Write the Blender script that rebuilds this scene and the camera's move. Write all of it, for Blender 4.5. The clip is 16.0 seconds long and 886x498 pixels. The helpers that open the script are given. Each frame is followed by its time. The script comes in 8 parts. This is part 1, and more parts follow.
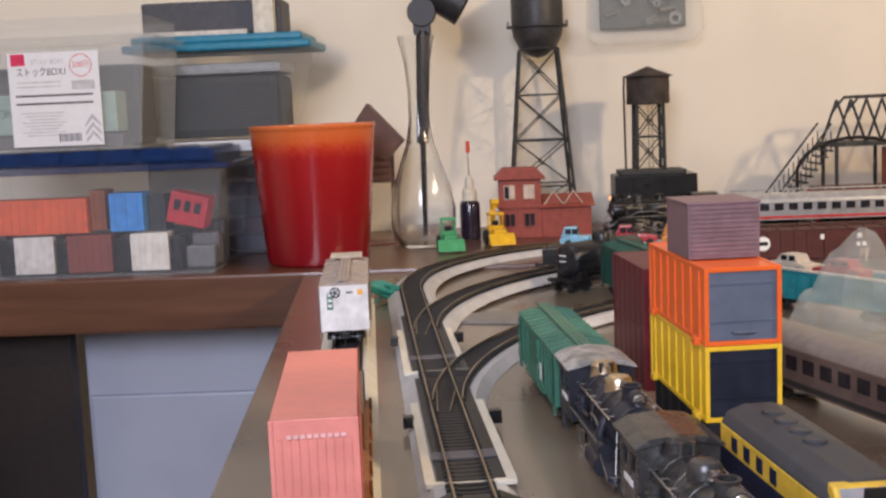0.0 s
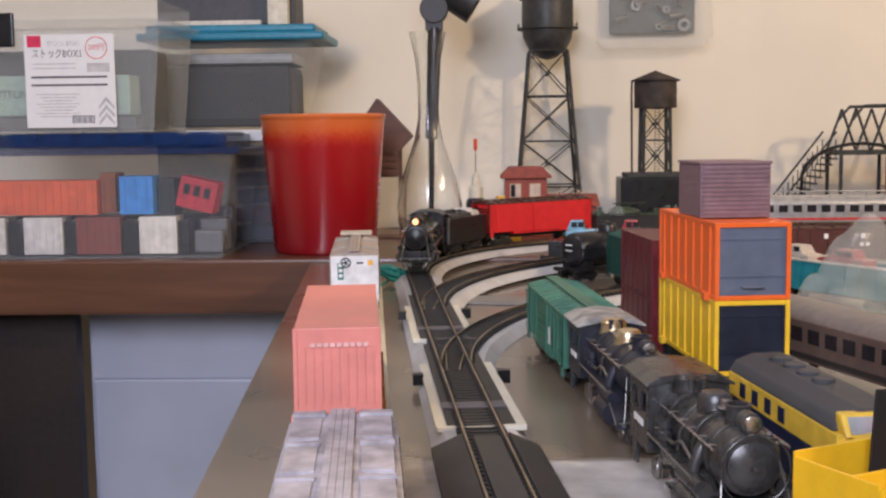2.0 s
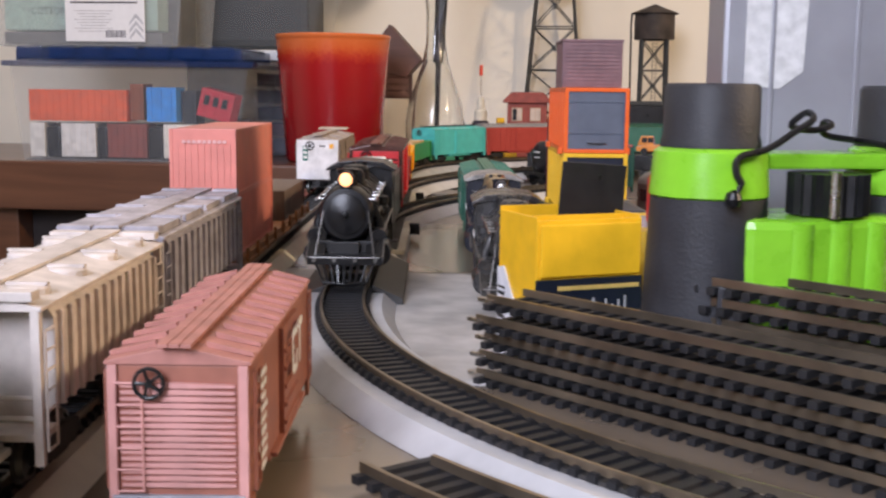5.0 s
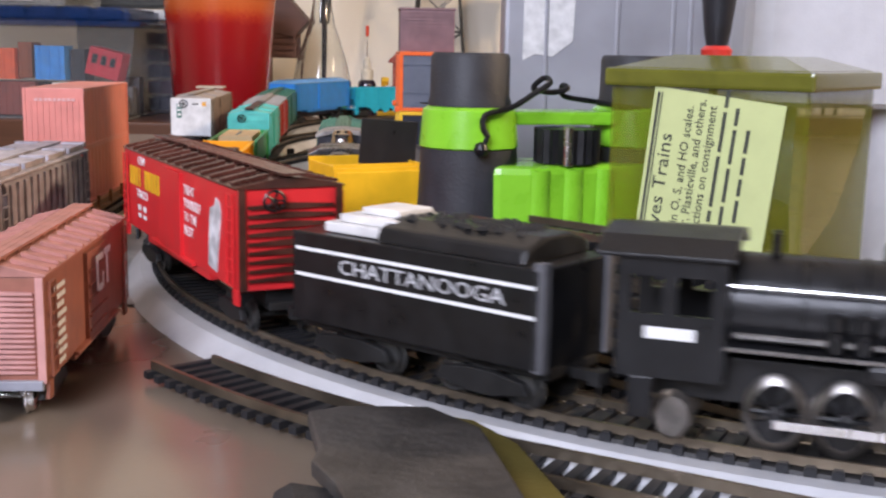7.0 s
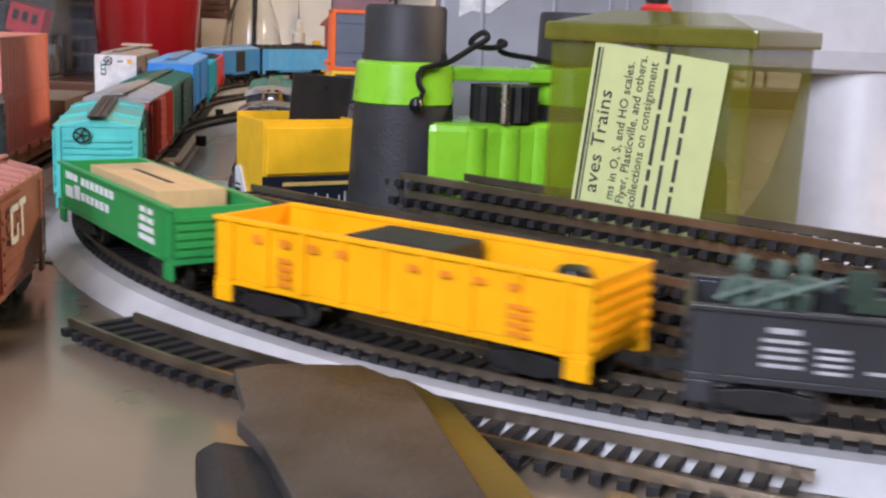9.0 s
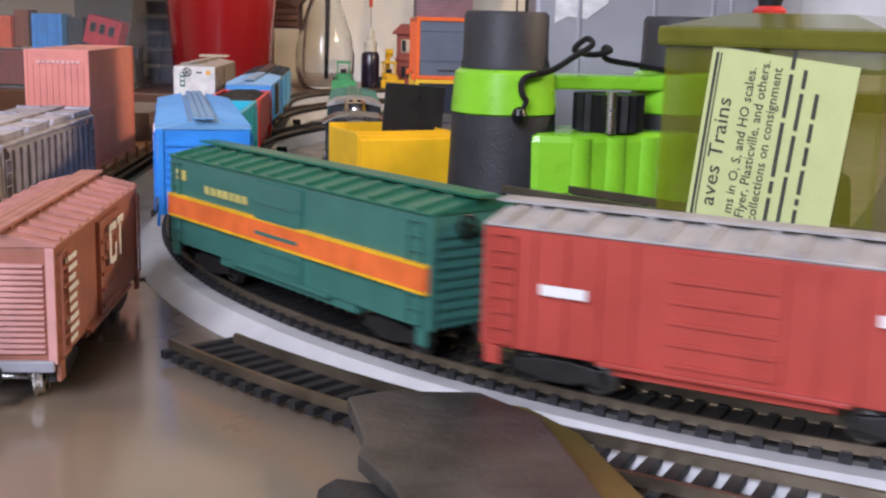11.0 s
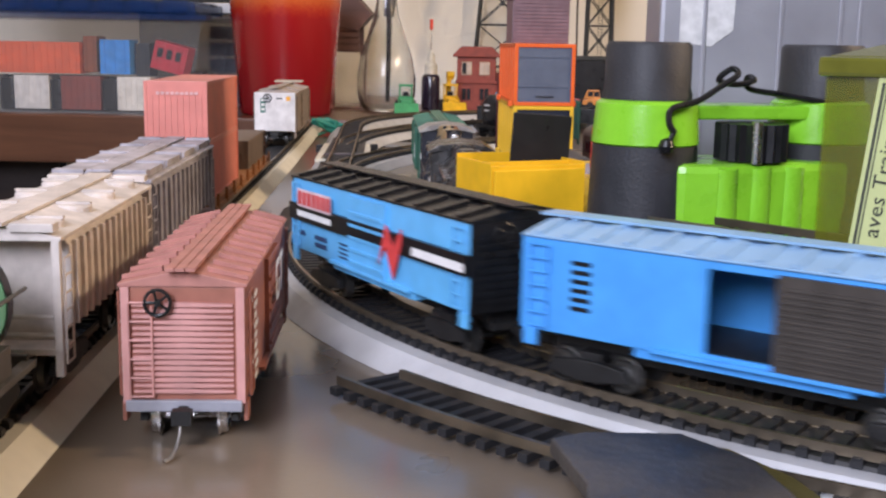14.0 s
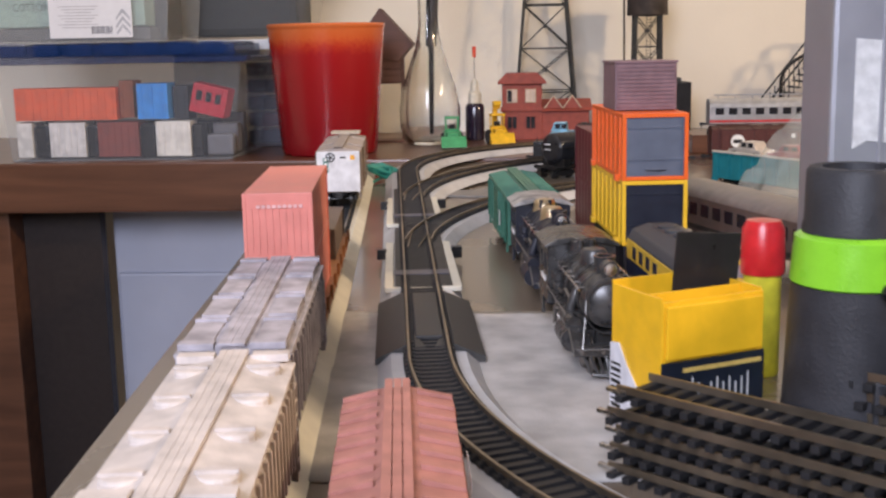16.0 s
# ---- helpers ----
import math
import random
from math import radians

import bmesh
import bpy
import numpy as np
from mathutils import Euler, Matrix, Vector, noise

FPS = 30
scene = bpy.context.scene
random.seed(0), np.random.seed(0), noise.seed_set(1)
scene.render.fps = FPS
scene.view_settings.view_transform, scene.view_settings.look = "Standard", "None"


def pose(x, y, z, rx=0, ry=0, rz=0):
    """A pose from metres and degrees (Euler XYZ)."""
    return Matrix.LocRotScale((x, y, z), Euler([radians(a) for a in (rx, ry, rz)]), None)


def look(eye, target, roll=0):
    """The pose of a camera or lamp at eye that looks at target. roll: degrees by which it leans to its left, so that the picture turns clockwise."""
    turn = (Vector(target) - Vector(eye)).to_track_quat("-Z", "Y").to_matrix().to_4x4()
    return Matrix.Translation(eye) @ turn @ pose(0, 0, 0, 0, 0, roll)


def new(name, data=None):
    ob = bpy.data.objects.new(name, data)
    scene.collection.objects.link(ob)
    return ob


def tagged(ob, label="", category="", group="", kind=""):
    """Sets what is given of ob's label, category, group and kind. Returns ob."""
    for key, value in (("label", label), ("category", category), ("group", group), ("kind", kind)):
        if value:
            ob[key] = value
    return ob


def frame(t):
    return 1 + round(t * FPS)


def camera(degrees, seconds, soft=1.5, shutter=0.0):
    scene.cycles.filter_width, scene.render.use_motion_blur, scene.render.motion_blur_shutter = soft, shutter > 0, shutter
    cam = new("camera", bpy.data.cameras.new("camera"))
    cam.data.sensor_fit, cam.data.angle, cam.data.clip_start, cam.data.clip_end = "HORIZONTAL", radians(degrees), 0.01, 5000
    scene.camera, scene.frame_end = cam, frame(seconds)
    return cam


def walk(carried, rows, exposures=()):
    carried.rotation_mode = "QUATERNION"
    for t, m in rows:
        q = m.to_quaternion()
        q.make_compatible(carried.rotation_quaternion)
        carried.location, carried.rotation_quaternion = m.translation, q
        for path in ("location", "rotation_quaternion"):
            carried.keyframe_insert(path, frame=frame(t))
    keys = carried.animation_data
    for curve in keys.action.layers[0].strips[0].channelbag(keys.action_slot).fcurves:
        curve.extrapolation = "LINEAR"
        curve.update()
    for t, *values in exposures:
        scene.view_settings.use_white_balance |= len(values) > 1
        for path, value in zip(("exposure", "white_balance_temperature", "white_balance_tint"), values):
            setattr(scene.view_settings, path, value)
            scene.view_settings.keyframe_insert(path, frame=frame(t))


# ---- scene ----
cam = camera(42.6, 16.0, soft=2.35, shutter=0.35)
PATH = [
    (0, (-0.0987, -0.5163, 0.1770), (-0.1767, 1.4671, -0.0650), -2.4),
    (0.5, (-0.0936, -0.5200, 0.1650), (-0.1710, 1.4716, -0.0010), -2.4),
    (1, (-0.1028, -0.5224, 0.1520), (-0.1855, 1.4689, -0.0100), -1.5),
    (1.5, (-0.1069, -0.5221, 0.1490), (-0.1776, 1.4674, -0.0480), -0.9),
    (2, (-0.1074, -0.5304, 0.1440), (-0.1825, 1.4585, -0.0600), -0.7),
    (2.5, (-0.0961, -0.5444, 0.1340), (-0.1940, 1.4422, -0.0710), -0.4),
    (3, (-0.0834, -0.5673, 0.1240), (-0.2148, 1.4163, -0.0900), 0.1),
    (3.5, (-0.0752, -0.5909, 0.1130), (-0.2347, 1.3900, -0.1140), 0.5),
    (6, (0.0415, -0.6762, 0.0970), (-0.1703, 1.2888, -0.2140), 0.5),
    (6.5, (0.0459, -0.6954, 0.1000), (-0.0606, 1.2740, -0.2270), 0.7),
    (7, (0.0499, -0.7093, 0.1020), (-0.0095, 1.2598, -0.2430), 1.1),
    (7.5, (0.0581, -0.7098, 0.1050), (0.0841, 1.2574, -0.2540), 1.9),
    (8, (0.0520, -0.7058, 0.1030), (0.1161, 1.2588, -0.2620), 2.2),
    (8.5, (0.0520, -0.7026, 0.0980), (0.1312, 1.2603, -0.2750), 2.4),
    (9, (0.0488, -0.6995, 0.0960), (0.1135, 1.2607, -0.2970), 2.4),
    (9.5, (0.0440, -0.6948, 0.0930), (0.0777, 1.2636, -0.3080), 2.2),
    (12, (0.0305, -0.6811, 0.0970), (-0.0491, 1.2839, -0.2640), 1.5),
    (12.5, (0.0255, -0.6837, 0.0970), (-0.0642, 1.2825, -0.2550), 1.6),
    (13, (0.0157, -0.6848, 0.0960), (-0.0901, 1.2802, -0.2570), 1.5),
    (13.5, (0.0071, -0.6852, 0.0960), (-0.1050, 1.2796, -0.2610), 1.4),
    (14, (-0.0024, -0.6822, 0.0990), (-0.1136, 1.2824, -0.2550), 1.0),
    (14.5, (-0.0157, -0.6780, 0.0990), (-0.1310, 1.2869, -0.2530), 0.5),
    (15, (-0.0304, -0.6681, 0.1010), (-0.1461, 1.2990, -0.2400), 0.1),
    (15.5, (-0.0424, -0.6496, 0.1180), (-0.1716, 1.3176, -0.2170), -0.5),
    (16, (-0.0561, -0.6232, 0.1400), (-0.1928, 1.3400, -0.2160), -1.1),
]
EXPOSURES = [(0, -0.75), (3.5, -0.80), (6, -0.64), (7, -0.70), (11.5, -0.80), (14.5, -0.74), (16, -0.72)]
walk(cam, [(t, look(eye, target, roll)) for t, eye, target, roll in PATH], EXPOSURES)

# ---- light ----
world = bpy.data.worlds.new("room_air")
scene.world = world
world.use_nodes = True
world.node_tree.nodes["Background"].inputs[0].default_value = (0.72, 0.80, 1.0, 1)
world.node_tree.nodes["Background"].inputs[1].default_value = 0.01


def area_lamp(name, eye, target, size, watts, colour):
    data = bpy.data.lights.new(name, "AREA")
    data.shape, data.size, data.energy, data.color = "DISK", size, watts, colour
    lamp = new(name, data)
    lamp.matrix_world = look(eye, target)
    return lamp


area_lamp("ceiling_light_lamp", (-0.90, 0.05, 1.56), (-0.1, 0.4, 0), 0.20, 8, (1.0, 0.90, 0.87))
area_lamp("desk_lamp_bulb", (1.14, -0.25, 0.72), (0.0, 0.55, 0.10), 0.12, 25, (1.0, 0.73, 0.47))
area_lamp("window_daylight", (-0.4, -1.55, 0.75), (-0.1, 0.0, 0.0), 0.8, 56, (0.78, 0.81, 1.0))

# ---- materials ----
MATS = {}


def mat(name, colour, rough=0.5, metal=0.0, vary=0.12, scale=120.0, bump=0.15, fine=900.0, clear=0.0, trans=0.0, ior=1.45, emit=0.0):
    """Principled surface with broad stains and fine grain."""
    if name in MATS:
        return MATS[name]
    m = bpy.data.materials.new(name)
    m.use_nodes = True
    nt = m.node_tree
    b = nt.nodes["Principled BSDF"]
    b.inputs["Metallic"].default_value = metal
    b.inputs["Coat Weight"].default_value = clear
    b.inputs["Coat Roughness"].default_value = 0.16
    b.inputs["Transmission Weight"].default_value = trans
    b.inputs["IOR"].default_value = ior
    co = nt.nodes.new("ShaderNodeTexCoord")
    n1 = nt.nodes.new("ShaderNodeTexNoise")
    n1.inputs["Scale"].default_value, n1.inputs["Detail"].default_value = scale, 5
    n2 = nt.nodes.new("ShaderNodeTexNoise")
    n2.inputs["Scale"].default_value, n2.inputs["Detail"].default_value = fine, 3
    nt.links.new(co.outputs["Object"], n1.inputs["Vector"])
    nt.links.new(co.outputs["Object"], n2.inputs["Vector"])
    ramp = nt.nodes.new("ShaderNodeValToRGB")
    lo = [max(0, c * (1 - vary * 1.6)) for c in colour]
    hi = [min(1, c * (1 + vary)) for c in colour]
    ramp.color_ramp.elements[0].position, ramp.color_ramp.elements[1].position = 0.32, 0.68
    ramp.color_ramp.elements[0].color, ramp.color_ramp.elements[1].color = (*lo, 1), (*hi, 1)
    nt.links.new(n1.outputs["Fac"], ramp.inputs["Fac"])
    nt.links.new(ramp.outputs["Color"], b.inputs["Base Color"])
    mr = nt.nodes.new("ShaderNodeMapRange")
    mr.inputs["To Min"].default_value, mr.inputs["To Max"].default_value = max(0.02, rough - 0.1), min(1, rough + 0.12)
    nt.links.new(n1.outputs["Fac"], mr.inputs["Value"])
    nt.links.new(mr.outputs["Result"], b.inputs["Roughness"])
    if bump:
        bp = nt.nodes.new("ShaderNodeBump")
        bp.inputs["Strength"].default_value, bp.inputs["Distance"].default_value = bump, 0.0006
        nt.links.new(n2.outputs["Fac"], bp.inputs["Height"])
        nt.links.new(bp.outputs["Normal"], b.inputs["Normal"])
    if emit:
        b.inputs["Emission Color"].default_value = (*colour, 1)
        b.inputs["Emission Strength"].default_value = emit
    MATS[name] = m
    return m


def clear_plastic(name, colour, alpha=0.35, rough=0.12):
    """Thin see-through plastic: a sheet that lets light pass and shines."""
    if name in MATS:
        return MATS[name]
    m = bpy.data.materials.new(name)
    m.use_nodes = True
    nt = m.node_tree
    b = nt.nodes["Principled BSDF"]
    b.inputs["Roughness"].default_value = rough
    b.inputs["Base Color"].default_value = (*colour, 1)
    n = nt.nodes.new("ShaderNodeTexNoise")
    n.inputs["Scale"].default_value = 40
    r = nt.nodes.new("ShaderNodeMapRange")
    r.inputs["To Min"].default_value, r.inputs["To Max"].default_value = alpha * 0.8, min(1, alpha * 1.25)
    nt.links.new(n.outputs["Fac"], r.inputs["Value"])
    nt.links.new(r.outputs["Result"], b.inputs["Alpha"])
    MATS[name] = m
    return m


def wood(name, dark, light, rough=0.35, stretch=(1.5, 18, 18), clear=0.2):
    if name in MATS:
        return MATS[name]
    m = bpy.data.materials.new(name)
    m.use_nodes = True
    nt = m.node_tree
    b = nt.nodes["Principled BSDF"]
    b.inputs["Roughness"].default_value, b.inputs["Coat Weight"].default_value = rough, clear
    co = nt.nodes.new("ShaderNodeTexCoord")
    mp = nt.nodes.new("ShaderNodeMapping")
    mp.inputs["Scale"].default_value = stretch
    n = nt.nodes.new("ShaderNodeTexNoise")
    n.inputs["Scale"].default_value, n.inputs["Detail"].default_value, n.inputs["Distortion"].default_value = 3, 8, 0.6
    nt.links.new(co.outputs["Object"], mp.inputs["Vector"])
    nt.links.new(mp.outputs["Vector"], n.inputs["Vector"])
    ramp = nt.nodes.new("ShaderNodeValToRGB")
    ramp.color_ramp.elements[0].position, ramp.color_ramp.elements[1].position = 0.3, 0.7
    ramp.color_ramp.elements[0].color, ramp.color_ramp.elements[1].color = (*dark, 1), (*light, 1)
    nt.links.new(n.outputs["Fac"], ramp.inputs["Fac"])
    nt.links.new(ramp.outputs["Color"], b.inputs["Base Color"])
    bp = nt.nodes.new("ShaderNodeBump")
    bp.inputs["Strength"].default_value, bp.inputs["Distance"].default_value = 0.08, 0.001
    nt.links.new(n.outputs["Fac"], bp.inputs["Height"])
    nt.links.new(bp.outputs["Normal"], b.inputs["Normal"])
    MATS[name] = m
    return m


WALL = mat("wall_paint", (0.80, 0.74, 0.62), 0.75, vary=0.03, scale=6, bump=0.25, fine=160)
BOARD = mat("board_laminate", (0.200, 0.158, 0.118), 0.28, vary=0.16, scale=9, bump=0.05, fine=500, clear=0.6)
DESK = wood("desk_wood", (0.085, 0.036, 0.020), (0.15, 0.066, 0.036), 0.33)
CARPET = mat("floor_carpet", (0.16, 0.14, 0.13), 0.95, vary=0.2, scale=12, bump=0.6)
CEIL = mat("ceiling_paint", (0.78, 0.77, 0.74), 0.9, vary=0.03, scale=5)
ROADBED = mat("roadbed_grey_plastic", (0.50, 0.50, 0.51), 0.5, vary=0.08, scale=60)
CREAM_BED = mat("roadbed_pale_plastic", (0.68, 0.65, 0.55), 0.5, vary=0.07, scale=60)
TIE = mat("tie_black_plastic", (0.018, 0.018, 0.020), 0.55, vary=0.2)
TIE_WEB = mat("tie_web_plastic", (0.030, 0.028, 0.027), 0.6, vary=0.3, scale=40)
RAIL = mat("rail_nickel_brown", (0.30, 0.245, 0.18), 0.32, metal=0.85, vary=0.25, scale=40)
WHEEL = mat("wheel_dark_steel", (0.10, 0.098, 0.095), 0.35, metal=0.8, vary=0.2)
TYRE = mat("tyre_dull_steel", (0.30, 0.28, 0.26), 0.35, metal=0.9, vary=0.3)
STEEL = mat("bright_steel", (0.62, 0.61, 0.60), 0.25, metal=1.0, vary=0.1)
BLACK = mat("black_plastic", (0.011, 0.011, 0.012), 0.30, vary=0.2)
BLACKSH = mat("black_gloss", (0.012, 0.012, 0.014), 0.18, vary=0.2, clear=0.3)
TRUCKM = mat("truck_black", (0.013, 0.0125, 0.0125), 0.5, vary=0.25)
WHITE = mat("white_paint", (0.80, 0.80, 0.79), 0.45, vary=0.04)
RUBBER = mat("black_rubber", (0.02, 0.02, 0.022), 0.6, vary=0.2, bump=0.4)


# ---- building helpers ----
def box(bm, x0, x1, y0, y1, z0, z1):
    v = [bm.verts.new(p) for p in ((x0, y0, z0), (x1, y0, z0), (x1, y1, z0), (x0, y1, z0), (x0, y0, z1), (x1, y0, z1), (x1, y1, z1), (x0, y1, z1))]
    for f in ((3, 2, 1, 0), (4, 5, 6, 7), (0, 1, 5, 4), (1, 2, 6, 5), (2, 3, 7, 6), (3, 0, 4, 7)):
        bm.faces.new([v[i] for i in f])


def tube(bm, a, b, r, r2=None, n=10, caps=True):
    """A round bar from a to b."""
    a, b = Vector(a), Vector(b)
    r2 = r if r2 is None else r2
    q = (b - a).to_track_quat("Z", "Y")
    ra, rb = [], []
    for i in range(n):
        u = Vector((math.cos(2 * math.pi * i / n), math.sin(2 * math.pi * i / n), 0))
        ra.append(bm.verts.new(a + q @ (u * r)))
        rb.append(bm.verts.new(b + q @ (u * r2)))
    for i in range(n):
        bm.faces.new((ra[i], ra[(i + 1) % n], rb[(i + 1) % n], rb[i]))
    if caps:
        bm.faces.new(ra[::-1])
        bm.faces.new(rb)


def lathe(bm, profile, n=28, origin=(0, 0, 0), axis="z", close=False):
    """Turn a profile of (radius, height) about an axis."""
    rings = []
    for r, h in profile:
        ring = []
        for i in range(n):
            c, s = math.cos(2 * math.pi * i / n) * r, math.sin(2 * math.pi * i / n) * r
            p = (c, s, h) if axis == "z" else (h, c, s) if axis == "x" else (c, h, s)
            ring.append(bm.verts.new(Vector(p) + Vector(origin)))
        rings.append(ring)
    for a, b in zip(rings, rings[1:]):
        for i in range(n):
            bm.faces.new((a[i], a[(i + 1) % n], b[(i + 1) % n], b[i]))
    if close:
        bm.faces.new(rings[0][::-1])
        bm.faces.new(rings[-1])


def prism(bm, outline, x0, x1, axis="x"):
    """Extrude an outline of (y, z) along x (or (x, z) along y, or (x, y) along z)."""
    put = {"x": lambda k, p: (k, p[0], p[1]), "y": lambda k, p: (p[0], k, p[1]), "z": lambda k, p: (p[0], p[1], k)}[axis]
    a = [bm.verts.new(put(x0, p)) for p in outline]
    b = [bm.verts.new(put(x1, p)) for p in outline]
    n = len(outline)
    for i in range(n):
        bm.faces.new((a[i], a[(i + 1) % n], b[(i + 1) % n], b[i]))
    bm.faces.new(a[::-1])
    bm.faces.new(b)


def part(name, bm, material, parent=None, label="", bevel=0.0, smooth=False):
    """Link a bmesh as one mesh object under a thing or a part."""
    bmesh.ops.recalc_face_normals(bm, faces=bm.faces)
    if bevel:
        edges = [e for e in bm.edges if len(e.link_faces) == 2 and e.calc_face_angle(0) > 0.5]
        bmesh.ops.bevel(bm, geom=edges, offset=bevel, segments=2, affect="EDGES", profile=0.6)
    me = bpy.data.meshes.new(name)
    bm.to_mesh(me)
    bm.free()
    me.materials.append(material)
    if smooth:
        for p in me.polygons:
            p.use_smooth = True
        me.set_sharp_from_angle(angle=radians(38))
    ob = new(name, me)
    if parent:
        ob.parent = parent
    if label:
        ob["label"] = label
    return ob


def pbox(name, material, parent, x0, x1, y0, y1, z0, z1, bevel=0.0003, label=""):
    bm = bmesh.new()
    box(bm, x0, x1, y0, y1, z0, z1)
    return part(name, bm, material, parent, label, bevel)


def ptube(name, material, parent, pts, r, n=8, label=""):
    """One round tube swept through a run of points."""
    pts = [Vector(p) for p in pts]
    bm = bmesh.new()
    rings, up = [], None
    for i, p in enumerate(pts):
        d = (pts[min(i + 1, len(pts) - 1)] - pts[max(i - 1, 0)]).normalized()
        side = d.orthogonal().normalized() if up is None else (up - d * up.dot(d)).normalized()
        up, other = side, d.cross(side)
        rings.append([bm.verts.new(p + (side * math.cos(a) + other * math.sin(a)) * r) for a in (2 * math.pi * k / n for k in range(n))])
    for a, b in zip(rings, rings[1:]):
        for k in range(n):
            bm.faces.new((a[k], a[(k + 1) % n], b[(k + 1) % n], b[k]))
    bm.faces.new(rings[0][::-1])
    bm.faces.new(rings[-1])
    return part(name, bm, material, parent, label, smooth=True)


def thing(name, label, category, group="", at=None, kind=""):
    ob = new(name)
    ob.empty_display_size = 0.01
    tagged(ob, label, category, group, kind)
    if at is not None:
        ob.matrix_basis = at
    return ob


def words(name, body, size, material, parent, m, wide=None, label=""):
    """Raised lettering as a mesh, in the parent's space; it stands in m's xy plane."""
    cu = bpy.data.curves.new(name, "FONT")
    cu.body, cu.size, cu.extrude, cu.align_x, cu.align_y = body, size, 0.00008, "CENTER", "CENTER"
    cu.resolution_u = 2
    tmp = new(name + "_outline", cu)
    me = bpy.data.meshes.new_from_object(tmp)
    bpy.data.objects.remove(tmp)
    xs = [v.co.x for v in me.vertices]
    if wide and xs:
        me.transform(Matrix.Diagonal((wide / (max(xs) - min(xs)), 1, 1, 1)))
    me.transform(m)
    me.materials.append(material)
    ob = new(name, me)
    ob.parent = parent
    if label:
        ob["label"] = label
    return ob


def bars(name, material, parent, m, rows, label=""):
    """Unreadable lettering: thin bars (x, y, width, height) in m's xy plane."""
    bm = bmesh.new()
    for x, y, w, h in rows:
        box(bm, x - w / 2, x + w / 2, y - h / 2, y + h / 2, 0, 0.00012)
    bmesh.ops.transform(bm, matrix=m, verts=bm.verts)
    return part(name, bm, material, parent, label)


def near_side(y, z=0.0, x=0.0):
    """The plane of a car's near side (local -y), x along the car."""
    return pose(x, y, z, 90, 0, 0)


# ---- the line of the running track ----
LOOP_FAR, R_FAR = (0.14, 0.568), 0.313
LOOP_NEAR, R_NEAR = (0.2562, -0.1156), 0.3537
LOOP_END = 1.2


def arc(c, r, a0, a1, n):
    return [(c[0] + r * math.cos(radians(a0 + (a1 - a0) * i / n)), c[1] + r * math.sin(radians(a0 + (a1 - a0) * i / n))) for i in range(n + 1)]


def lerp2(a, b, n):
    return [(a[0] + (b[0] - a[0]) * i / n, a[1] + (b[1] - a[1]) * i / n) for i in range(n)]


def loop_points():
    top, bot = LOOP_FAR[1] + R_FAR, LOOP_NEAR[1] - R_NEAR
    p = lerp2((LOOP_END, top), (LOOP_FAR[0], top), 40)
    p += arc(LOOP_FAR, R_FAR, 90, 186.3, 48)
    q = arc(LOOP_NEAR, R_NEAR, 186.3, 270, 48)
    p += lerp2(p[-1], q[0], 50)[1:]
    p += q + lerp2((LOOP_NEAR[0], bot), (LOOP_END, bot), 40)[1:]
    p += arc((LOOP_END, (top + bot) / 2), (top - bot) / 2, -90, 90, 70)
    return np.array(p)


def top_z(y):
    """Height of the boards under the track: the desk stands a little above the board."""
    return 0.004 * min(1, max(0, (y - 0.25) / 0.4))


class Line:
    """A track line that is followed by its length."""

    def __init__(self, pts, closed=False):
        self.p = np.array(pts)
        self.s = np.r_[0, np.cumsum(np.linalg.norm(np.diff(self.p, axis=0), axis=1))]
        self.closed = closed

    def at(self, s):
        if self.closed:
            s = s % self.s[-1]
        x, y = np.interp(s, self.s, self.p[:, 0]), np.interp(s, self.s, self.p[:, 1])
        return Vector((x, y, top_z(y)))

    def way(self, s):
        d = self.at(s + 0.004) - self.at(s - 0.004)
        return math.degrees(math.atan2(d.y, d.x))


RAIL_TOP = 0.0105
MAIN = Line(loop_points(), True)


def sweep(bm, line, s0, s1, outline, step=0.012):
    """Sweep an outline of (across, up) along a track line."""
    n = max(2, int((s1 - s0) / step))
    rings = []
    for i in range(n + 1):
        s = s0 + (s1 - s0) * i / n
        p, a = line.at(s), radians(line.way(s))
        side = Vector((-math.sin(a), math.cos(a), 0))
        rings.append([bm.verts.new(p + side * u + Vector((0, 0, h))) for u, h in outline])
    m = len(outline)
    for a, b in zip(rings, rings[1:]):
        for i in range(m):
            bm.faces.new((a[i], a[(i + 1) % m], b[(i + 1) % m], b[i]))
    bm.faces.new(rings[0])
    bm.faces.new(rings[-1][::-1])


def tie_mesh():
    bm = bmesh.new()
    box(bm, -0.0014, 0.0014, -0.0114, 0.0114, 0.0066, 0.0084)
    for u in (-1, 1):
        box(bm, -0.0011, 0.0011, u * 0.0085 - 0.0024, u * 0.0085 + 0.0024, 0.0082, 0.0088)
    me = bpy.data.meshes.new("tie")
    bm.to_mesh(me)
    bm.free()
    me.materials.append(TIE)
    return me


TIES = []


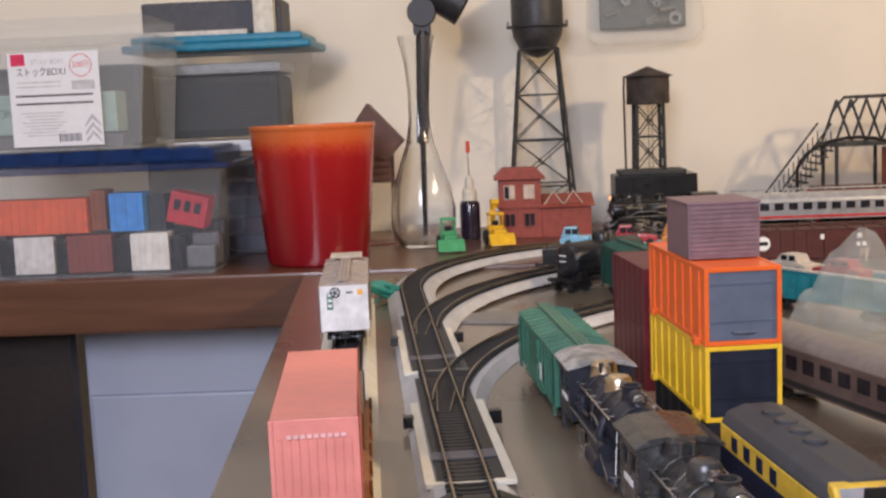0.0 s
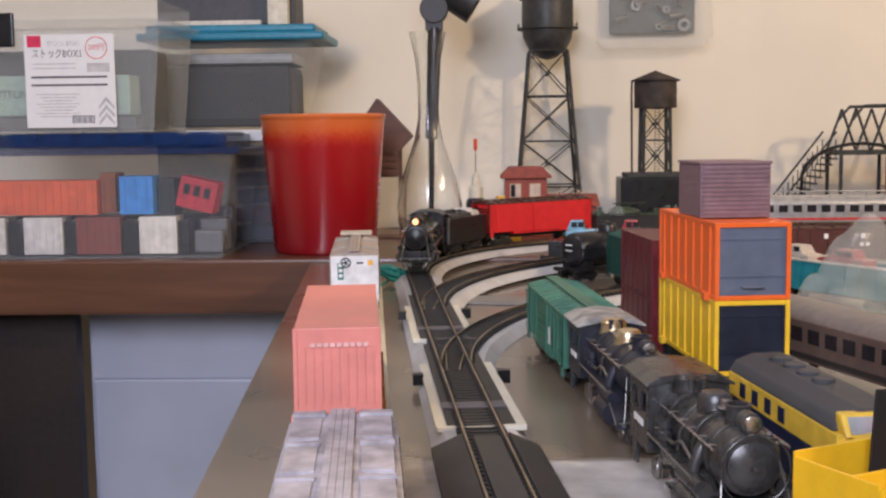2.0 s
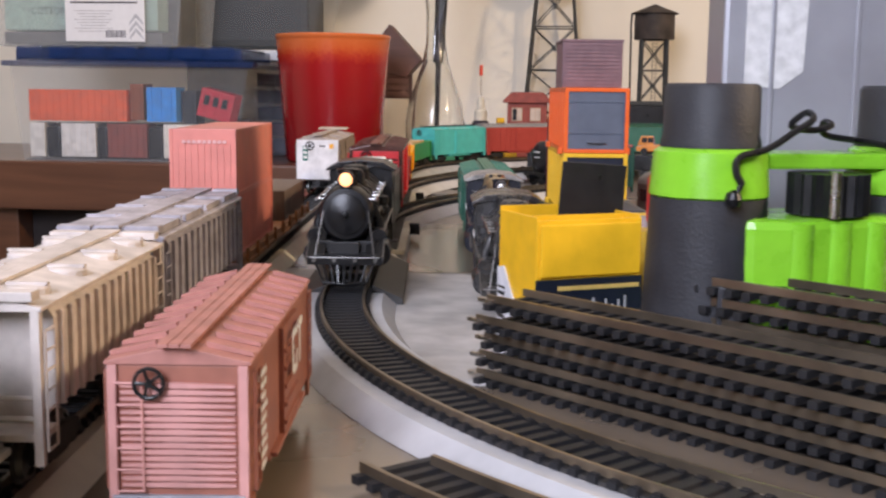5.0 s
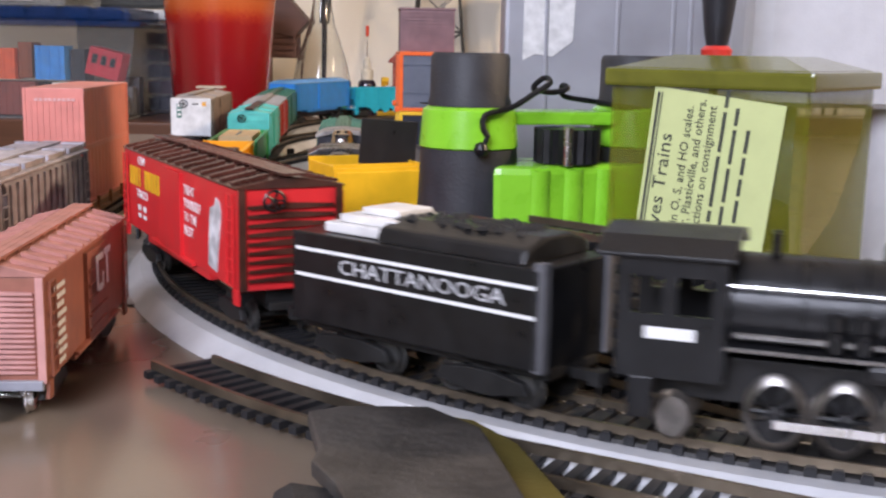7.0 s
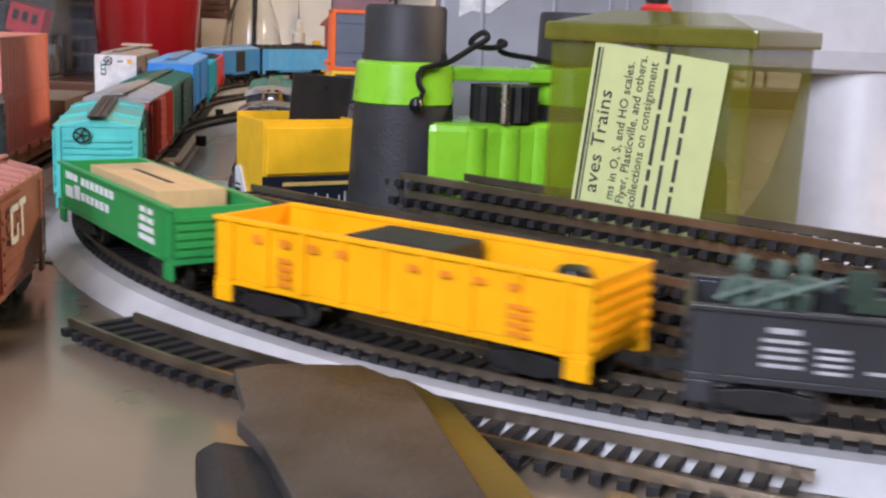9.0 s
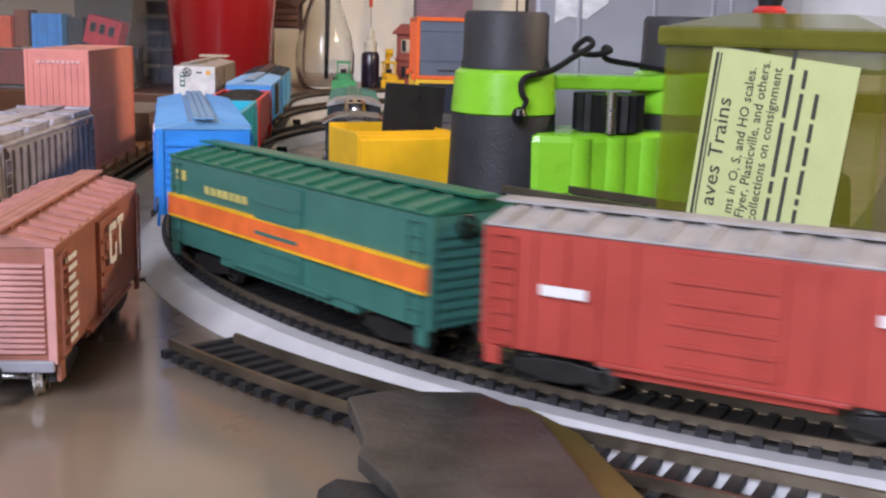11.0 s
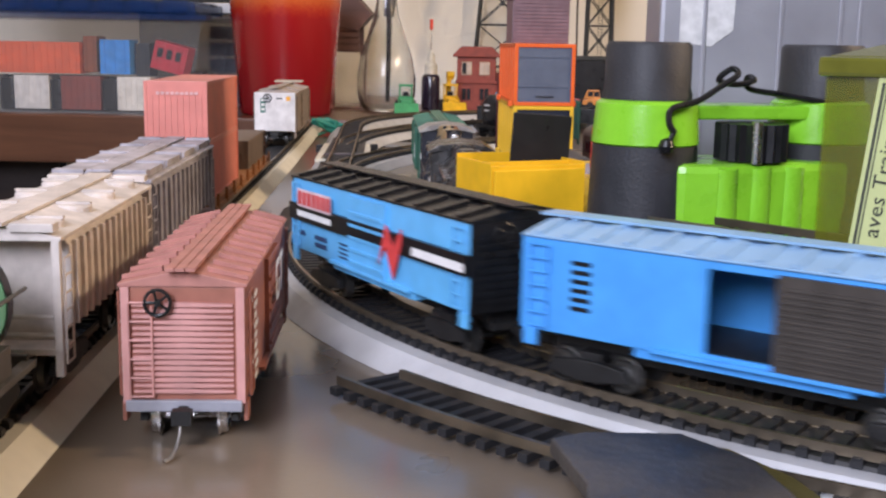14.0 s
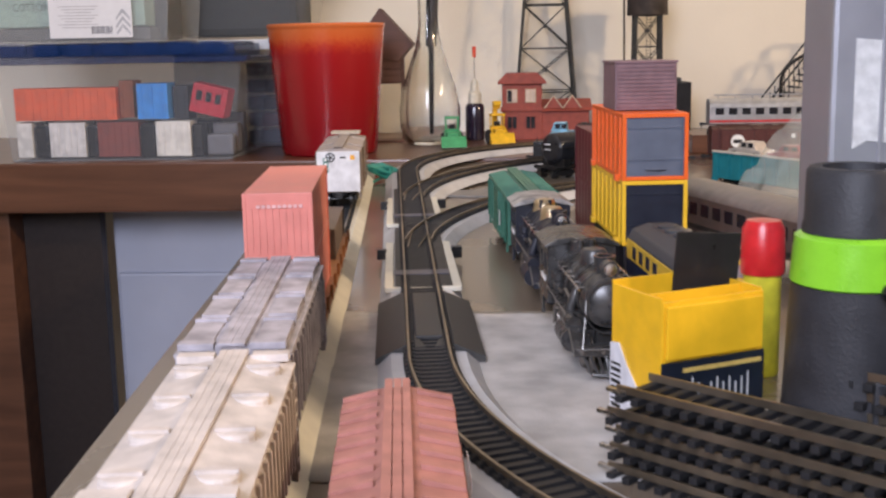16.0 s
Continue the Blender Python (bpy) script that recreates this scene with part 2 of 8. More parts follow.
def lay_track(name, label, line, s0, s1, bed=ROADBED, ties=None, half=0.023, pitch=0.0060):
    """Roadbed, two rails and the ties of a length of track."""
    t = thing(name, label, "track")
    bm = bmesh.new()
    sweep(bm, line, s0, s1, [(-half, 0.0002), (-half + 0.0065, 0.0062), (half - 0.0065, 0.0062), (half, 0.0002)])
    part("roadbed", bm, bed, t)
    bm = bmesh.new()
    sweep(bm, line, s0 + 0.001, s1 - 0.001, [(-0.0108, 0.0060), (-0.0102, 0.0072), (0.0102, 0.0072), (0.0108, 0.0060)])
    part("tie_strip", bm, TIE_WEB, t)
    for u in (-0.0088, 0.0088):
        bm = bmesh.new()
        k = 0.00055
        sweep(bm, line, s0, s1, [(u - k, 0.0082), (u - k, RAIL_TOP), (u + k, RAIL_TOP), (u + k, 0.0082)])
        part("rail", bm, RAIL, t)
    a, b = ties or (s0, s1)
    TIES.append((t, line, a, b, pitch, s0, s1))
    return t


# ---- the room and its large surfaces ----
def slab(name, material, x0, x1, y0, y1, z0, z1, label, category, bevel=0.0):
    return tagged(pbox(name, material, None, x0, x1, y0, y1, z0, z1, bevel), label, category, kind="structure")


slab("floor", CARPET, -2.2, 2.6, -2.6, 1.2, -0.80, -0.74, "worn grey brown carpeted floor of the room", "floor")
slab("wall_north", WALL, -2.2, 2.6, 1.16, 1.26, -0.74, 1.66, "cream painted plaster wall behind the desk", "wall")
slab("wall_south", WALL, -2.2, 2.6, -2.7, -2.6, -0.74, 1.66, "cream painted plaster wall of the room", "wall")
slab("wall_west", WALL, -2.3, -2.2, -2.6, 1.16, -0.74, 1.66, "cream painted plaster side wall", "wall")
slab("wall_east", WALL, 2.6, 2.7, -2.6, 1.16, -0.74, 1.66, "cream painted plaster side wall", "wall")
slab("ceiling", CEIL, -2.2, 2.6, -2.6, 1.16, 1.66, 1.72, "white painted ceiling", "ceiling")

DESK_TOP = 0.004
desk = thing("writing_desk", "dark brown wooden desk against the cream wall", "desk", at=pose(0, 0, 0))
pbox("desk_top", DESK, desk, -1.35, 2.2, 0.735, 1.155, DESK_TOP - 0.062, DESK_TOP, 0.003)
pbox("desk_leg", DESK, desk, -0.85, -0.703, 0.76, 0.85, -0.74, DESK_TOP - 0.062, 0.002)
pbox("desk_leg", DESK, desk, 1.9, 2.05, 0.76, 0.85, -0.74, DESK_TOP - 0.062, 0.002)
pbox("modesty_panel", mat("dark_panel", (0.028, 0.020, 0.018), 0.5), desk, -0.703, -0.600, 0.80, 0.82, -0.74, DESK_TOP - 0.062, 0.001)

GREYBOX = mat("grey_blue_cabinet", (0.52, 0.54, 0.63), 0.35, vary=0.05, scale=8)
cab = thing("storage_cabinet", "pale grey blue cabinet under the desk", "cabinet", at=pose(-0.36, 0.845, -0.74))
pbox("body", GREYBOX, cab, -0.240, 0.45, 0, 0.28, 0, 0.675, 0.003)
pbox("drawer", GREYBOX, cab, -0.236, 0.446, -0.006, 0, 0.02, 0.585, 0.004)

board = thing("train_board", "grey brown laminate board carrying the train layout", "board", at=pose(0, 0, 0))
bm = bmesh.new()
prism(bm, [(-0.305, 0.733), (2.2, 0.733), (2.2, -0.62), (-0.175, -0.62)], -0.022, 0.0, "z")
part("board_top", bm, BOARD, board, bevel=0.0015)
pbox("board_leg", DESK, board, -0.13, -0.07, -0.55, -0.49, -0.74, -0.022, 0.002)
pbox("board_leg", DESK, board, 2.0, 2.06, -0.55, -0.49, -0.74, -0.022, 0.002)
pbox("board_leg", DESK, board, 2.0, 2.06, 0.6, 0.66, -0.74, -0.022, 0.002)

# crumpled pale sheet under the tracks
bm = bmesh.new()
NX, NY = 26, 30
grid = []
for j in range(NY + 1):
    row = []
    for i in range(NX + 1):
        x, y = -0.175 + 0.215 * i / NX, -0.275 + 0.235 * j / NY
        z = 0.0006 + 0.0011 * (noise.noise(Vector((x * 22, y * 22, 3))) + 0.5 * noise.noise(Vector((x * 60, y * 60, 7)))) ** 2
        row.append(bm.verts.new((x + 0.004 * noise.noise(Vector((0, y * 30, 1))), y + 0.004 * noise.noise(Vector((x * 30, 0, 2))), z)))
    grid.append(row)
for j in range(NY):
    for i in range(NX):
        bm.faces.new((grid[j][i], grid[j][i + 1], grid[j + 1][i + 1], grid[j + 1][i]))
sheet = part("paper_sheet", bm, mat("grey_tissue", (0.46, 0.44, 0.42), 0.8, vary=0.16, scale=50, bump=0.4), smooth=True)
sheet.modifiers.new("thick", "SOLIDIFY").thickness = 0.0004
tagged(sheet, "crumpled pale grey paper sheet lying under the tracks", "paper")

# ---- tracks ----
lay_track("running_track", "grey roadbed model railway track with black ties", MAIN, 0.0, MAIN.s[-1] - 0.001, ties=(1.6, 3.12))


def branch(x, y, r, turn, lead=0.0):
    """A branch that leaves the straight at (x, y) and bends right."""
    h = math.atan2(0.994, -0.1102)
    n = (math.sin(h), -math.cos(h))
    c = (x + n[0] * r, y + n[1] * r)
    a0 = math.degrees(h) + 90
    return Line(arc(c, r, a0, a0 - turn, 40))


BRANCH_A = branch(-0.147, 0.325, 0.36, 80)
BRANCH_B = branch(-0.123, 0.10, 0.38, 62)
lay_track("branch_track", "grey roadbed branch track curving off a turnout", BRANCH_A, 0.03, BRANCH_A.s[-1])
lay_track("branch_track", "grey roadbed branch track curving off a turnout", BRANCH_B, 0.03, BRANCH_B.s[-1])
SIDE = Line(lerp2((-0.112, -0.62), (-0.236, 0.62), 60))
lay_track("siding_track", "pale roadbed siding track along the board's edge", SIDE, 0.02, SIDE.s[-1], bed=CREAM_BED, half=0.021)

# rerailer: a moulded dark ramp piece on the running track
RERAIL = mat("rerailer_plastic", (0.05, 0.048, 0.046), 0.55, vary=0.2)
rer = thing("rerailer", "dark grey moulded rerailing ramp on the running track", "track piece", at=pose(-0.1022, -0.085, 0, 0, 0, 6.3))
bm = bmesh.new()
prism(bm, [(-0.0245, 0.0008), (-0.0245, 0.0035), (-0.0105, 0.0098), (-0.0098, 0.0066), (0.0098, 0.0066), (0.0105, 0.0098), (0.0245, 0.0035), (0.0245, 0.0008)], -0.055, 0.055, "y")
part("ramp", bm, RERAIL, rer, bevel=0.0004)
bm = bmesh.new()
box(bm, -0.0062, 0.0062, -0.04, 0.05, 0.0066, 0.0099)
part("guide_plate", bm, RERAIL, rer, bevel=0.0008)
for u in (-1, 1):
    bm = bmesh.new()
    prism(bm, [(u * 0.002, -0.054), (u * 0.0066, -0.03), (u * 0.0066, -0.054)], 0.0066, 0.0085, "z")
    part("wedge", bm, RERAIL, rer)

# turnouts: moulded beds with switch rods
for i, (x, y) in enumerate(((-0.1195, 0.075), (-0.1445, 0.30))):
    t = thing("turnout", "dark turnout bed with pale edges and a switch rod", "track piece", at=pose(x, y, 0, 0, 0, 6.3))
    pbox("bed", mat("turnout_bed", (0.035, 0.035, 0.036), 0.55), t, -0.0155, 0.0165, -0.085, 0.12, 0.0064, 0.0081, 0.0003)
    for u in (-0.0195, 0.0185):
        pbox("edge_strip", CREAM_BED, t, u - 0.002, u + 0.003, -0.085, 0.06, 0.0055, 0.0078, 0.0004)
    pbox("end_strip", CREAM_BED, t, -0.021, 0.021, -0.089, -0.0855, 0.0055, 0.0080, 0.0003)
    pbox("throw_bar", mat("throw_bar", (0.10, 0.10, 0.13), 0.4), t, -0.016, 0.016, -0.055, -0.042, 0.0082, 0.0088, 0.0002)
    pbox("switch_lever", BLACK, t, 0.021, 0.028, 0.022, 0.028, 0.003, 0.0105, 0.0004)
    pbox("switch_lever", BLACK, t, -0.027, -0.021, 0.022, 0.028, 0.003, 0.0095, 0.0004)
    for u in (-0.003, 0.004):
        bm = bmesh.new()
        tube(bm, (u - 0.004, 0.03, 0.0098), (u + 0.004 * (1 if u > 0 else -0.2), 0.085, 0.0098), 0.0006, n=6)
        part("point_rail", bm, RAIL, t)


# ---- rolling stock ----
def truck_parts(t, x, wheel=0.0052, base=0.011, wheel_m=None):
    """A four-wheeled truck under a car at x."""
    bm = bmesh.new()
    for u in (-0.0125, 0.0125):
        k = 0.0012
        prism(bm, [(x - base - 0.004, 0.0045), (x - base - 0.002, 0.008), (x - 0.004, 0.0092), (x + 0.004, 0.0092), (x + base + 0.002, 0.008), (x + base + 0.004, 0.0045), (x + base - 0.003, 0.0035), (x + 0.004, 0.0025), (x - 0.004, 0.0025), (x - base + 0.003, 0.0035)], u - k, u + k, "y")
    box(bm, x - 0.004, x + 0.004, -0.012, 0.012, 0.005, 0.0115)
    tr = part("truck", bm, TRUCKM, t, bevel=0.0004)
    for ax in (x - base, x + base):
        bm = bmesh.new()
        for u in (-1, 1):
            lathe(bm, [(0.001, u * 0.0076), (wheel, u * 0.0078), (wheel + 0.0008, u * 0.0079), (wheel + 0.0008, u * 0.0085), (wheel, u * 0.0087), (wheel - 0.0002, u * 0.0103), (wheel - 0.0012, u * 0.0104), (wheel - 0.0016, u * 0.0098), (0.0012, u * 0.0104)], 16, (ax, 0, wheel), "y")
        tube(bm, (ax, -0.011, wheel), (ax, 0.011, wheel), 0.001, n=8)
        part("wheelset", bm, wheel_m or WHEEL, tr, smooth=True)


def couplers(t, x0, x1):
    for x, d in ((x0, -1), (x1, 1)):
        bm = bmesh.new()
        box(bm, min(x, x + d * 0.008), max(x, x + d * 0.008), -0.0013, 0.0013, 0.0085, 0.0112)
        box(bm, min(x + d * 0.006, x + d * 0.0095), max(x + d * 0.006, x + d * 0.0095), -0.003, 0.0022, 0.008, 0.0118)
        tube(bm, (x + d * 0.0075, 0, 0.009), (x + d * 0.007, 0.001, 0.002), 0.0004, n=6)
        part("coupler", bm, TRUCKM, t)


def brake_wheel(t, x, y, z, material=BLACK):
    bm = bmesh.new()
    n = 16
    for i in range(n):
        a, b = 2 * math.pi * i / n, 2 * math.pi * (i + 1) / n
        tube(bm, (x, y + 0.0034 * math.cos(a), z + 0.0034 * math.sin(a)), (x, y + 0.0034 * math.cos(b), z + 0.0034 * math.sin(b)), 0.0005, n=5, caps=False)
    for i in range(5):
        a = 2 * math.pi * i / 5
        tube(bm, (x, y, z), (x, y + 0.0034 * math.cos(a), z + 0.0034 * math.sin(a)), 0.0004, n=5)
    tube(bm, (x - 0.0008, y, z), (x + 0.0008, y, z), 0.001, n=8)
    part("brake_wheel", bm, material, t)


def ladder(t, x, y, z0, z1, material, wide=0.007, along="x"):
    bm = bmesh.new()
    n = int((z1 - z0) / 0.0042)
    for i in range(n + 1):
        z = z0 + (z1 - z0) * i / n
        a, b = ((x - wide / 2, y, z), (x + wide / 2, y, z)) if along == "x" else ((x, y - wide / 2, z), (x, y + wide / 2, z))
        tube(bm, a, b, 0.00032, n=5)
    for u in (-wide / 2, wide / 2):
        a, b = ((x + u, y, z0), (x + u, y, z1)) if along == "x" else ((x, y + u, z0), (x, y + u, z1))
        tube(bm, a, b, 0.00035, n=5)
    part("ladder", bm, material, t)


def boxcar(label, L, body, roof, end=None, W=0.0345, H=0.046, ribs=0, door=None, walk_board=None, roof_ribs=12, group="", trucks=True, name="boxcar", door_x=0.0, open_door=False, truck_in=0.022, wheel_m=None, door_ribs=5, brake=True, end_ribs=9, lift=0.0):
    """A boxcar: body with sill steps, pitched ribbed roof, doors, ladders, ends."""
    t = thing(name, label, "model railcar", group)
    end, door = end or body, door or body
    h = W / 2
    bm = bmesh.new()
    if open_door:
        k, d0, d1 = 0.0012, door_x - 0.017, door_x + 0.012
        box(bm, -L / 2, L / 2, h - k, h, 0.0115, H)
        box(bm, -L / 2, d0, -h, -h + k, 0.0115, H)
        box(bm, d1, L / 2, -h, -h + k, 0.0115, H)
        box(bm, d0, d1, -h, -h + k, 0.0115, 0.0135)
        box(bm, d0, d1, -h, -h + k, H - 0.0025, H)
        for x in (-L / 2, L / 2 - k):
            box(bm, x, x + k, -h + k, h - k, 0.0115, H)
    else:
        box(bm, -L / 2, L / 2, -h, h, 0.0115, H)
    part("body", bm, body, t, bevel=0.0 if open_door else 0.0005)
    if open_door:
        pbox("floor_pan", TRUCKM, t, -L / 2 + 0.0014, L / 2 - 0.0014, -h + 0.0014, h - 0.0014, 0.0118, 0.0132, 0)
    bm = bmesh.new()
    prism(bm, [(-h + 0.0008, 0.0115), (-h + 0.0008, 0.0085), (h - 0.0008, 0.0085), (h - 0.0008, 0.0115)], -L / 2 + 0.04, L / 2 - 0.04)
    part("side_sill", bm, body, t)
    for x in (-L / 2 + 0.003, L / 2 - 0.003):
        for u in (-h, h):
            pbox("corner_step", body, t, x - 0.0025, x + 0.0025, u - 0.0006, u + 0.0006, 0.0065, 0.0118, 0.0002)
    bm = bmesh.new()
    prism(bm, [(-h - 0.0008, H), (-h - 0.0008, H + 0.0008), (-0.004, H + 0.0036), (0.004, H + 0.0036), (h + 0.0008, H + 0.0008), (h + 0.0008, H)], -L / 2 - 0.0006, L / 2 + 0.0006)
    part("roof", bm, roof, t, bevel=0.0003)
    for i in range(roof_ribs):
        x = -L / 2 + L * (i + 0.5) / roof_ribs
        for u in (-1, 1):
            bm = bmesh.new()
            prism(bm, [(u * (h + 0.0006), H + 0.0010), (u * (h + 0.0006), H + 0.0020), (u * 0.006, H + 0.0046), (u * 0.006, H + 0.0032)], x - 0.0011, x + 0.0011)
            part("roof_rib", bm, roof, t)
    bm = bmesh.new()
    for k in (-0.0027, 0, 0.0027):
        box(bm, -L / 2 - 0.004, L / 2 + 0.004, k - 0.0012, k + 0.0012, H + 0.0046, H + 0.0054)
    for i in range(8):
        x = -L / 2 + L * (i + 0.5) / 8
        box(bm, x - 0.001, x + 0.001, -0.0036, 0.0036, H + 0.0034, H + 0.0046)
    part("running_board", bm, walk_board or roof, t)
    for i in range(ribs):
        x = -L / 2 + L * (i + 0.5) / ribs
        if abs(x - door_x) < 0.02:
            continue
        for u in (-1, 1):
            pbox("side_rib", body, t, x - 0.0006, x + 0.0006, min(u * h, u * (h + 0.0009)), max(u * h, u * (h + 0.0009)), 0.0125, H - 0.001, 0.0002)
    for u in (-1, 1):
        dx = door_x + (0.02 if open_door and u < 0 else 0)
        bm = bmesh.new()
        y0, y1 = (h, h + 0.0014) if u > 0 else (-h - 0.0014, -h)
        box(bm, dx - 0.016, dx + 0.016, y0, y1, 0.0125, H - 0.0015)
        leaf = part("door", bm, door, t)
        for k in range(door_ribs):
            step = (H - 0.018) / door_ribs
            z = 0.0145 + k * step
            y2, y3 = (h + 0.0014, h + 0.0020) if u > 0 else (-h - 0.0020, -h - 0.0014)
            pbox("door_rib", door, leaf, dx - 0.0145, dx + 0.0145, y2, y3, z, z + min(0.0012, step * 0.5), 0)
        pbox("door_rail", body, t, door_x - 0.034, door_x + 0.034, min(u * h, u * (h + 0.0018)), max(u * h, u * (h + 0.0018)), 0.0112, 0.0124, 0.0002)
        ladder(t, L / 2 - 0.006, u * (h + 0.0012), 0.013, H - 0.002, body)
        ladder(t, -L / 2 + 0.006, u * (h + 0.0012), 0.013, H - 0.002, body)
    for x, d in ((L / 2, 1), (-L / 2, -1)):
        for k in range(end_ribs):
            z, q = 0.0145 + k * (H - 0.018) / end_ribs, 9 / end_ribs
            rib = bmesh.new()
            prism(rib, [(-h + 0.003, z), (0, z - 0.0003 * q), (h - 0.003, z), (h - 0.003, z + 0.0011 * q), (0, z + 0.0019 * q), (-h + 0.003, z + 0.0011 * q)], min(x, x + d * 0.0011), max(x, x + d * 0.0011))
            part("end_rib", rib, end, t)
        for u in (-h, h - 0.0022):
            pbox("end_post", end, t, min(x, x + d * 0.0009), max(x, x + d * 0.0009), u, u + 0.0022, 0.0115, H, 0)
    if brake:
        brake_wheel(t, -L / 2 - 0.0026, 0.0062, H - 0.0038)
        brake_wheel(t, L / 2 + 0.0026, -0.0062, H - 0.0038)
    pbox("underframe", TRUCKM, t, -L / 2 + 0.004, L / 2 - 0.004, -0.006, 0.006, 0.0085, 0.0115, 0.0005)
    if trucks:
        truck_parts(t, -L / 2 + truck_in, wheel_m=wheel_m)
        truck_parts(t, L / 2 - truck_in, wheel_m=wheel_m)
    couplers(t, -L / 2, L / 2)
    if lift:
        t["lift"] = lift
        pbox("centre_sill", TRUCKM, t, -L / 2 + 0.005, L / 2 - 0.005, -0.007, 0.007, 0.0112 - lift, 0.0117, 0.0003)
    return t


def raise_body(t):
    """Lift a car's body and markings above its trucks."""
    for ob in t.children:
        if not ob.name.startswith(("truck", "underframe", "coupler")):
            ob.location.z += t["lift"]


def gondola(label, L, body, H=0.030, W=0.0345, ribs=11, group="", inside=None, name="gondola"):
    """An open car with thin ribbed sides and a floor."""
    t = thing(name, label, "model railcar", group)
    h, k = W / 2, 0.0012
    pbox("floor_pan", inside or body, t, -L / 2, L / 2, -h, h, 0.0115, 0.0135, 0.0003)
    for u in (-1, 1):
        y0, y1 = sorted((u * h, u * (h - k)))
        pbox("side_wall", body, t, -L / 2, L / 2, y0, y1, 0.0135, H, 0.0003)
        bm = bmesh.new()
        y0, y1 = sorted((u * (h - 0.0016), u * (h + 0.0012)))
        box(bm, -L / 2, L / 2, y0, y1, H, H + 0.0014)
        part("top_rim", bm, body, t, bevel=0.0003)
        for i in range(ribs):
            x = -L / 2 + 0.008 + (L - 0.016) * i / (ribs - 1)
            y0, y1 = sorted((u * h, u * (h + 0.0011)))
            bm = bmesh.new()
            prism(bm, [(x - 0.0012, 0.0135), (x - 0.0012, H), (x + 0.0012, H), (x + 0.0012, 0.0135)], y0, y1, "y")
            if ribs:
                part("side_rib", bm, body, t)
        for x in (-L / 2 + 0.004, L / 2 - 0.004):
            y0, y1 = sorted((u * (h - 0.0008), u * (h + 0.0006)))
            pbox("corner_step", body, t, x - 0.004, x + 0.004, y0, y1, 0.0055, 0.0116, 0.0004)
    for x, d in ((-L / 2, -1), (L / 2, 1)):
        x0, x1 = sorted((x, x - d * k))
        pbox("end_wall", body, t, x0, x1, -h, h, 0.0135, H + 0.0012, 0.0003)
        bm = bmesh.new()
        x0, x1 = sorted((x, x + d * 0.001))
        for q in range(5):
            z = 0.0145 + q * (H - 0.015) / 5
            box(bm, x0, x1, -h + 0.001, h - 0.001, z, z + 0.0016)
        part("end_rib", bm, body, t)
    pbox("underframe", TRUCKM, t, -L / 2 + 0.004, L / 2 - 0.004, -0.006, 0.006, 0.0085, 0.0115, 0.0005)
    truck_parts(t, -L / 2 + 0.022)
    truck_parts(t, L / 2 - 0.022)
    couplers(t, -L / 2, L / 2)
    return t


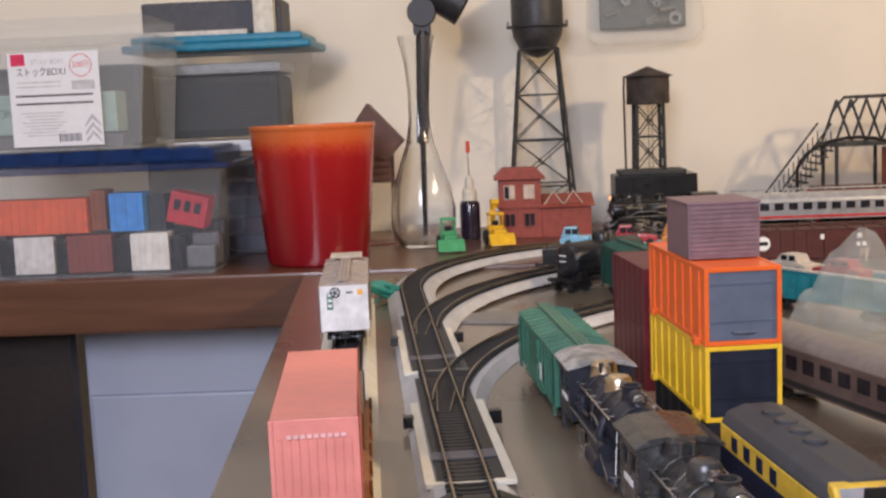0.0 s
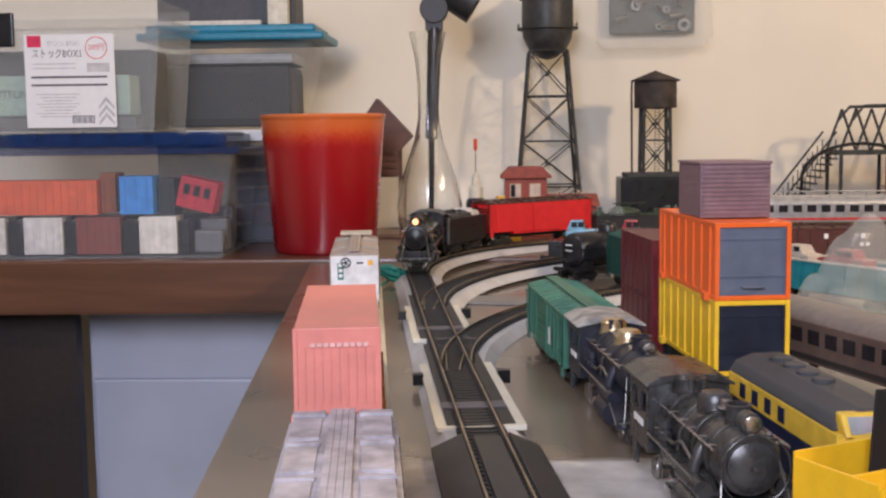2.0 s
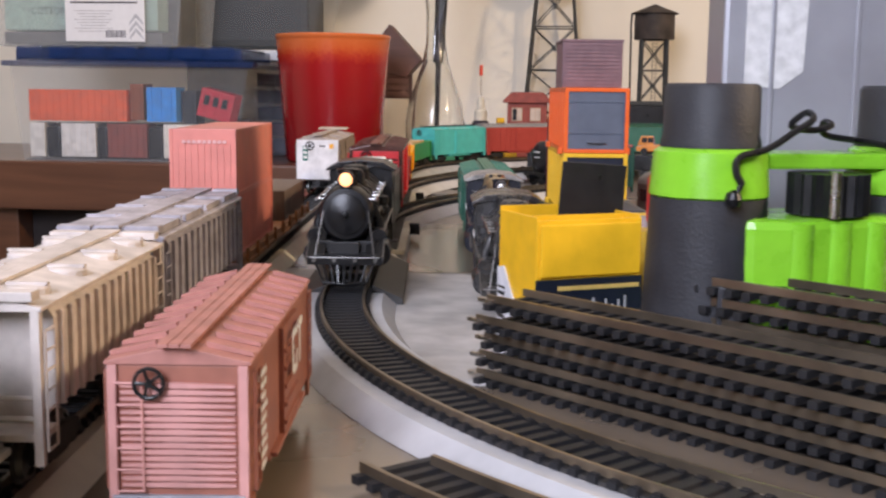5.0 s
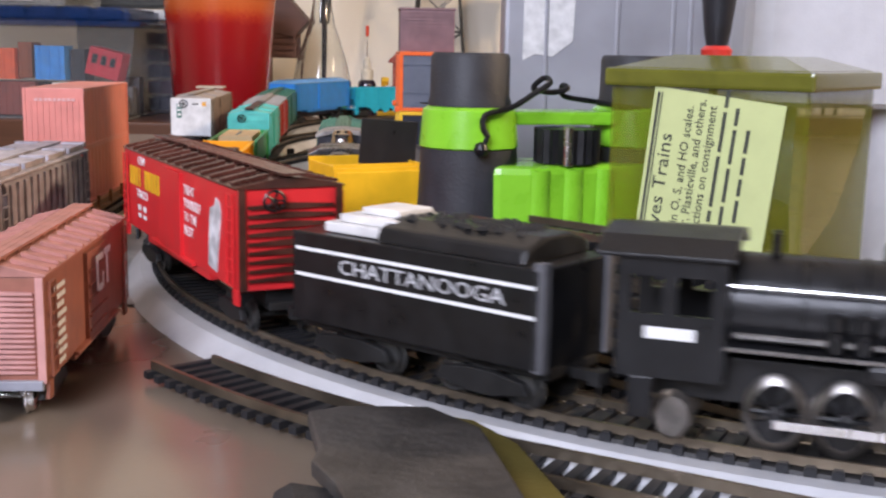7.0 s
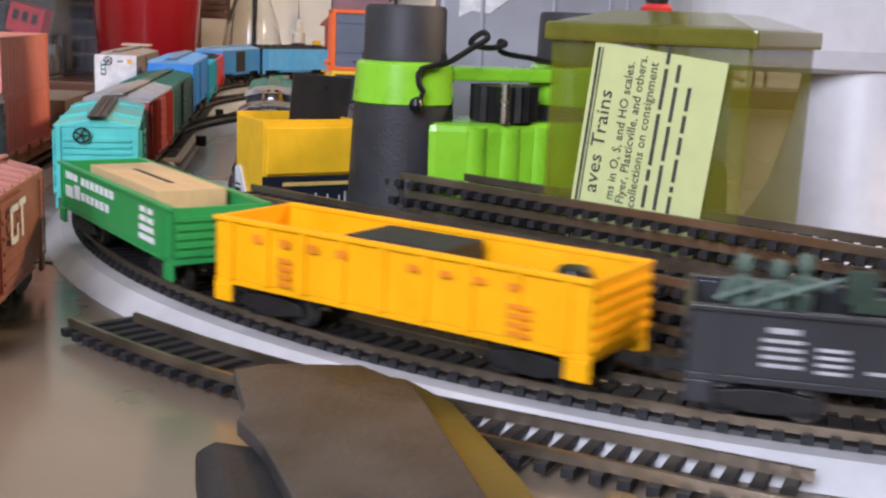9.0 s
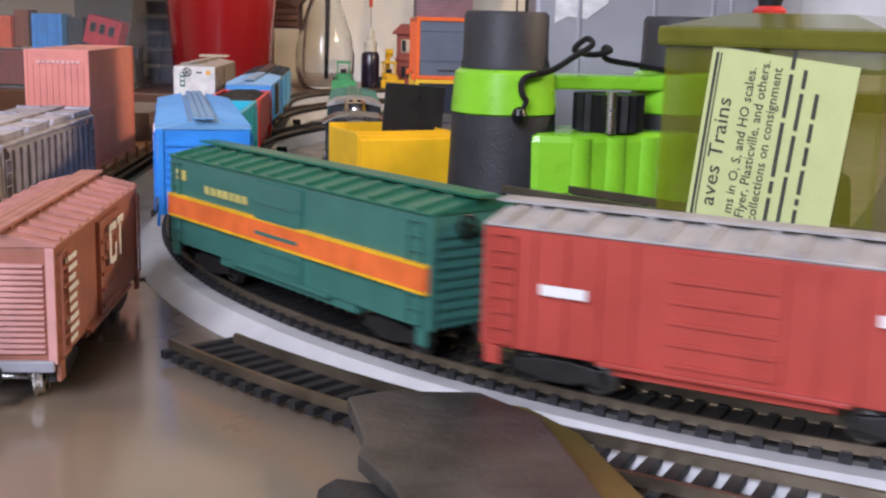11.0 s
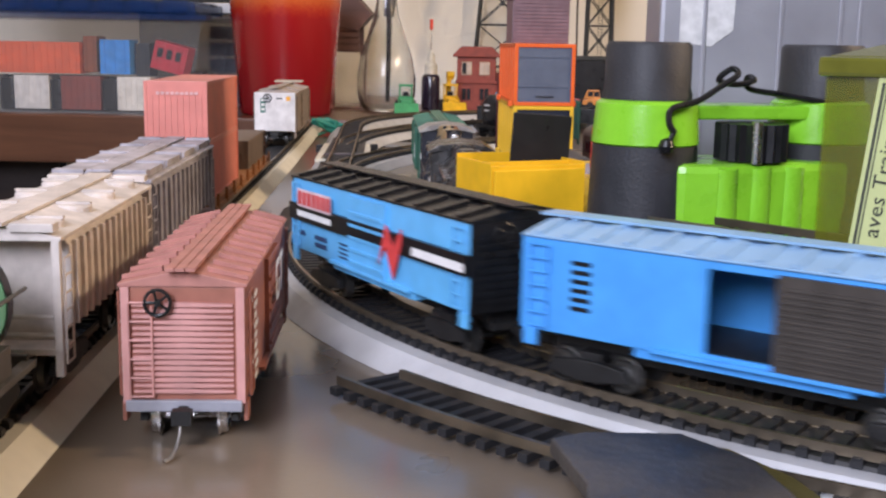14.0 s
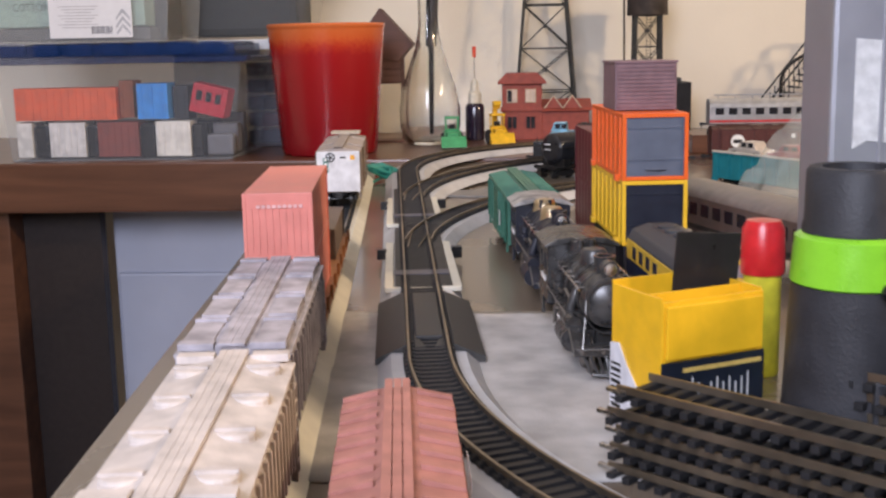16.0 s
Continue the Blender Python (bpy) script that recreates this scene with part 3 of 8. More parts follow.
def hopper(label, L, body, H=0.043, W=0.0345, ribs=9, load=None, group=""):
    """An open hopper with raised slope ends, saw-tooth bays and end frames."""
    t = thing("hopper_car", label, "model railcar", group)
    h, k = W / 2, 0.0012
    for u in (-1, 1):
        y0, y1 = sorted((u * h, u * (h - k)))
        bm = bmesh.new()
        out = [(-L / 2, 0.017), (-L / 2 + 0.024, 0.0165)]
        n = 4
        w = (L - 0.06) / n
        for i in range(n):
            x = -L / 2 + 0.03 + i * w
            out += [(x, 0.0145), (x + w * 0.42, 0.0075), (x + w * 0.6, 0.0075), (x + w * 0.95, 0.0145)]
        out += [(L / 2 - 0.024, 0.0165), (L / 2, 0.017), (L / 2, H), (-L / 2, H)]
        prism(bm, out, y0, y1, "y")
        part("side_wall", bm, body, t)
        y0, y1 = sorted((u * (h - 0.0014), u * (h + 0.0012)))
        pbox("top_rim", body, t, -L / 2, L / 2, y0, y1, H, H + 0.0014, 0.0003)
        for i in range(ribs):
            x = -L / 2 + 0.02 + (L - 0.04) * i / max(1, ribs - 1)
            y0, y1 = sorted((u * h, u * (h + 0.0007)))
            pbox("side_rib", body, t, x - 0.0006, x + 0.0006, y0, y1, 0.016, H, 0.0002)
        for x in (-L / 2 + 0.003, L / 2 - 0.003):
            y0, y1 = sorted((u * (h - 0.0008), u * (h + 0.0006)))
            pbox("corner_post", body, t, x - 0.003, x + 0.003, y0, y1, 0.0055, 0.017, 0.0003)
            ladder(t, x, u * (h + 0.001), 0.009, H - 0.001, body, 0.006)
    for x, d in ((-L / 2, -1), (L / 2, 1)):
        x0, x1 = sorted((x, x - d * k))
        pbox("end_wall", body, t, x0, x1, -h, h, H - 0.014, H + 0.001, 0.0003)
        bm = bmesh.new()
        prism(bm, [(x, H - 0.014), (x - d * 0.028, 0.0165), (x - d * 0.028, 0.0152), (x, H - 0.0155)], -h + 0.001, h - 0.001, "y")
        part("slope_sheet", bm, body, t)
        pbox("end_sill", body, t, x0 - 0.0005, x1 + 0.0005, -h, h, 0.0115, 0.0145, 0.0003)
        for y in (-0.012, 0, 0.012):
            bm = bmesh.new()
            tube(bm, (x - d * 0.001, y, 0.0145), (x - d * 0.001, y, H - 0.013), 0.0008, n=6)
            part("end_post", bm, body, t)
    pbox("hopper_floor", body, t, -L / 2 + 0.028, L / 2 - 0.028, -h + 0.001, h - 0.001, 0.015, 0.0165, 0)
    if load:
        bm = bmesh.new()
        nx, ny = 40, 12
        g = []
        for i in range(nx + 1):
            row = []
            for j in range(ny + 1):
                x, y = -L / 2 + 0.002 + (L - 0.004) * i / nx, -h + 0.0015 + (W - 0.003) * j / ny
                e = min(1, 5 * min(j, ny - j) / ny, 8 * min(i, nx - i) / nx)
                z = H - 0.002 + e * (0.004 + 0.0012 * math.sin(i * 0.5)) + 0.0012 * noise.noise(Vector((x * 300, y * 300, 0)))
                row.append(bm.verts.new((x, y, z)))
            g.append(row)
        for i in range(nx):
            for j in range(ny):
                bm.faces.new((g[i][j], g[i][j + 1], g[i + 1][j + 1], g[i + 1][j]))
        part("coal_load", bm, load, t)
    pbox("underframe", TRUCKM, t, -L / 2 + 0.004, L / 2 - 0.004, -0.006, 0.006, 0.009, 0.012, 0.0005)
    truck_parts(t, -L / 2 + 0.018)
    truck_parts(t, L / 2 - 0.018)
    couplers(t, -L / 2, L / 2)
    return t


def covered_hopper(label, L, body, roof, H=0.046, W=0.0335, ribs=13, round_hatch=True, group=""):
    """A ribbed covered hopper with roof hatches and open end platforms."""
    t = thing("covered_hopper", label, "model railcar", group)
    h = W / 2
    bm = bmesh.new()
    prism(bm, [(-h, 0.017), (-h, H - 0.004), (-h + 0.003, H), (h - 0.003, H), (h, H - 0.004), (h, 0.017), (0.006, 0.0085), (-0.006, 0.0085)], -L / 2 + 0.009, L / 2 - 0.009)
    part("body", bm, body, t, bevel=0.0004)
    bm = bmesh.new()
    prism(bm, [(-h - 0.0005, H - 0.0015), (-h - 0.0005, H - 0.0005), (-0.005, H + 0.0022), (0.005, H + 0.0022), (h + 0.0005, H - 0.0005), (h + 0.0005, H - 0.0015)], -L / 2, L / 2)
    part("roof", bm, roof, t, bevel=0.0003)
    bm = bmesh.new()
    for k in (-0.003, -0.001, 0.001, 0.003):
        box(bm, -L / 2 - 0.002, L / 2 + 0.002, k - 0.00094, k + 0.00094, H + 0.0024, H + 0.0032)
    part("running_board", bm, roof, t)
    for x in (-L / 2 + 0.0015, L / 2 - 0.0015):
        for u in (-1, 1):
            pbox("end_board", roof, t, x - 0.0025, x + 0.0025, *sorted((u * 0.0052, u * (h - 0.001))), H + 0.0008, H + 0.0030, 0.0003)
    n = 4
    for i in range(n):
        for u in (-1, 1):
            x = -L / 2 + L * (i + 0.5) / n
            bm = bmesh.new()
            if round_hatch:
                lathe(bm, [(0.0048, H - 0.0004), (0.0048, H + 0.0016), (0.0042, H + 0.0022), (0.0008, H + 0.0025)], 16, (x, u * 0.0098, 0), close=True)
                box(bm, x - 0.0009, x + 0.0009, u * 0.0098 - 0.0046, u * 0.0098 + 0.0046, H + 0.0022, H + 0.0029)
            else:
                box(bm, x - L / n * 0.38, x + L / n * 0.38, u * 0.0108 - 0.0045, u * 0.0108 + 0.0045, H + 0.0002, H + 0.0024)
                box(bm, x - L / n * 0.42, x - L / n * 0.36, u * 0.0108 - 0.005, u * 0.0108 + 0.005, H + 0.0002, H + 0.0032)
            part("roof_hatch", bm, roof, t)
    for i in range(ribs):
        x = -L / 2 + 0.012 + (L - 0.024) * i / (ribs - 1)
        for u in (-1, 1):
            y0, y1 = sorted((u * h, u * (h + 0.0011)))
            pbox("side_rib", body, t, x - 0.0007, x + 0.0007, y0, y1, 0.017, H - 0.003, 0.0002)
    for x, d in ((-L / 2, -1), (L / 2, 1)):
        for u in (-1, 1):
            y0, y1 = sorted((u * h, u * (h - 0.002)))
            x0, x1 = sorted((x, x - d * 0.0022))
            pbox("corner_post", body, t, x0, x1, y0, y1, 0.006, H - 0.001, 0.0002)
            ladder(t, x - d * 0.005, u * (h + 0.0004), 0.009, H - 0.006, body, 0.006)
        x0, x1 = sorted((x, x - d * 0.01))
        pbox("end_platform", body, t, x0, x1, -h, h, 0.0115, 0.0132, 0.0003)
        for z in (0.0165, 0.021):
            bm = bmesh.new()
            tube(bm, (x - d * 0.0008, -h, z), (x - d * 0.0008, h, z), 0.0006, n=6)
            part("hand_rail", bm, body, t)
        brake_wheel(t, x + d * 0.001, -d * 0.006, H - 0.008, body)
    pbox("underframe", TRUCKM, t, -L / 2, L / 2, -0.004, 0.004, 0.0085, 0.0115, 0.0005)
    truck_parts(t, -L / 2 + 0.02)
    truck_parts(t, L / 2 - 0.02)
    couplers(t, -L / 2, L / 2)
    return t


def tank_car(label, L, body, R=0.0155, dome=None, frame=TRUCKM, group="", zc=0.030):
    t = thing("tank_car", label, "model railcar", group)
    bm = bmesh.new()
    prof = [(0.0005, -L / 2 + 0.006)] + [(R * math.sin(a), -L / 2 + 0.012 - 0.006 * math.cos(a)) for a in (0.4, 0.8, 1.2, 1.57)]
    prof += [(R, -L * 0.17), (R + 0.0003, -L * 0.168), (R, -L * 0.166), (R, L * 0.166), (R + 0.0003, L * 0.168), (R, L * 0.17)]
    prof += [(R * math.sin(a), L / 2 - 0.012 + 0.006 * math.cos(a)) for a in (1.57, 1.2, 0.8, 0.4)] + [(0.0005, L / 2 - 0.006)]
    lathe(bm, prof, 36, (0, 0, zc), "x", close=True)
    part("tank", bm, body, t, smooth=True)
    bm = bmesh.new()
    lathe(bm, [(0.0095, zc + R - 0.003), (0.0095, zc + R + 0.005), (0.0085, zc + R + 0.0065), (0.004, zc + R + 0.007), (0.003, zc + R + 0.0085), (0.0005, zc + R + 0.009)], 20, close=True)
    part("dome", bm, dome or body, t, smooth=True)
    bm = bmesh.new()
    for i in range(10):
        a = 2 * math.pi * i / 10
        tube(bm, (0.0078 * math.cos(a), 0.0078 * math.sin(a), zc + R + 0.0055), (0.0078 * math.cos(a), 0.0078 * math.sin(a), zc + R + 0.008), 0.0007, n=6)
    part("dome_bolt", bm, dome or body, t)
    bm = bmesh.new()
    box(bm, -L / 2, L / 2, -0.0045, 0.0045, 0.0095, 0.0125)
    for x in (-L / 2 + 0.018, L / 2 - 0.018):
        box(bm, x - 0.005, x + 0.005, -R, R, 0.011, zc - R * 0.62)
    for u in (-1, 1):
        box(bm, -L / 2, L / 2, u * R - 0.0016, u * R + 0.0016, 0.0105, 0.0122)
    for x in (-L / 2, L / 2 - 0.002):
        box(bm, x, x + 0.002, -R, R, 0.0095, 0.0135)
    part("frame", bm, frame, t, bevel=0.0003)
    for u in (-1, 1):
        bm = bmesh.new()
        z = zc + 0.002
        tube(bm, (-L / 2 + 0.004, u * (R + 0.001), z), (L / 2 - 0.004, u * (R + 0.001), z), 0.0005, n=6)
        for i in range(6):
            x = -L / 2 + 0.006 + (L - 0.012) * i / 5
            tube(bm, (x, u * R * 0.97, z - 0.001), (x, u * (R + 0.0014), z), 0.0004, n=5)
        part("hand_rail", bm, frame, t)
        bm = bmesh.new()
        for x in (-0.006, 0.006):
            tube(bm, (x, u * (R + 0.0015), 0.011), (x, u * 0.0095, zc + R + 0.002), 0.0005, n=5)
        part("side_ladder", bm, frame, t)
    for x in (-L / 2 + 0.018, L / 2 - 0.018):
        truck_parts(t, x)
    couplers(t, -L / 2, L / 2)
    return t


def container(name, label, L, W, H, paint, ribs=14, door_paint=None, group=""):
    """A shipping container with corrugated sides, corner posts and doors."""
    t = thing(name, label, "container", group)
    h = W / 2
    bm = bmesh.new()
    for u in (-1, 1):
        out = []
        n = ribs * 2
        for i in range(n + 1):
            x = -L / 2 + L * i / n
            out.append((x, u * (h - (0.0007 if i % 2 else 0.0001))))
        out += [(L / 2, 0), (-L / 2, 0)]
        prism(bm, out, 0.0012, H - 0.0012, "z")
    part("side_panel", bm, paint, t)
    for z0, z1 in ((0, 0.0014), (H - 0.0014, H)):
        pbox("end_rail" if z0 else "floor_frame", paint, t, -L / 2, L / 2, -h, h, z0, z1, 0.0003)
    for x in (-L / 2, L / 2):
        for u in (-1, 1):
            x0, x1 = (x - 0.0003, x + 0.0012) if x < 0 else (x - 0.0012, x + 0.0003)
            y0, y1 = (u * h - 0.0003, u * h + 0.0012) if u < 0 else (u * h - 0.0012, u * h + 0.0003)
            pbox("corner_post", paint, t, x0, x1, y0, y1, 0, H, 0.0002)
    for x, d in ((-L / 2, -1), (L / 2, 1)):
        n = 9
        for i in range(n):
            y = -h + 0.003 + (W - 0.006) * i / (n - 1)
            pbox("end_rib", door_paint or paint, t, min(x, x + d * 0.00035), max(x, x + d * 0.00035), y - 0.0008, y + 0.0008, 0.0035, H - 0.0065, 0)
    return t


def put(ob, line, s, back=False, up=RAIL_TOP):
    """Stand a car on a track line at s."""
    p = line.at(s)
    ob.matrix_basis = pose(p.x, p.y, p.z + up, 0, 0, line.way(s) + (180 if back else 0))
    return ob


def steam_engine(label, L=0.165, paint=BLACK, dome=None, trim=STEEL, lit=True, name="steam_locomotive", cab_roof=None):
    """A steam engine that faces +x, wheels on z = 0."""
    t = thing(name, label, "model locomotive")
    f = L / 2
    trim_dark = mat("pilot_trim_metal", (0.22, 0.21, 0.20), 0.35, metal=0.7)
    zc, R = 0.0310, 0.0118
    bm = bmesh.new()
    lathe(bm, [(0.001, -f + 0.03), (R, -f + 0.031), (R, 0.0), (R + 0.0004, 0.001), (R + 0.0004, 0.003), (R, 0.004), (R - 0.0006, f - 0.045), (R, f - 0.044), (R, f - 0.017), (R - 0.0012, f - 0.0145), (0.0085, f - 0.0142), (0.0085, f - 0.0125), (0.006, f - 0.0112), (0.0015, f - 0.0105), (0.0012, f - 0.0085), (0.0004, f - 0.0083)], 30, (0, 0, zc), "x", close=True)
    part("boiler", bm, paint, t, smooth=True)
    for k in (-0.030, -0.014, 0.002, 0.018, 0.034, 0.050):
        bm = bmesh.new()
        lathe(bm, [(R + 0.0001, k), (R + 0.0005, k + 0.0003), (R + 0.0005, k + 0.0012), (R + 0.0001, k + 0.0015)], 30, (0, 0, zc), "x")
        part("boiler_band", bm, paint, t, smooth=True)
    bm = bmesh.new()
    lathe(bm, [(0.0052, zc + R - 0.003), (0.0042, zc + R + 0.001), (0.0042, zc + R + 0.0045), (0.005, zc + R + 0.0062), (0.0035, zc + R + 0.0062), (0.0033, zc + R)], 18, (f - 0.028, 0, 0))
    part("smokestack", bm, paint, t, smooth=True)
    for x, r in ((f - 0.053, 0.0062), (f - 0.085, 0.0066)):
        bm = bmesh.new()
        lathe(bm, [(r + 0.001, zc + R - 0.003), (r, zc + R + 0.001), (r, zc + R + 0.0032), (r * 0.8, zc + R + 0.0048), (r * 0.3, zc + R + 0.0054), (0.0004, zc + R + 0.0056)], 20, (x, 0, 0), close=True)
        part("dome", bm, dome or paint, t, smooth=True)
    bm = bmesh.new()
    for u in (-0.0025, 0.0025):
        tube(bm, (-f + 0.045, u, zc + R), (-f + 0.045, u, zc + R + 0.005), 0.0013, n=10)
    part("safety_valve", bm, paint, t)
    # cab with window openings framed by posts
    cx0, cx1 = -f + 0.004, -f + 0.034
    bm = bmesh.new()
    for u in (-0.0165, 0.0153):
        box(bm, cx0, cx1, u, u + 0.0012, 0.0155, 0.030)
        box(bm, cx0, cx1, u, u + 0.0012, 0.0385, 0.044)
        for x in (cx0, cx0 + 0.0125, cx1 - 0.004):
            box(bm, x, x + 0.004, u, u + 0.0012, 0.030, 0.0385)
    box(bm, cx1 - 0.0012, cx1, -0.0153, 0.0153, 0.0155, 0.044)
    part("cab", bm, paint, t)
    bm = bmesh.new()
    prism(bm, [(-0.0182, 0.0435), (-0.012, 0.0468), (0, 0.048), (0.012, 0.0468), (0.0182, 0.0435), (0.0182, 0.0425), (0, 0.0462), (-0.0182, 0.0425)], cx0 - 0.006, cx1 + 0.002)
    part("cab_roof", bm, cab_roof or paint, t, bevel=0.0003)
    for u in (-1, 1):
        y0, y1 = sorted((u * 0.009, u * 0.0165))
        bm = bmesh.new()
        box(bm, cx1, f - 0.028, y0, y1, 0.0232, 0.0242)
        prism(bm, [(f - 0.028, 0.0232), (f - 0.028, 0.0242), (f - 0.006, 0.0132), (f - 0.006, 0.0122)], y0, y1, "y")
        part("running_board", bm, paint, t)
        bm = bmesh.new()
        tube(bm, (cx1, u * (R + 0.0014), zc + 0.006), (f - 0.014, u * (R + 0.0014), zc + 0.006), 0.0005, n=6)
        for i in range(6):
            x = cx1 + 0.008 + i * (L - 0.062) / 5
            tube(bm, (x, u * (R - 0.002), zc + 0.0058), (x, u * (R + 0.0016), zc + 0.006), 0.0006, n=6)
        part("hand_rail", bm, trim, t)
        bm = bmesh.new()
        tube(bm, (f - 0.042, u * 0.0145, 0.0135), (f - 0.022, u * 0.0145, 0.0135), 0.0052, n=16)
        tube(bm, (f - 0.044, u * 0.0145, 0.021), (f - 0.020, u * 0.0145, 0.021), 0.0034, n=14)
        part("cylinder", bm, paint, t, smooth=True)
        bm = bmesh.new()
        box(bm, -f + 0.048, f - 0.045, u * 0.0135 - 0.0006, u * 0.0135 + 0.0006, 0.0062, 0.0082)
        tube(bm, (f - 0.06, u * 0.0148, 0.008), (f - 0.032, u * 0.0148, 0.0135), 0.0008, n=6)
        tube(bm, (f - 0.075, u * 0.0146, 0.0075), (f - 0.048, u * 0.0146, 0.0165), 0.0007, n=6)
        part("side_rod", bm, trim, t)
        pbox("air_tank", paint, t, -0.012, 0.014, *sorted((u * 0.0105, u * 0.0155)), 0.0185, 0.0232, 0.0015)
    for i in range(4):
        x = -f + 0.048 + i * 0.0182
        bm = bmesh.new()
        r = 0.0083
        for u in (-1, 1):
            lathe(bm, [(r - 0.0016, u * 0.0095), (r, u * 0.0088), (r + 0.0008, u * 0.0080), (r + 0.0008, u * 0.0076), (r - 0.0016, u * 0.0076), (r - 0.0016, u * 0.0095)], 22, (x, 0, r), "y")
        part("driver_tyre", bm, TYRE, t, smooth=True)
        bm = bmesh.new()
        for u in (-1, 1):
            for k in range(10):
                a = 2 * math.pi * k / 10
                tube(bm, (x, u * 0.0086, r), (x + (r - 0.0014) * math.cos(a), u * 0.0086, r + (r - 0.0014) * math.sin(a)), 0.0006, n=5)
            tube(bm, (x, u * 0.0078, r), (x, u * 0.0108, r), 0.0022, n=12)
            prism(bm, [(x - 0.006, r - 0.002), (x - 0.003, r - 0.0068), (x + 0.003, r - 0.0068), (x + 0.006, r - 0.002)], *sorted((u * 0.0082, u * 0.0093)), "y")
        tube(bm, (x, -0.009, r), (x, 0.009, r), 0.0014, n=8)
        part("driver_spokes", bm, paint, t)
    bm = bmesh.new()
    box(bm, -f + 0.006, f - 0.012, -0.0062, 0.0062, 0.009, 0.0195)
    box(bm, f - 0.048, f - 0.016, -0.0125, 0.0125, 0.0105, 0.0195)
    part("frame", bm, TRUCKM, t, bevel=0.0005)
    for x in (f - 0.026, -f + 0.02):
        bm = bmesh.new()
        for u in (-1, 1):
            lathe(bm, [(0.001, u * 0.0076), (0.0052, u * 0.0078), (0.006, u * 0.008), (0.0052, u * 0.0088), (0.0048, u * 0.0102), (0.001, u * 0.0102)], 16, (x, 0, 0.0052), "y")
        tube(bm, (x, -0.009, 0.0052), (x, 0.009, 0.0052), 0.001, n=8)
        part("pony_wheelset", bm, TYRE, t, smooth=True)
    for u in (-1, 1):
        ptube("feed_pipe", trim_dark, t, [(cx1 + 0.002, u * 0.0135, 0.0262), (0.0, u * 0.0135, 0.0262), (0.006, u * 0.0130, 0.0290), (f - 0.050, u * 0.0128, 0.0290), (f - 0.040, u * 0.0122, 0.0255)], 0.0008, 7)
        ptube("sand_pipe", trim_dark, t, [(f - 0.053, u * 0.006, zc + R - 0.001), (f - 0.055, u * (R + 0.0006), zc + 0.002), (f - 0.058, u * (R + 0.0008), 0.0245)], 0.0005, 6)
        ptube("steam_pipe", paint, t, [(f - 0.034, u * (R - 0.001), zc + 0.002), (f - 0.033, u * (R + 0.002), zc - 0.005), (f - 0.033, u * 0.0140, 0.0225)], 0.0022, 10)
        ptube("board_edge", trim_dark, t, [(cx1, u * 0.0167, 0.0237), (f - 0.028, u * 0.0167, 0.0237), (f - 0.006, u * 0.0167, 0.0127)], 0.0005, 6)
        for x in (-0.020, -0.013):
            bm = bmesh.new()
            lathe(bm, [(0.0004, 0.0245), (0.0026, 0.0245), (0.0028, 0.0275), (0.0022, 0.0280), (0.0022, 0.0290), (0.0028, 0.0295), (0.0026, 0.0325), (0.0004, 0.0330)], 12, (x, u * (R + 0.0012), 0))
            part("air_pump", bm, paint, t, smooth=True)
        ptube("valve_rod", TYRE, t, [(f - 0.078, u * 0.0142, 0.0150), (f - 0.062, u * 0.0142, 0.0185), (f - 0.046, u * 0.0142, 0.0205)], 0.0006, 6)
        ptube("link_bar", TYRE, t, [(f - 0.076, u * 0.0146, 0.0080), (f - 0.074, u * 0.0146, 0.0175)], 0.0009, 6)
        pbox("crosshead", TYRE, t, f - 0.052, f - 0.044, *sorted((u * 0.0135, u * 0.0155)), 0.0110, 0.0160, 0.0003)
        pbox("cab_step", paint, t, cx0 + 0.004, cx0 + 0.011, *sorted((u * 0.0150, u * 0.0165)), 0.0060, 0.0156, 0.0004)
    bm = bmesh.new()
    lathe(bm, [(0.0004, zc + R + 0.0050), (0.0018, zc + R + 0.0046), (0.0022, zc + R + 0.0022), (0.0030, zc + R + 0.0016), (0.0004, zc + R + 0.0014)], 14, (f - 0.041, 0, 0))
    part("bell", bm, trim_dark, t, smooth=True)
    # pilot: beam, steps, cowcatcher bars
    bm = bmesh.new()
    box(bm, f - 0.011, f - 0.006, -0.0165, 0.0165, 0.0105, 0.0138)
    box(bm, f - 0.02, f - 0.006, -0.014, 0.014, 0.0136, 0.0146)
    for i in range(9):
        y = -0.0125 + i * 0.003125
        tube(bm, (f - 0.006, y, 0.0105), (f - 0.001 - abs(y) * 0.35, y * 0.75, 0.0032), 0.0006, n=5)
    tube(bm, (f - 0.004, -0.0095, 0.0033), (f - 0.001, 0, 0.003), 0.0007, n=6)
    tube(bm, (f - 0.004, 0.0095, 0.0033), (f - 0.001, 0, 0.003), 0.0007, n=6)
    part("pilot", bm, paint, t)
    bm = bmesh.new()
    for i in range(4):
        y = -0.0135 + i * 0.009
        tube(bm, (f - 0.0065, y, 0.0125), (f - 0.0045, y, 0.0125), 0.0009, n=8)
    tube(bm, (f - 0.0055, -0.0155, 0.0135), (f - 0.0055, 0.0155, 0.0135), 0.0004, n=6)
    for u in (-1, 1):
        tube(bm, (f - 0.006, u * 0.013, 0.0135), (f - 0.016, u * 0.0095, zc + 0.004), 0.0004, n=6)
    part("pilot_trim", bm, mat("pilot_trim_metal", (0.22, 0.21, 0.20), 0.35, metal=0.7), t)
    bm = bmesh.new()
    tube(bm, (f - 0.020, 0, zc + R + 0.0026), (f - 0.0135, 0, zc + R + 0.0026), 0.0036, n=18)
    part("headlight", bm, paint, t, smooth=True)
    bm = bmesh.new()
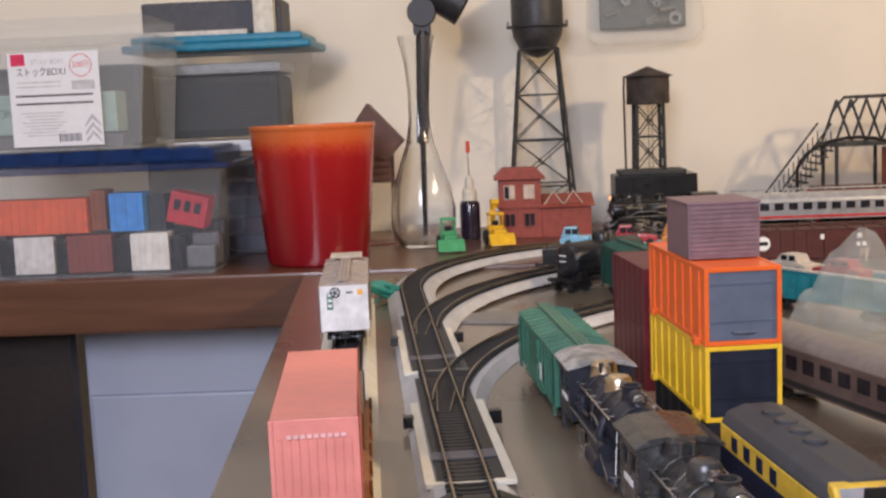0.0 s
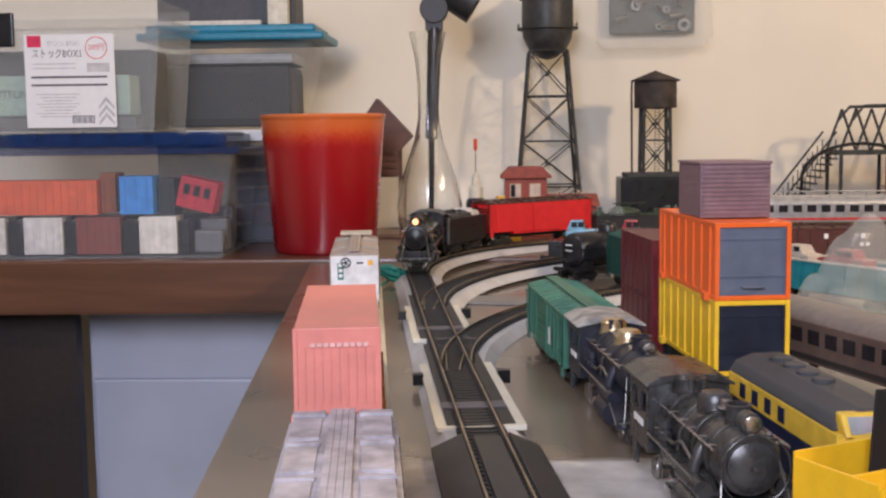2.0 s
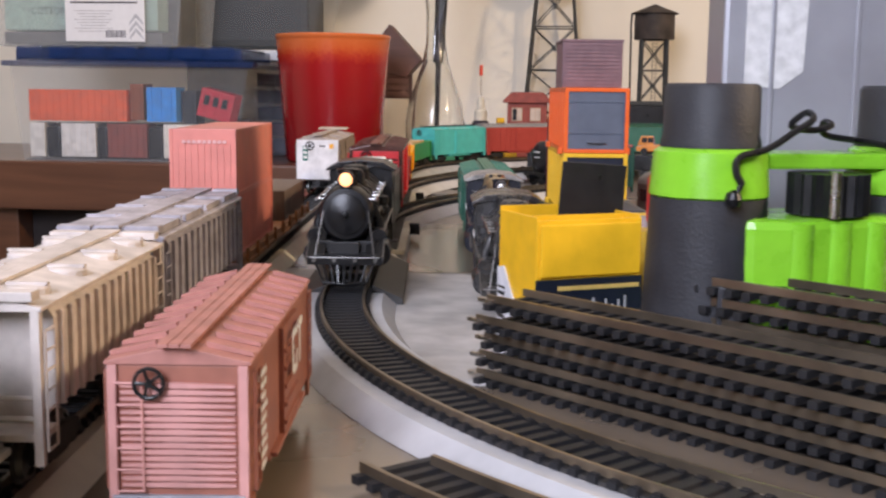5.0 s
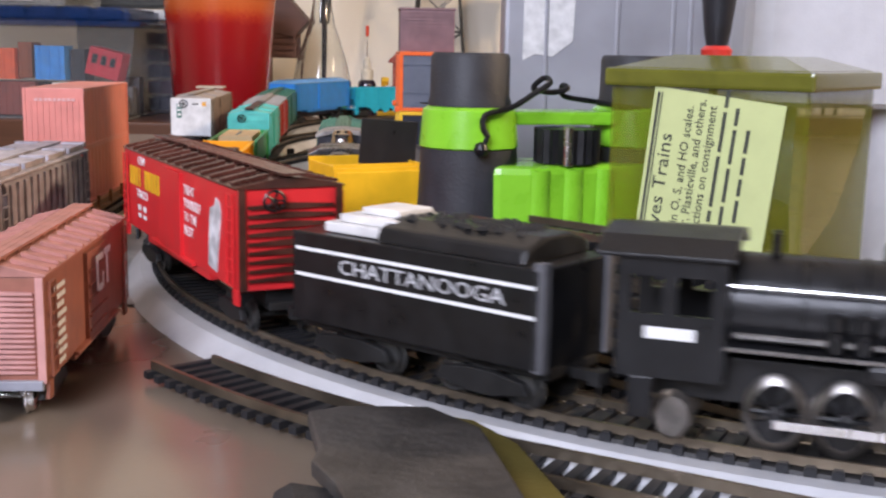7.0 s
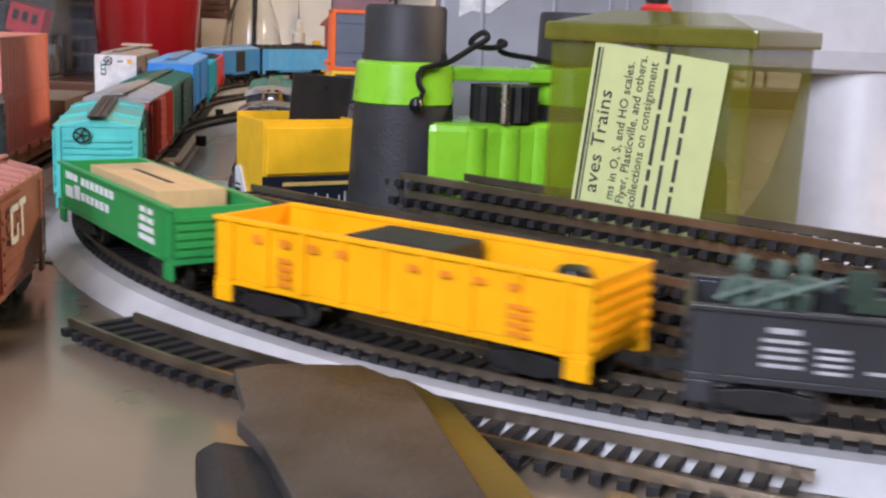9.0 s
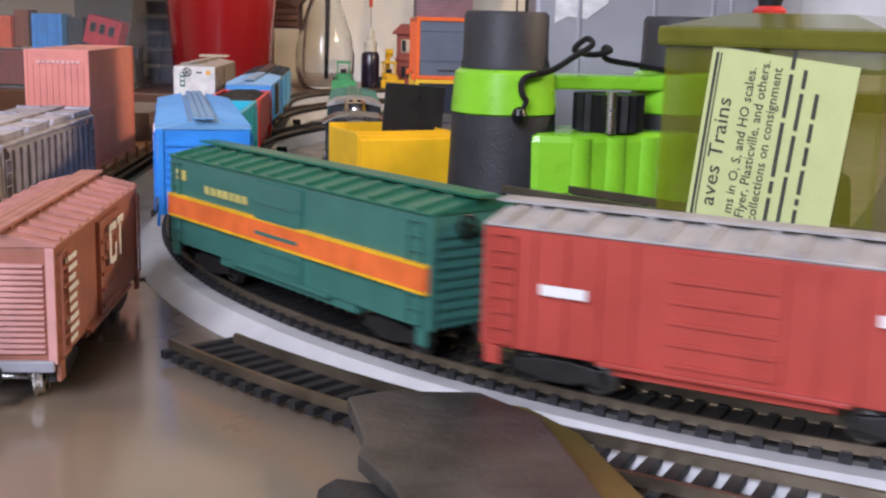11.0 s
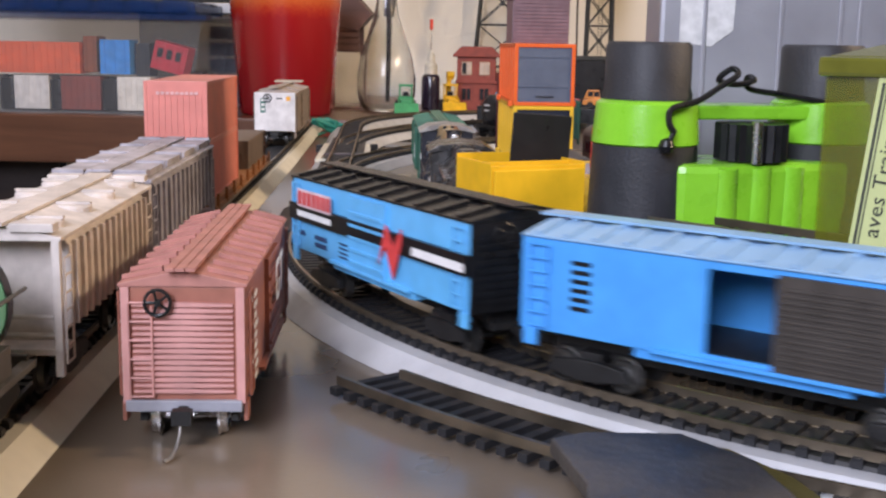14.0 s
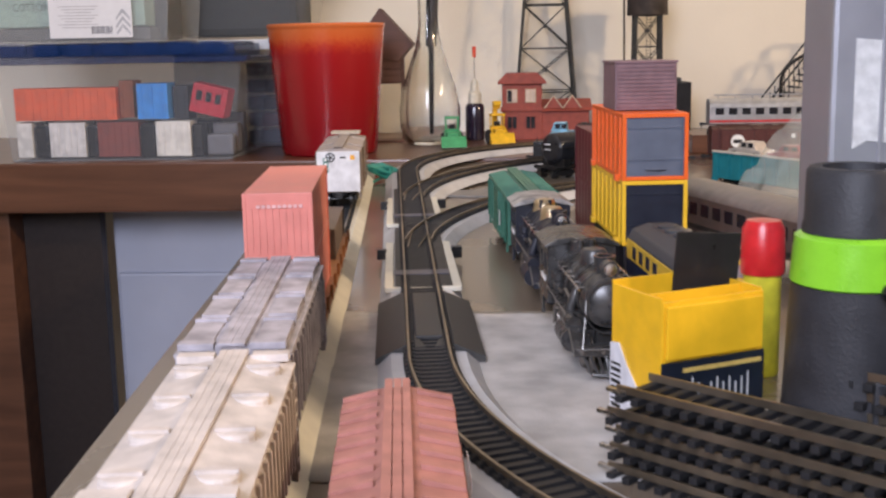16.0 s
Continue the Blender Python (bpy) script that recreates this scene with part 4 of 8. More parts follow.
    lathe(bm, [(0.0029, f - 0.0134), (0.0024, f - 0.0124), (0.0004, f - 0.012)], 16, (0, 0, zc + R + 0.0026), "x", close=True)
    part("headlight_lens", bm, mat("headlight_glow", (1.0, 0.46, 0.20), 0.3, emit=3.2, vary=0) if lit else STEEL, t, smooth=True)
    pbox("number_plate", WHITE, t, cx0 + 0.008, cx0 + 0.022, -0.0169, -0.0165, 0.0245, 0.0272, 0.0001)
    return t


def tender(label, L=0.086, paint=BLACK, text="CHATTANOOGA"):
    t = thing("locomotive_tender", label, "model railcar")
    h = 0.0165
    pbox("body", paint, t, -L / 2, L / 2, -h, h, 0.0125, 0.0395, 0.0006)
    bm = bmesh.new()
    prism(bm, [(-h + 0.001, 0.0395), (-h + 0.003, 0.0435), (-0.006, 0.046), (0.006, 0.046), (h - 0.003, 0.0435), (h - 0.001, 0.0395)], -0.012, L / 2 - 0.006)
    part("coal_bunker", bm, paint, t, bevel=0.001)
    bm = bmesh.new()
    for i in range(70):
        x, y = random.uniform(-0.008, L / 2 - 0.012), random.uniform(-0.008, 0.008)
        r = random.uniform(0.001, 0.002)
        c = Vector((x, y, 0.0458))
        lathe(bm, [(r * 0.5, -r * 0.5), (r, 0), (r * 0.4, r * 0.7)], 5, c, close=True)
    tagged(part("coal_heap", bm, mat("coal", (0.015, 0.015, 0.016), 0.5), t), kind="stuff")
    pad_m = mat("white_foam", (0.72, 0.70, 0.68), 0.7)
    pbox("foam_pad", pad_m, t, -L / 2 + 0.009, -L / 2 + 0.031, -0.0125, 0.0125, 0.0397, 0.0427, 0.0006, "white foam pad")
    pbox("foam_pad", pad_m, t, -L / 2 + 0.013, -L / 2 + 0.034, -0.0105, 0.0125, 0.0428, 0.0452, 0.0006, "white foam pad")
    pbox("foam_pad", pad_m, t, -L / 2 + 0.018, -L / 2 + 0.032, -0.0065, 0.0085, 0.0453, 0.0474, 0.0006, "white foam pad")
    for z in (0.0262, 0.0340):
        pbox("stripe", WHITE, t, -L / 2 + 0.0015, L / 2 - 0.0015, -h - 0.00025, -h, z, z + 0.0010, 0)
    words("lettering", text, 0.0060, mat("letter_grey", (0.55, 0.55, 0.56), 0.5), t, near_side(-h - 0.0002, 0.0306) @ pose(0.004, 0, 0), wide=L * 0.66)
    bm = bmesh.new()
    box(bm, L / 2 - 0.002, L / 2 + 0.001, -h, -h + 0.003, 0.0125, 0.041)
    box(bm, L / 2 - 0.002, L / 2 + 0.001, h - 0.003, h, 0.0125, 0.041)
    part("front_post", bm, mat("post_grey", (0.12, 0.12, 0.13), 0.4), t)
    pbox("underframe", TRUCKM, t, -L / 2, L / 2, -0.012, 0.012, 0.0095, 0.0125, 0.0005)
    truck_parts(t, -L / 2 + 0.02)
    truck_parts(t, L / 2 - 0.02)
    couplers(t, -L / 2, L / 2)
    return t


# ---- the running train: (thing, distance of its middle behind the engine's front) ----
def paint(name, colour, rough=0.38, vary=0.06):
    return mat(name, colour, rough, vary=vary, scale=90, bump=0.1, clear=0.1)


RED = paint("red_car_paint", (0.66, 0.025, 0.03))
ROOFBR = mat("roof_brown", (0.11, 0.040, 0.030), 0.24, metal=0.25, vary=0.3, scale=60, bump=0.2, clear=0.3)
YEL = mat("yellow_car_paint", (0.93, 0.43, 0.0), 0.5, vary=0.05, scale=90, bump=0.1)
ORANGE_MARK = paint("orange_marking", (0.80, 0.25, 0.02))
GRN = paint("green_car_paint", (0.03, 0.30, 0.075))
TEAL = paint("turquoise_car_paint", (0.10, 0.56, 0.52))
BLUE = paint("blue_car_paint", (0.035, 0.26, 0.74))
CYAN = paint("cyan_car_paint", (0.02, 0.43, 0.60))
CPRED = paint("scarlet_car_paint", (0.72, 0.03, 0.025))
SKY = paint("sky_blue_paint", (0.13, 0.46, 0.82))
DKGREEN = paint("dark_green_paint", (0.02, 0.13, 0.08))
COAL = mat("coal_load", (0.018, 0.017, 0.017), 0.75, vary=0.3, scale=500, bump=0.8)
LUMBER = wood("pale_lumber", (0.55, 0.36, 0.17), (0.70, 0.50, 0.27), 0.6, (3, 30, 30), 0.0)
ARMY = mat("army_green", (0.034, 0.056, 0.036), 0.5, vary=0.2)
FIGURE = mat("sage_plastic", (0.10, 0.15, 0.12), 0.5, vary=0.15)
CLEAR = clear_plastic("clear_canopy", (0.5, 0.56, 0.54), 0.22, 0.05)

TRAIN = []
engine = steam_engine("black steam locomotive with a lit headlight", 0.165)
TRAIN.append((engine, 0.0510, 0.10, (0.845, 1.0, 1.06)))
ten = tender("black tender lettered in white between two stripes")
TRAIN.append((ten, 0.1760, 0.05, (1.03, 1.0, 0.98)))

mp = boxcar("red boxcar with a brown roof and yellow lettering", 0.178, RED, ROOFBR, ROOFBR, roof_ribs=14, truck_in=0.026, door_ribs=0, lift=0.0055)
bars("yellow_lettering", mat("marking_yellow", (0.85, 0.45, 0.02), 0.5), mp, near_side(-0.0174, 0), [(-0.076 + i * 0.0058, 0.0352, 0.0047 - 0.0022 * (i == 3), 0.0082) for i in range(10) if i != 4], "row of yellow lettering")
bars("white_lettering", WHITE, mp, near_side(-0.0174, 0), [(-0.060, 0.0220, 0.006, 0.0022), (-0.050, 0.0220, 0.006, 0.0022), (-0.060, 0.0185, 0.006, 0.0018), (-0.050, 0.0185, 0.006, 0.0018)])
for text, x, z, w in (("CHEW", -0.055, 0.0425, 0.0135), ("TOBACCO", -0.055, 0.0278, 0.0215), ("TREAT", 0.0255, 0.0385, 0.0155), ("YOURSELF", 0.0300, 0.0333, 0.0245), ("TO THE", 0.0270, 0.0281, 0.0185), ("BEST", 0.0245, 0.0229, 0.0135)):
    words("white_words", text, 0.0052, WHITE, mp, near_side(-0.0174, z) @ pose(x, 0, 0), wide=w)
bm = bmesh.new()
prism(bm, [(0.052, 0.0150), (0.063, 0.0138), (0.069, 0.0360), (0.067, 0.0395), (0.063, 0.0405), (0.061, 0.0375), (0.055, 0.0360)], -0.01755, -0.0172, "y")
part("pouch_emblem", bm, mat("emblem_grey", (0.62, 0.62, 0.63), 0.5, vary=0.3, scale=160), mp, "white and black painted emblem")
raise_body(mp)
TRAIN.append((mp, 0.3165, 0.125, (0.88, 1.0, 0.93)))

nh = gondola("black gondola with an orange emblem carrying army toys", 0.144, paint("charcoal_car_paint", (0.028, 0.029, 0.033)), H=0.0305, ribs=2)
for x, z, w, h in ((-0.003, 0.0272, 0.009, 0.0017), (-0.003, 0.0236, 0.009, 0.0017), (0.0185, 0.0272, 0.009, 0.0017), (0.0185, 0.0236, 0.009, 0.0017), (-0.003, 0.0200, 0.009, 0.0017), (-0.003, 0.0164, 0.009, 0.0017), (0.0185, 0.0200, 0.009, 0.0017), (0.0185, 0.0164, 0.009, 0.0017), (0.0075, 0.0182, 0.013, 0.0017)):
    pbox("emblem_bar", ORANGE_MARK, nh, x - w / 2, x + w / 2, -0.01755, -0.0172, z - h / 2, z + h / 2, 0)
for x0, x1, z0, z1 in ((-0.0015, 0.0012, 0.0225, 0.0282), (0.0143, 0.0170, 0.0225, 0.0282), (-0.0015, 0.0012, 0.0154, 0.0212), (0.0143, 0.0170, 0.0154, 0.0212)):
    pbox("emblem_stem", ORANGE_MARK, nh, x0, x1, -0.0176, -0.0172, z0, z1, 0)
bm = bmesh.new()
prism(bm, [(0.0, 0.0282), (0.0035, 0.0282), (0.0160, 0.0225), (0.0125, 0.0225)], -0.01765, -0.0172, "y")
part("emblem_slash", bm, ORANGE_MARK, nh)
bars("white_lettering", mat("letter_dim", (0.45, 0.45, 0.46), 0.6), nh, near_side(-0.0173, 0), [(-0.047, 0.0265, 0.008, 0.0015)] + [(-0.047, 0.0238 - i * 0.0022, 0.0105, 0.0010) for i in range(4)] + [(-0.034, 0.0225 - i * 0.002, 0.008, 0.0009) for i in range(4)] + [(-0.021, 0.0175, 0.008, 0.0009), (0.033, 0.0185, 0.010, 0.0009)])
bm = bmesh.new()
lathe(bm, [(0.0005, -0.024), (0.0048, -0.020), (0.0080, -0.010), (0.0092, 0.0), (0.0092, 0.012), (0.0070, 0.020), (0.0025, 0.025), (0.0004, 0.026)], 16, (0.022, 0, 0.034), "x", close=True)
box(bm, -0.028, 0.0, -0.0016, 0.0016, 0.029, 0.033)
box(bm, -0.030, -0.022, -0.0008, 0.0008, 0.031, 0.040)
for u in (-0.007, 0.007):
    tube(bm, (0.004, u, 0.0185), (0.036, u, 0.0185), 0.0008, n=6)
    for x in (0.010, 0.03):
        tube(bm, (x, u, 0.0185), (x, u * 0.6, 0.024), 0.0007, n=6)
tube(bm, (0.016, 0, 0.036), (0.016, 0, 0.0475), 0.0012, n=8)
part("toy_helicopter", bm, ARMY, nh, "green toy helicopter lying in the car", smooth=True)
bm = bmesh.new()
for a in (8, 98):
    c, s = math.cos(radians(a)), math.sin(radians(a))
    tube(bm, (0.016 - c * 0.026, -s * 0.012, 0.0475), (0.016 + c * 0.026, s * 0.012, 0.0475), 0.0009, n=5)
part("rotor_blade", bm, ARMY, nh)
bm = bmesh.new()
lathe(bm, [(0.0096, 0.006), (0.0095, 0.012), (0.0074, 0.0205), (0.003, 0.0268)], 16, (0.022, 0, 0.0342), "x")
part("canopy", bm, CLEAR, nh, "clear plastic canopy", smooth=True)
for x, y in ((-0.058, -0.004), (-0.049, -0.008), (-0.041, 0.002), (0.058, -0.006), (0.065, 0.003)):
    bm = bmesh.new()
    for u in (-0.0013, 0.0013):
        tube(bm, (x + u * 1.6, y, 0.0136), (x + u, y, 0.0235), 0.0011, 0.0013, n=7)
    tube(bm, (x, y, 0.023), (x, y, 0.0325), 0.0019, 0.0026, n=8)
    tube(bm, (x, y, 0.0325), (x, y, 0.034), 0.001, n=6)
    lathe(bm, [(0.0004, 0.0338), (0.0016, 0.0342), (0.0021, 0.0358), (0.0016, 0.0374), (0.0004, 0.038)], 10, (x, y, 0), close=True)
    tube(bm, (x - 0.0026, y, 0.032), (x - 0.005, y - 0.003, 0.0275), 0.0009, n=6)
    tube(bm, (x + 0.0026, y, 0.032), (x + 0.0058, y - 0.002, 0.0305), 0.0009, n=6)
    tube(bm, (x - 0.006, y - 0.003, 0.028), (x + 0.008, y - 0.003, 0.0335), 0.0006, n=6)
    for v in bm.verts:
        v.co = Vector((x, y, 0.0136)) + (v.co - Vector((x, y, 0.0136))) * 1.22
    part("toy_soldier", bm, FIGURE, nh, "grey green plastic toy soldier", smooth=True)
TRAIN.append((nh, 0.468, 0.10, (0.82, 0.92, 0.85)))

yg = gondola("yellow gondola with ribbed sides and a part load", 0.146, YEL, H=0.033, ribs=9)
bars("red_lettering", ORANGE_MARK, yg, near_side(-0.0187, 0), [(-0.052 + i * 0.012, 0.0290, 0.004, 0.0026) for i in range(4)] + [(0.012 + i * 0.012, 0.0290, 0.004, 0.002) for i in range(4)] + [(-0.040, 0.0235 - i * 0.0026, 0.006, 0.0016) for i in range(4)] + [(0.050, 0.0235 - i * 0.0026, 0.008, 0.0014) for i in range(4)])
pbox("black_crate", mat("black_crate", (0.02, 0.02, 0.022), 0.5), yg, -0.022, 0.016, -0.010, 0.012, 0.0136, 0.0335, 0.0006)
pbox("white_crate", mat("pale_crate", (0.62, 0.56, 0.46), 0.6), yg, 0.022, 0.048, -0.012, 0.010, 0.0136, 0.0265, 0.0006)
bm = bmesh.new()
lathe(bm, [(0.0005, 0.0136), (0.0062, 0.0136), (0.0066, 0.030), (0.0045, 0.0335), (0.0005, 0.034)], 16, (0.058, -0.003, 0), close=True)
part("black_drum", bm, BLACK, yg, smooth=True)
TRAIN.append((yg, 0.602, 0.10, (0.82, 0.92, 0.85)))

gg = gondola("green gondola with white lettering and a lumber load", 0.142, GRN, H=0.031, ribs=2)
bars("white_lettering", WHITE, gg, near_side(-0.0173, 0), [(-0.056, 0.0275, 0.010, 0.0030), (-0.057, 0.0205, 0.012, 0.0050), (-0.047, 0.0275, 0.006, 0.0030), (-0.0445, 0.0215, 0.008, 0.0060)] + [(-0.036 + i * 0.0065, 0.0272, 0.0045, 0.0034) for i in range(7)] + [(-0.036 + i * 0.0065, 0.0208, 0.0045, 0.0034) for i in range(6)] + [(0.040 + 0.008 * j, 0.0275 - i * 0.0035, 0.0055 + 0.001 * i, 0.0022) for i in range(4) for j in (0, 1)])
for i in range(4):
    for k in range(3):
        pbox("plank", LUMBER, gg, -0.042, 0.042, -0.0125 + i * 0.00635, -0.0125 + i * 0.00635 + 0.0063, 0.0136 + k * 0.0068, 0.0136 + k * 0.0068 + 0.0067, 0.0001)
pbox("load_slot", BLACK, gg, -0.022, 0.022, -0.0016, 0.0004, 0.0338, 0.0341, 0)
TRAIN.append((gg, 0.737, 0.10, (0.82, 0.92, 0.85)))

stock = boxcar("turquoise slatted stock car with a black running board", 0.135, TEAL, TEAL, walk_board=BLACK, H=0.045, roof_ribs=2, ribs=0)
for k in range(6):
    z = 0.0165 + k * 0.0046
    for x0, x1 in ((-0.064, -0.046), (-0.042, -0.022), (0.022, 0.042), (0.046, 0.064)):
        pbox("slat_gap", BLACK, stock, x0, x1, -0.0176, -0.0170, z, z + 0.0017, 0)
for x0, x1, up in ((-0.066, -0.045, 1), (-0.042, -0.02, 0), (0.02, 0.042, 1), (0.045, 0.066, 0)):
    bm = bmesh.new()
    za, zb = (0.014, 0.043) if up else (0.043, 0.014)
    prism(bm, [(x0, za), (x0 + 0.003, za), (x1, zb), (x1 - 0.003, zb)], -0.0185, -0.0170, "y")
    part("side_brace", bm, TEAL, stock)
bm = bmesh.new()
lathe(bm, [(0.0004, -0.0193), (0.0048, -0.0193), (0.005, -0.0189)], 20, (0.030, 0, 0.034), "y")
part("round_emblem", bm, BLACK, stock)
TRAIN.append((stock, 0.866, 0.10, (0.82, 0.92, 0.85)))

rb = boxcar("red brown boxcar with a grey roof", 0.140, paint("dull_red_paint", (0.42, 0.06, 0.045)), mat("roof_grey", (0.36, 0.34, 0.33), 0.5), ribs=14)
bars("white_lettering", WHITE, rb, near_side(-0.0187, 0), [(-0.045, 0.030, 0.014, 0.003), (0.045, 0.034, 0.012, 0.003)])
TRAIN.append((rb, 0.988, 0.10, (0.82, 0.92, 0.85)))

gx = boxcar("dark green boxcar with an orange side stripe", 0.174, paint("forest_paint", (0.045, 0.16, 0.13)), DKGREEN, roof_ribs=14, truck_in=0.026)
pbox("orange_stripe", mat("stripe_orange", (0.78, 0.16, 0.04), 0.45), gx, -0.087, 0.087, -0.0190, -0.0172, 0.0235, 0.0305, 0)
for z in (0.0225, 0.0306):
    pbox("yellow_line", mat("marking_yellow", (0.85, 0.45, 0.02), 0.5), gx, -0.087, 0.087, -0.01905, -0.0172, z, z + 0.0009, 0)
bars("yellow_lettering", mat("dim_yellow", (0.55, 0.50, 0.16), 0.5), gx, near_side(-0.0176, 0), [(-0.08 + i * 0.005, 0.0395, 0.0038, 0.004) for i in range(2)] + [(-0.055 + i * 0.005, 0.036, 0.0038, 0.003) for i in range(7)])
TRAIN.append((gx, 1.127, 0.13, (0.82, 0.92, 0.85)))

bb = boxcar("bright blue boxcar with white lettering and a red round emblem", 0.174, BLUE, paint("blue_roof", (0.16, 0.36, 0.62)), BLUE, roof_ribs=16, truck_in=0.026, H=0.047, door_ribs=0, brake=False, lift=0.007)
bars("white_lettering", WHITE, bb, near_side(-0.0174, 0), [(-0.074 + i * 0.0052, 0.0365, 0.0042, 0.0068) for i in range(8)] + [(-0.058, 0.0295, 0.009, 0.004), (-0.058, 0.0245, 0.013, 0.0032), (-0.060, 0.020, 0.018, 0.001), (-0.057, 0.018, 0.022, 0.001)] + [(0.026, 0.0365, 0.005, 0.0068)] + [(0.036 + i * 0.0052, 0.0365, 0.0042, 0.0068) for i in range(4)] + [(0.060 + i * 0.0052, 0.0365, 0.0042, 0.0068) for i in range(5)])
for r, c, d in ((0.0082, WHITE, 0.0192), (0.0072, mat("emblem_red", (0.62, 0.06, 0.06), 0.45), 0.0194)):
    bm = bmesh.new()
    lathe(bm, [(0.0004, -d), (r, -d), (r, -0.0185)], 28, (0.0, 0, 0.0345), "y")
    for v in bm.verts:
        v.co.x = v.co.x * 1.12 + 0.003
    part("round_emblem", bm, c, bb)
bars("emblem_bar", WHITE, bb, near_side(-0.0194, 0), [(0.003, 0.0350, 0.0145, 0.0030), (0.005, 0.0305, 0.005, 0.005), (-0.001, 0.0395, 0.005, 0.0034)])
raise_body(bb)
TRAIN.append((bb, 1.284, 0.13, (0.86, 0.94, 0.86)))

hp = hopper("cyan open hopper with a large black emblem", 0.144, CYAN, H=0.0435, ribs=5)
bm = bmesh.new()
for a, b, w in (((0.026, 0.014), (0.026, 0.040), 0.0022), ((0.036, 0.030), (0.036, 0.038), 0.0022), ((0.027, 0.028), (0.036, 0.014), 0.0022)):
    prism(bm, [(a[0] - w, a[1]), (a[0] + w, a[1]), (b[0] + w, b[1]), (b[0] - w, b[1])], -0.0176, -0.0172, "y")
prism(bm, [(0.024, 0.036), (0.027, 0.0405), (0.032, 0.0412), (0.036, 0.0395), (0.037, 0.036), (0.033, 0.0385), (0.028, 0.0385)], -0.0177, -0.0172, "y")
prism(bm, [(0.047, 0.018), (0.044, 0.021), (0.044, 0.024), (0.047, 0.026), (0.0495, 0.026), (0.0495, 0.018)], -0.0176, -0.0172, "y")
for v in bm.verts:
    v.co.x += 0.011
part("black_emblem", bm, BLACK, hp)
bars("small_lettering", BLACK, hp, near_side(-0.0174, 0), [(-0.055 + i * 0.004, 0.0315, 0.003, 0.0022) for i in range(5)] + [(-0.052, 0.026, 0.016, 0.0007), (-0.052, 0.024, 0.016, 0.0007)])
TRAIN.append((hp, 1.434, 0.12, (0.82, 0.92, 0.85)))

cp = hopper("bright red loaded hopper with a white and black end emblem", 0.137, CPRED, H=0.0425, ribs=0, load=COAL)
bm = bmesh.new()
prism(bm, [(-0.064, 0.0405)] + [(-0.064 + 0.020 * math.cos(radians(a)), 0.0285 + 0.012 * math.sin(radians(a))) for a in range(80, -81, -16)] + [(-0.064, 0.0165)], -0.0175, -0.0172, "y")
part("white_half_disc", bm, WHITE, cp)
bm = bmesh.new()
prism(bm, [(-0.064, 0.039), (-0.052, 0.0285), (-0.064, 0.018)], -0.0178, -0.0174, "y")
part("black_triangle", bm, BLACK, cp)
bars("white_lettering", WHITE, cp, near_side(-0.0174, 0), [(-0.026, 0.030, 0.007, 0.008), (-0.016, 0.030, 0.006, 0.008), (-0.003, 0.030, 0.006, 0.008), (0.005, 0.029, 0.005, 0.006), (0.011, 0.031, 0.002, 0.008), (0.015, 0.031, 0.002, 0.009), (-0.022, 0.0215, 0.014, 0.002), (0.004, 0.021, 0.02, 0.002), (0.045, 0.025, 0.014, 0.003)])
TRAIN.append((cp, 1.56, 0.105, (0.82, 0.92, 0.85)))

bd = boxcar("blue boxcar with an open doorway and dark louvred door", 0.146, paint("azure_paint", (0.07, 0.33, 0.78)), paint("azure_roof", (0.25, 0.42, 0.62)), door=mat("door_dark", (0.05, 0.042, 0.036), 0.5), open_door=True, roof_ribs=14, door_x=0.007, door_ribs=13, brake=False, lift=0.006, H=0.0405)
bars("black_lettering", BLACK, bd, near_side(-0.0174, 0), [(-0.052, 0.034 - i * 0.0028, 0.007, 0.0014) for i in range(6)] + [(0.052, 0.027, 0.016, 0.003), (0.046, 0.022, 0.012, 0.003)])
bars("white_emblem", WHITE, bd, near_side(-0.0175, 0), [(0.046, 0.0355, 0.003, 0.014), (0.049, 0.024, 0.010, 0.004), (0.048, 0.017, 0.004, 0.008)])
raise_body(bd)
TRAIN.append((bd, 1.6905, 0.12, (0.82, 0.92, 0.85)))

lb = boxcar("light blue reefer with a black band, roof and ends", 0.149, SKY, BLACK, BLACK, roof_ribs=10, H=0.0420, walk_board=BLACK, truck_in=0.024, lift=0.005)
for x in (-0.0751, 0.0746):
    pbox("end_face", BLACK, lb, x, x + 0.0005, -0.0173, 0.0173, 0.0115, 0.0420, 0)
pbox("black_band", BLACK, lb, -0.0745, 0.0745, -0.0190, -0.0171, 0.0245, 0.0315, 0)
bars("red_panel", mat("panel_pale", (0.72, 0.55, 0.58), 0.5), lb, near_side(-0.0192, 0), [(-0.048, 0.0345, 0.034, 0.0075)])
bars("red_lettering", mat("emblem_red", (0.62, 0.06, 0.06), 0.45), lb, near_side(-0.01935, 0), [(-0.062 + i * 0.0048, 0.0345, 0.0036, 0.0055) for i in range(7)])
bars("white_strip", WHITE, lb, near_side(-0.0192, 0), [(-0.048, 0.0278, 0.034, 0.0024), (0.056, 0.0272, 0.036, 0.003)])
bm = bmesh.new()
prism(bm, [(0.012, 0.018), (0.018, 0.034), (0.024, 0.026), (0.030, 0.034), (0.030, 0.028), (0.024, 0.0145), (0.018, 0.026)], -0.0195, -0.0190, "y")
part("red_emblem", bm, mat("emblem_red", (0.62, 0.06, 0.06), 0.45), lb)
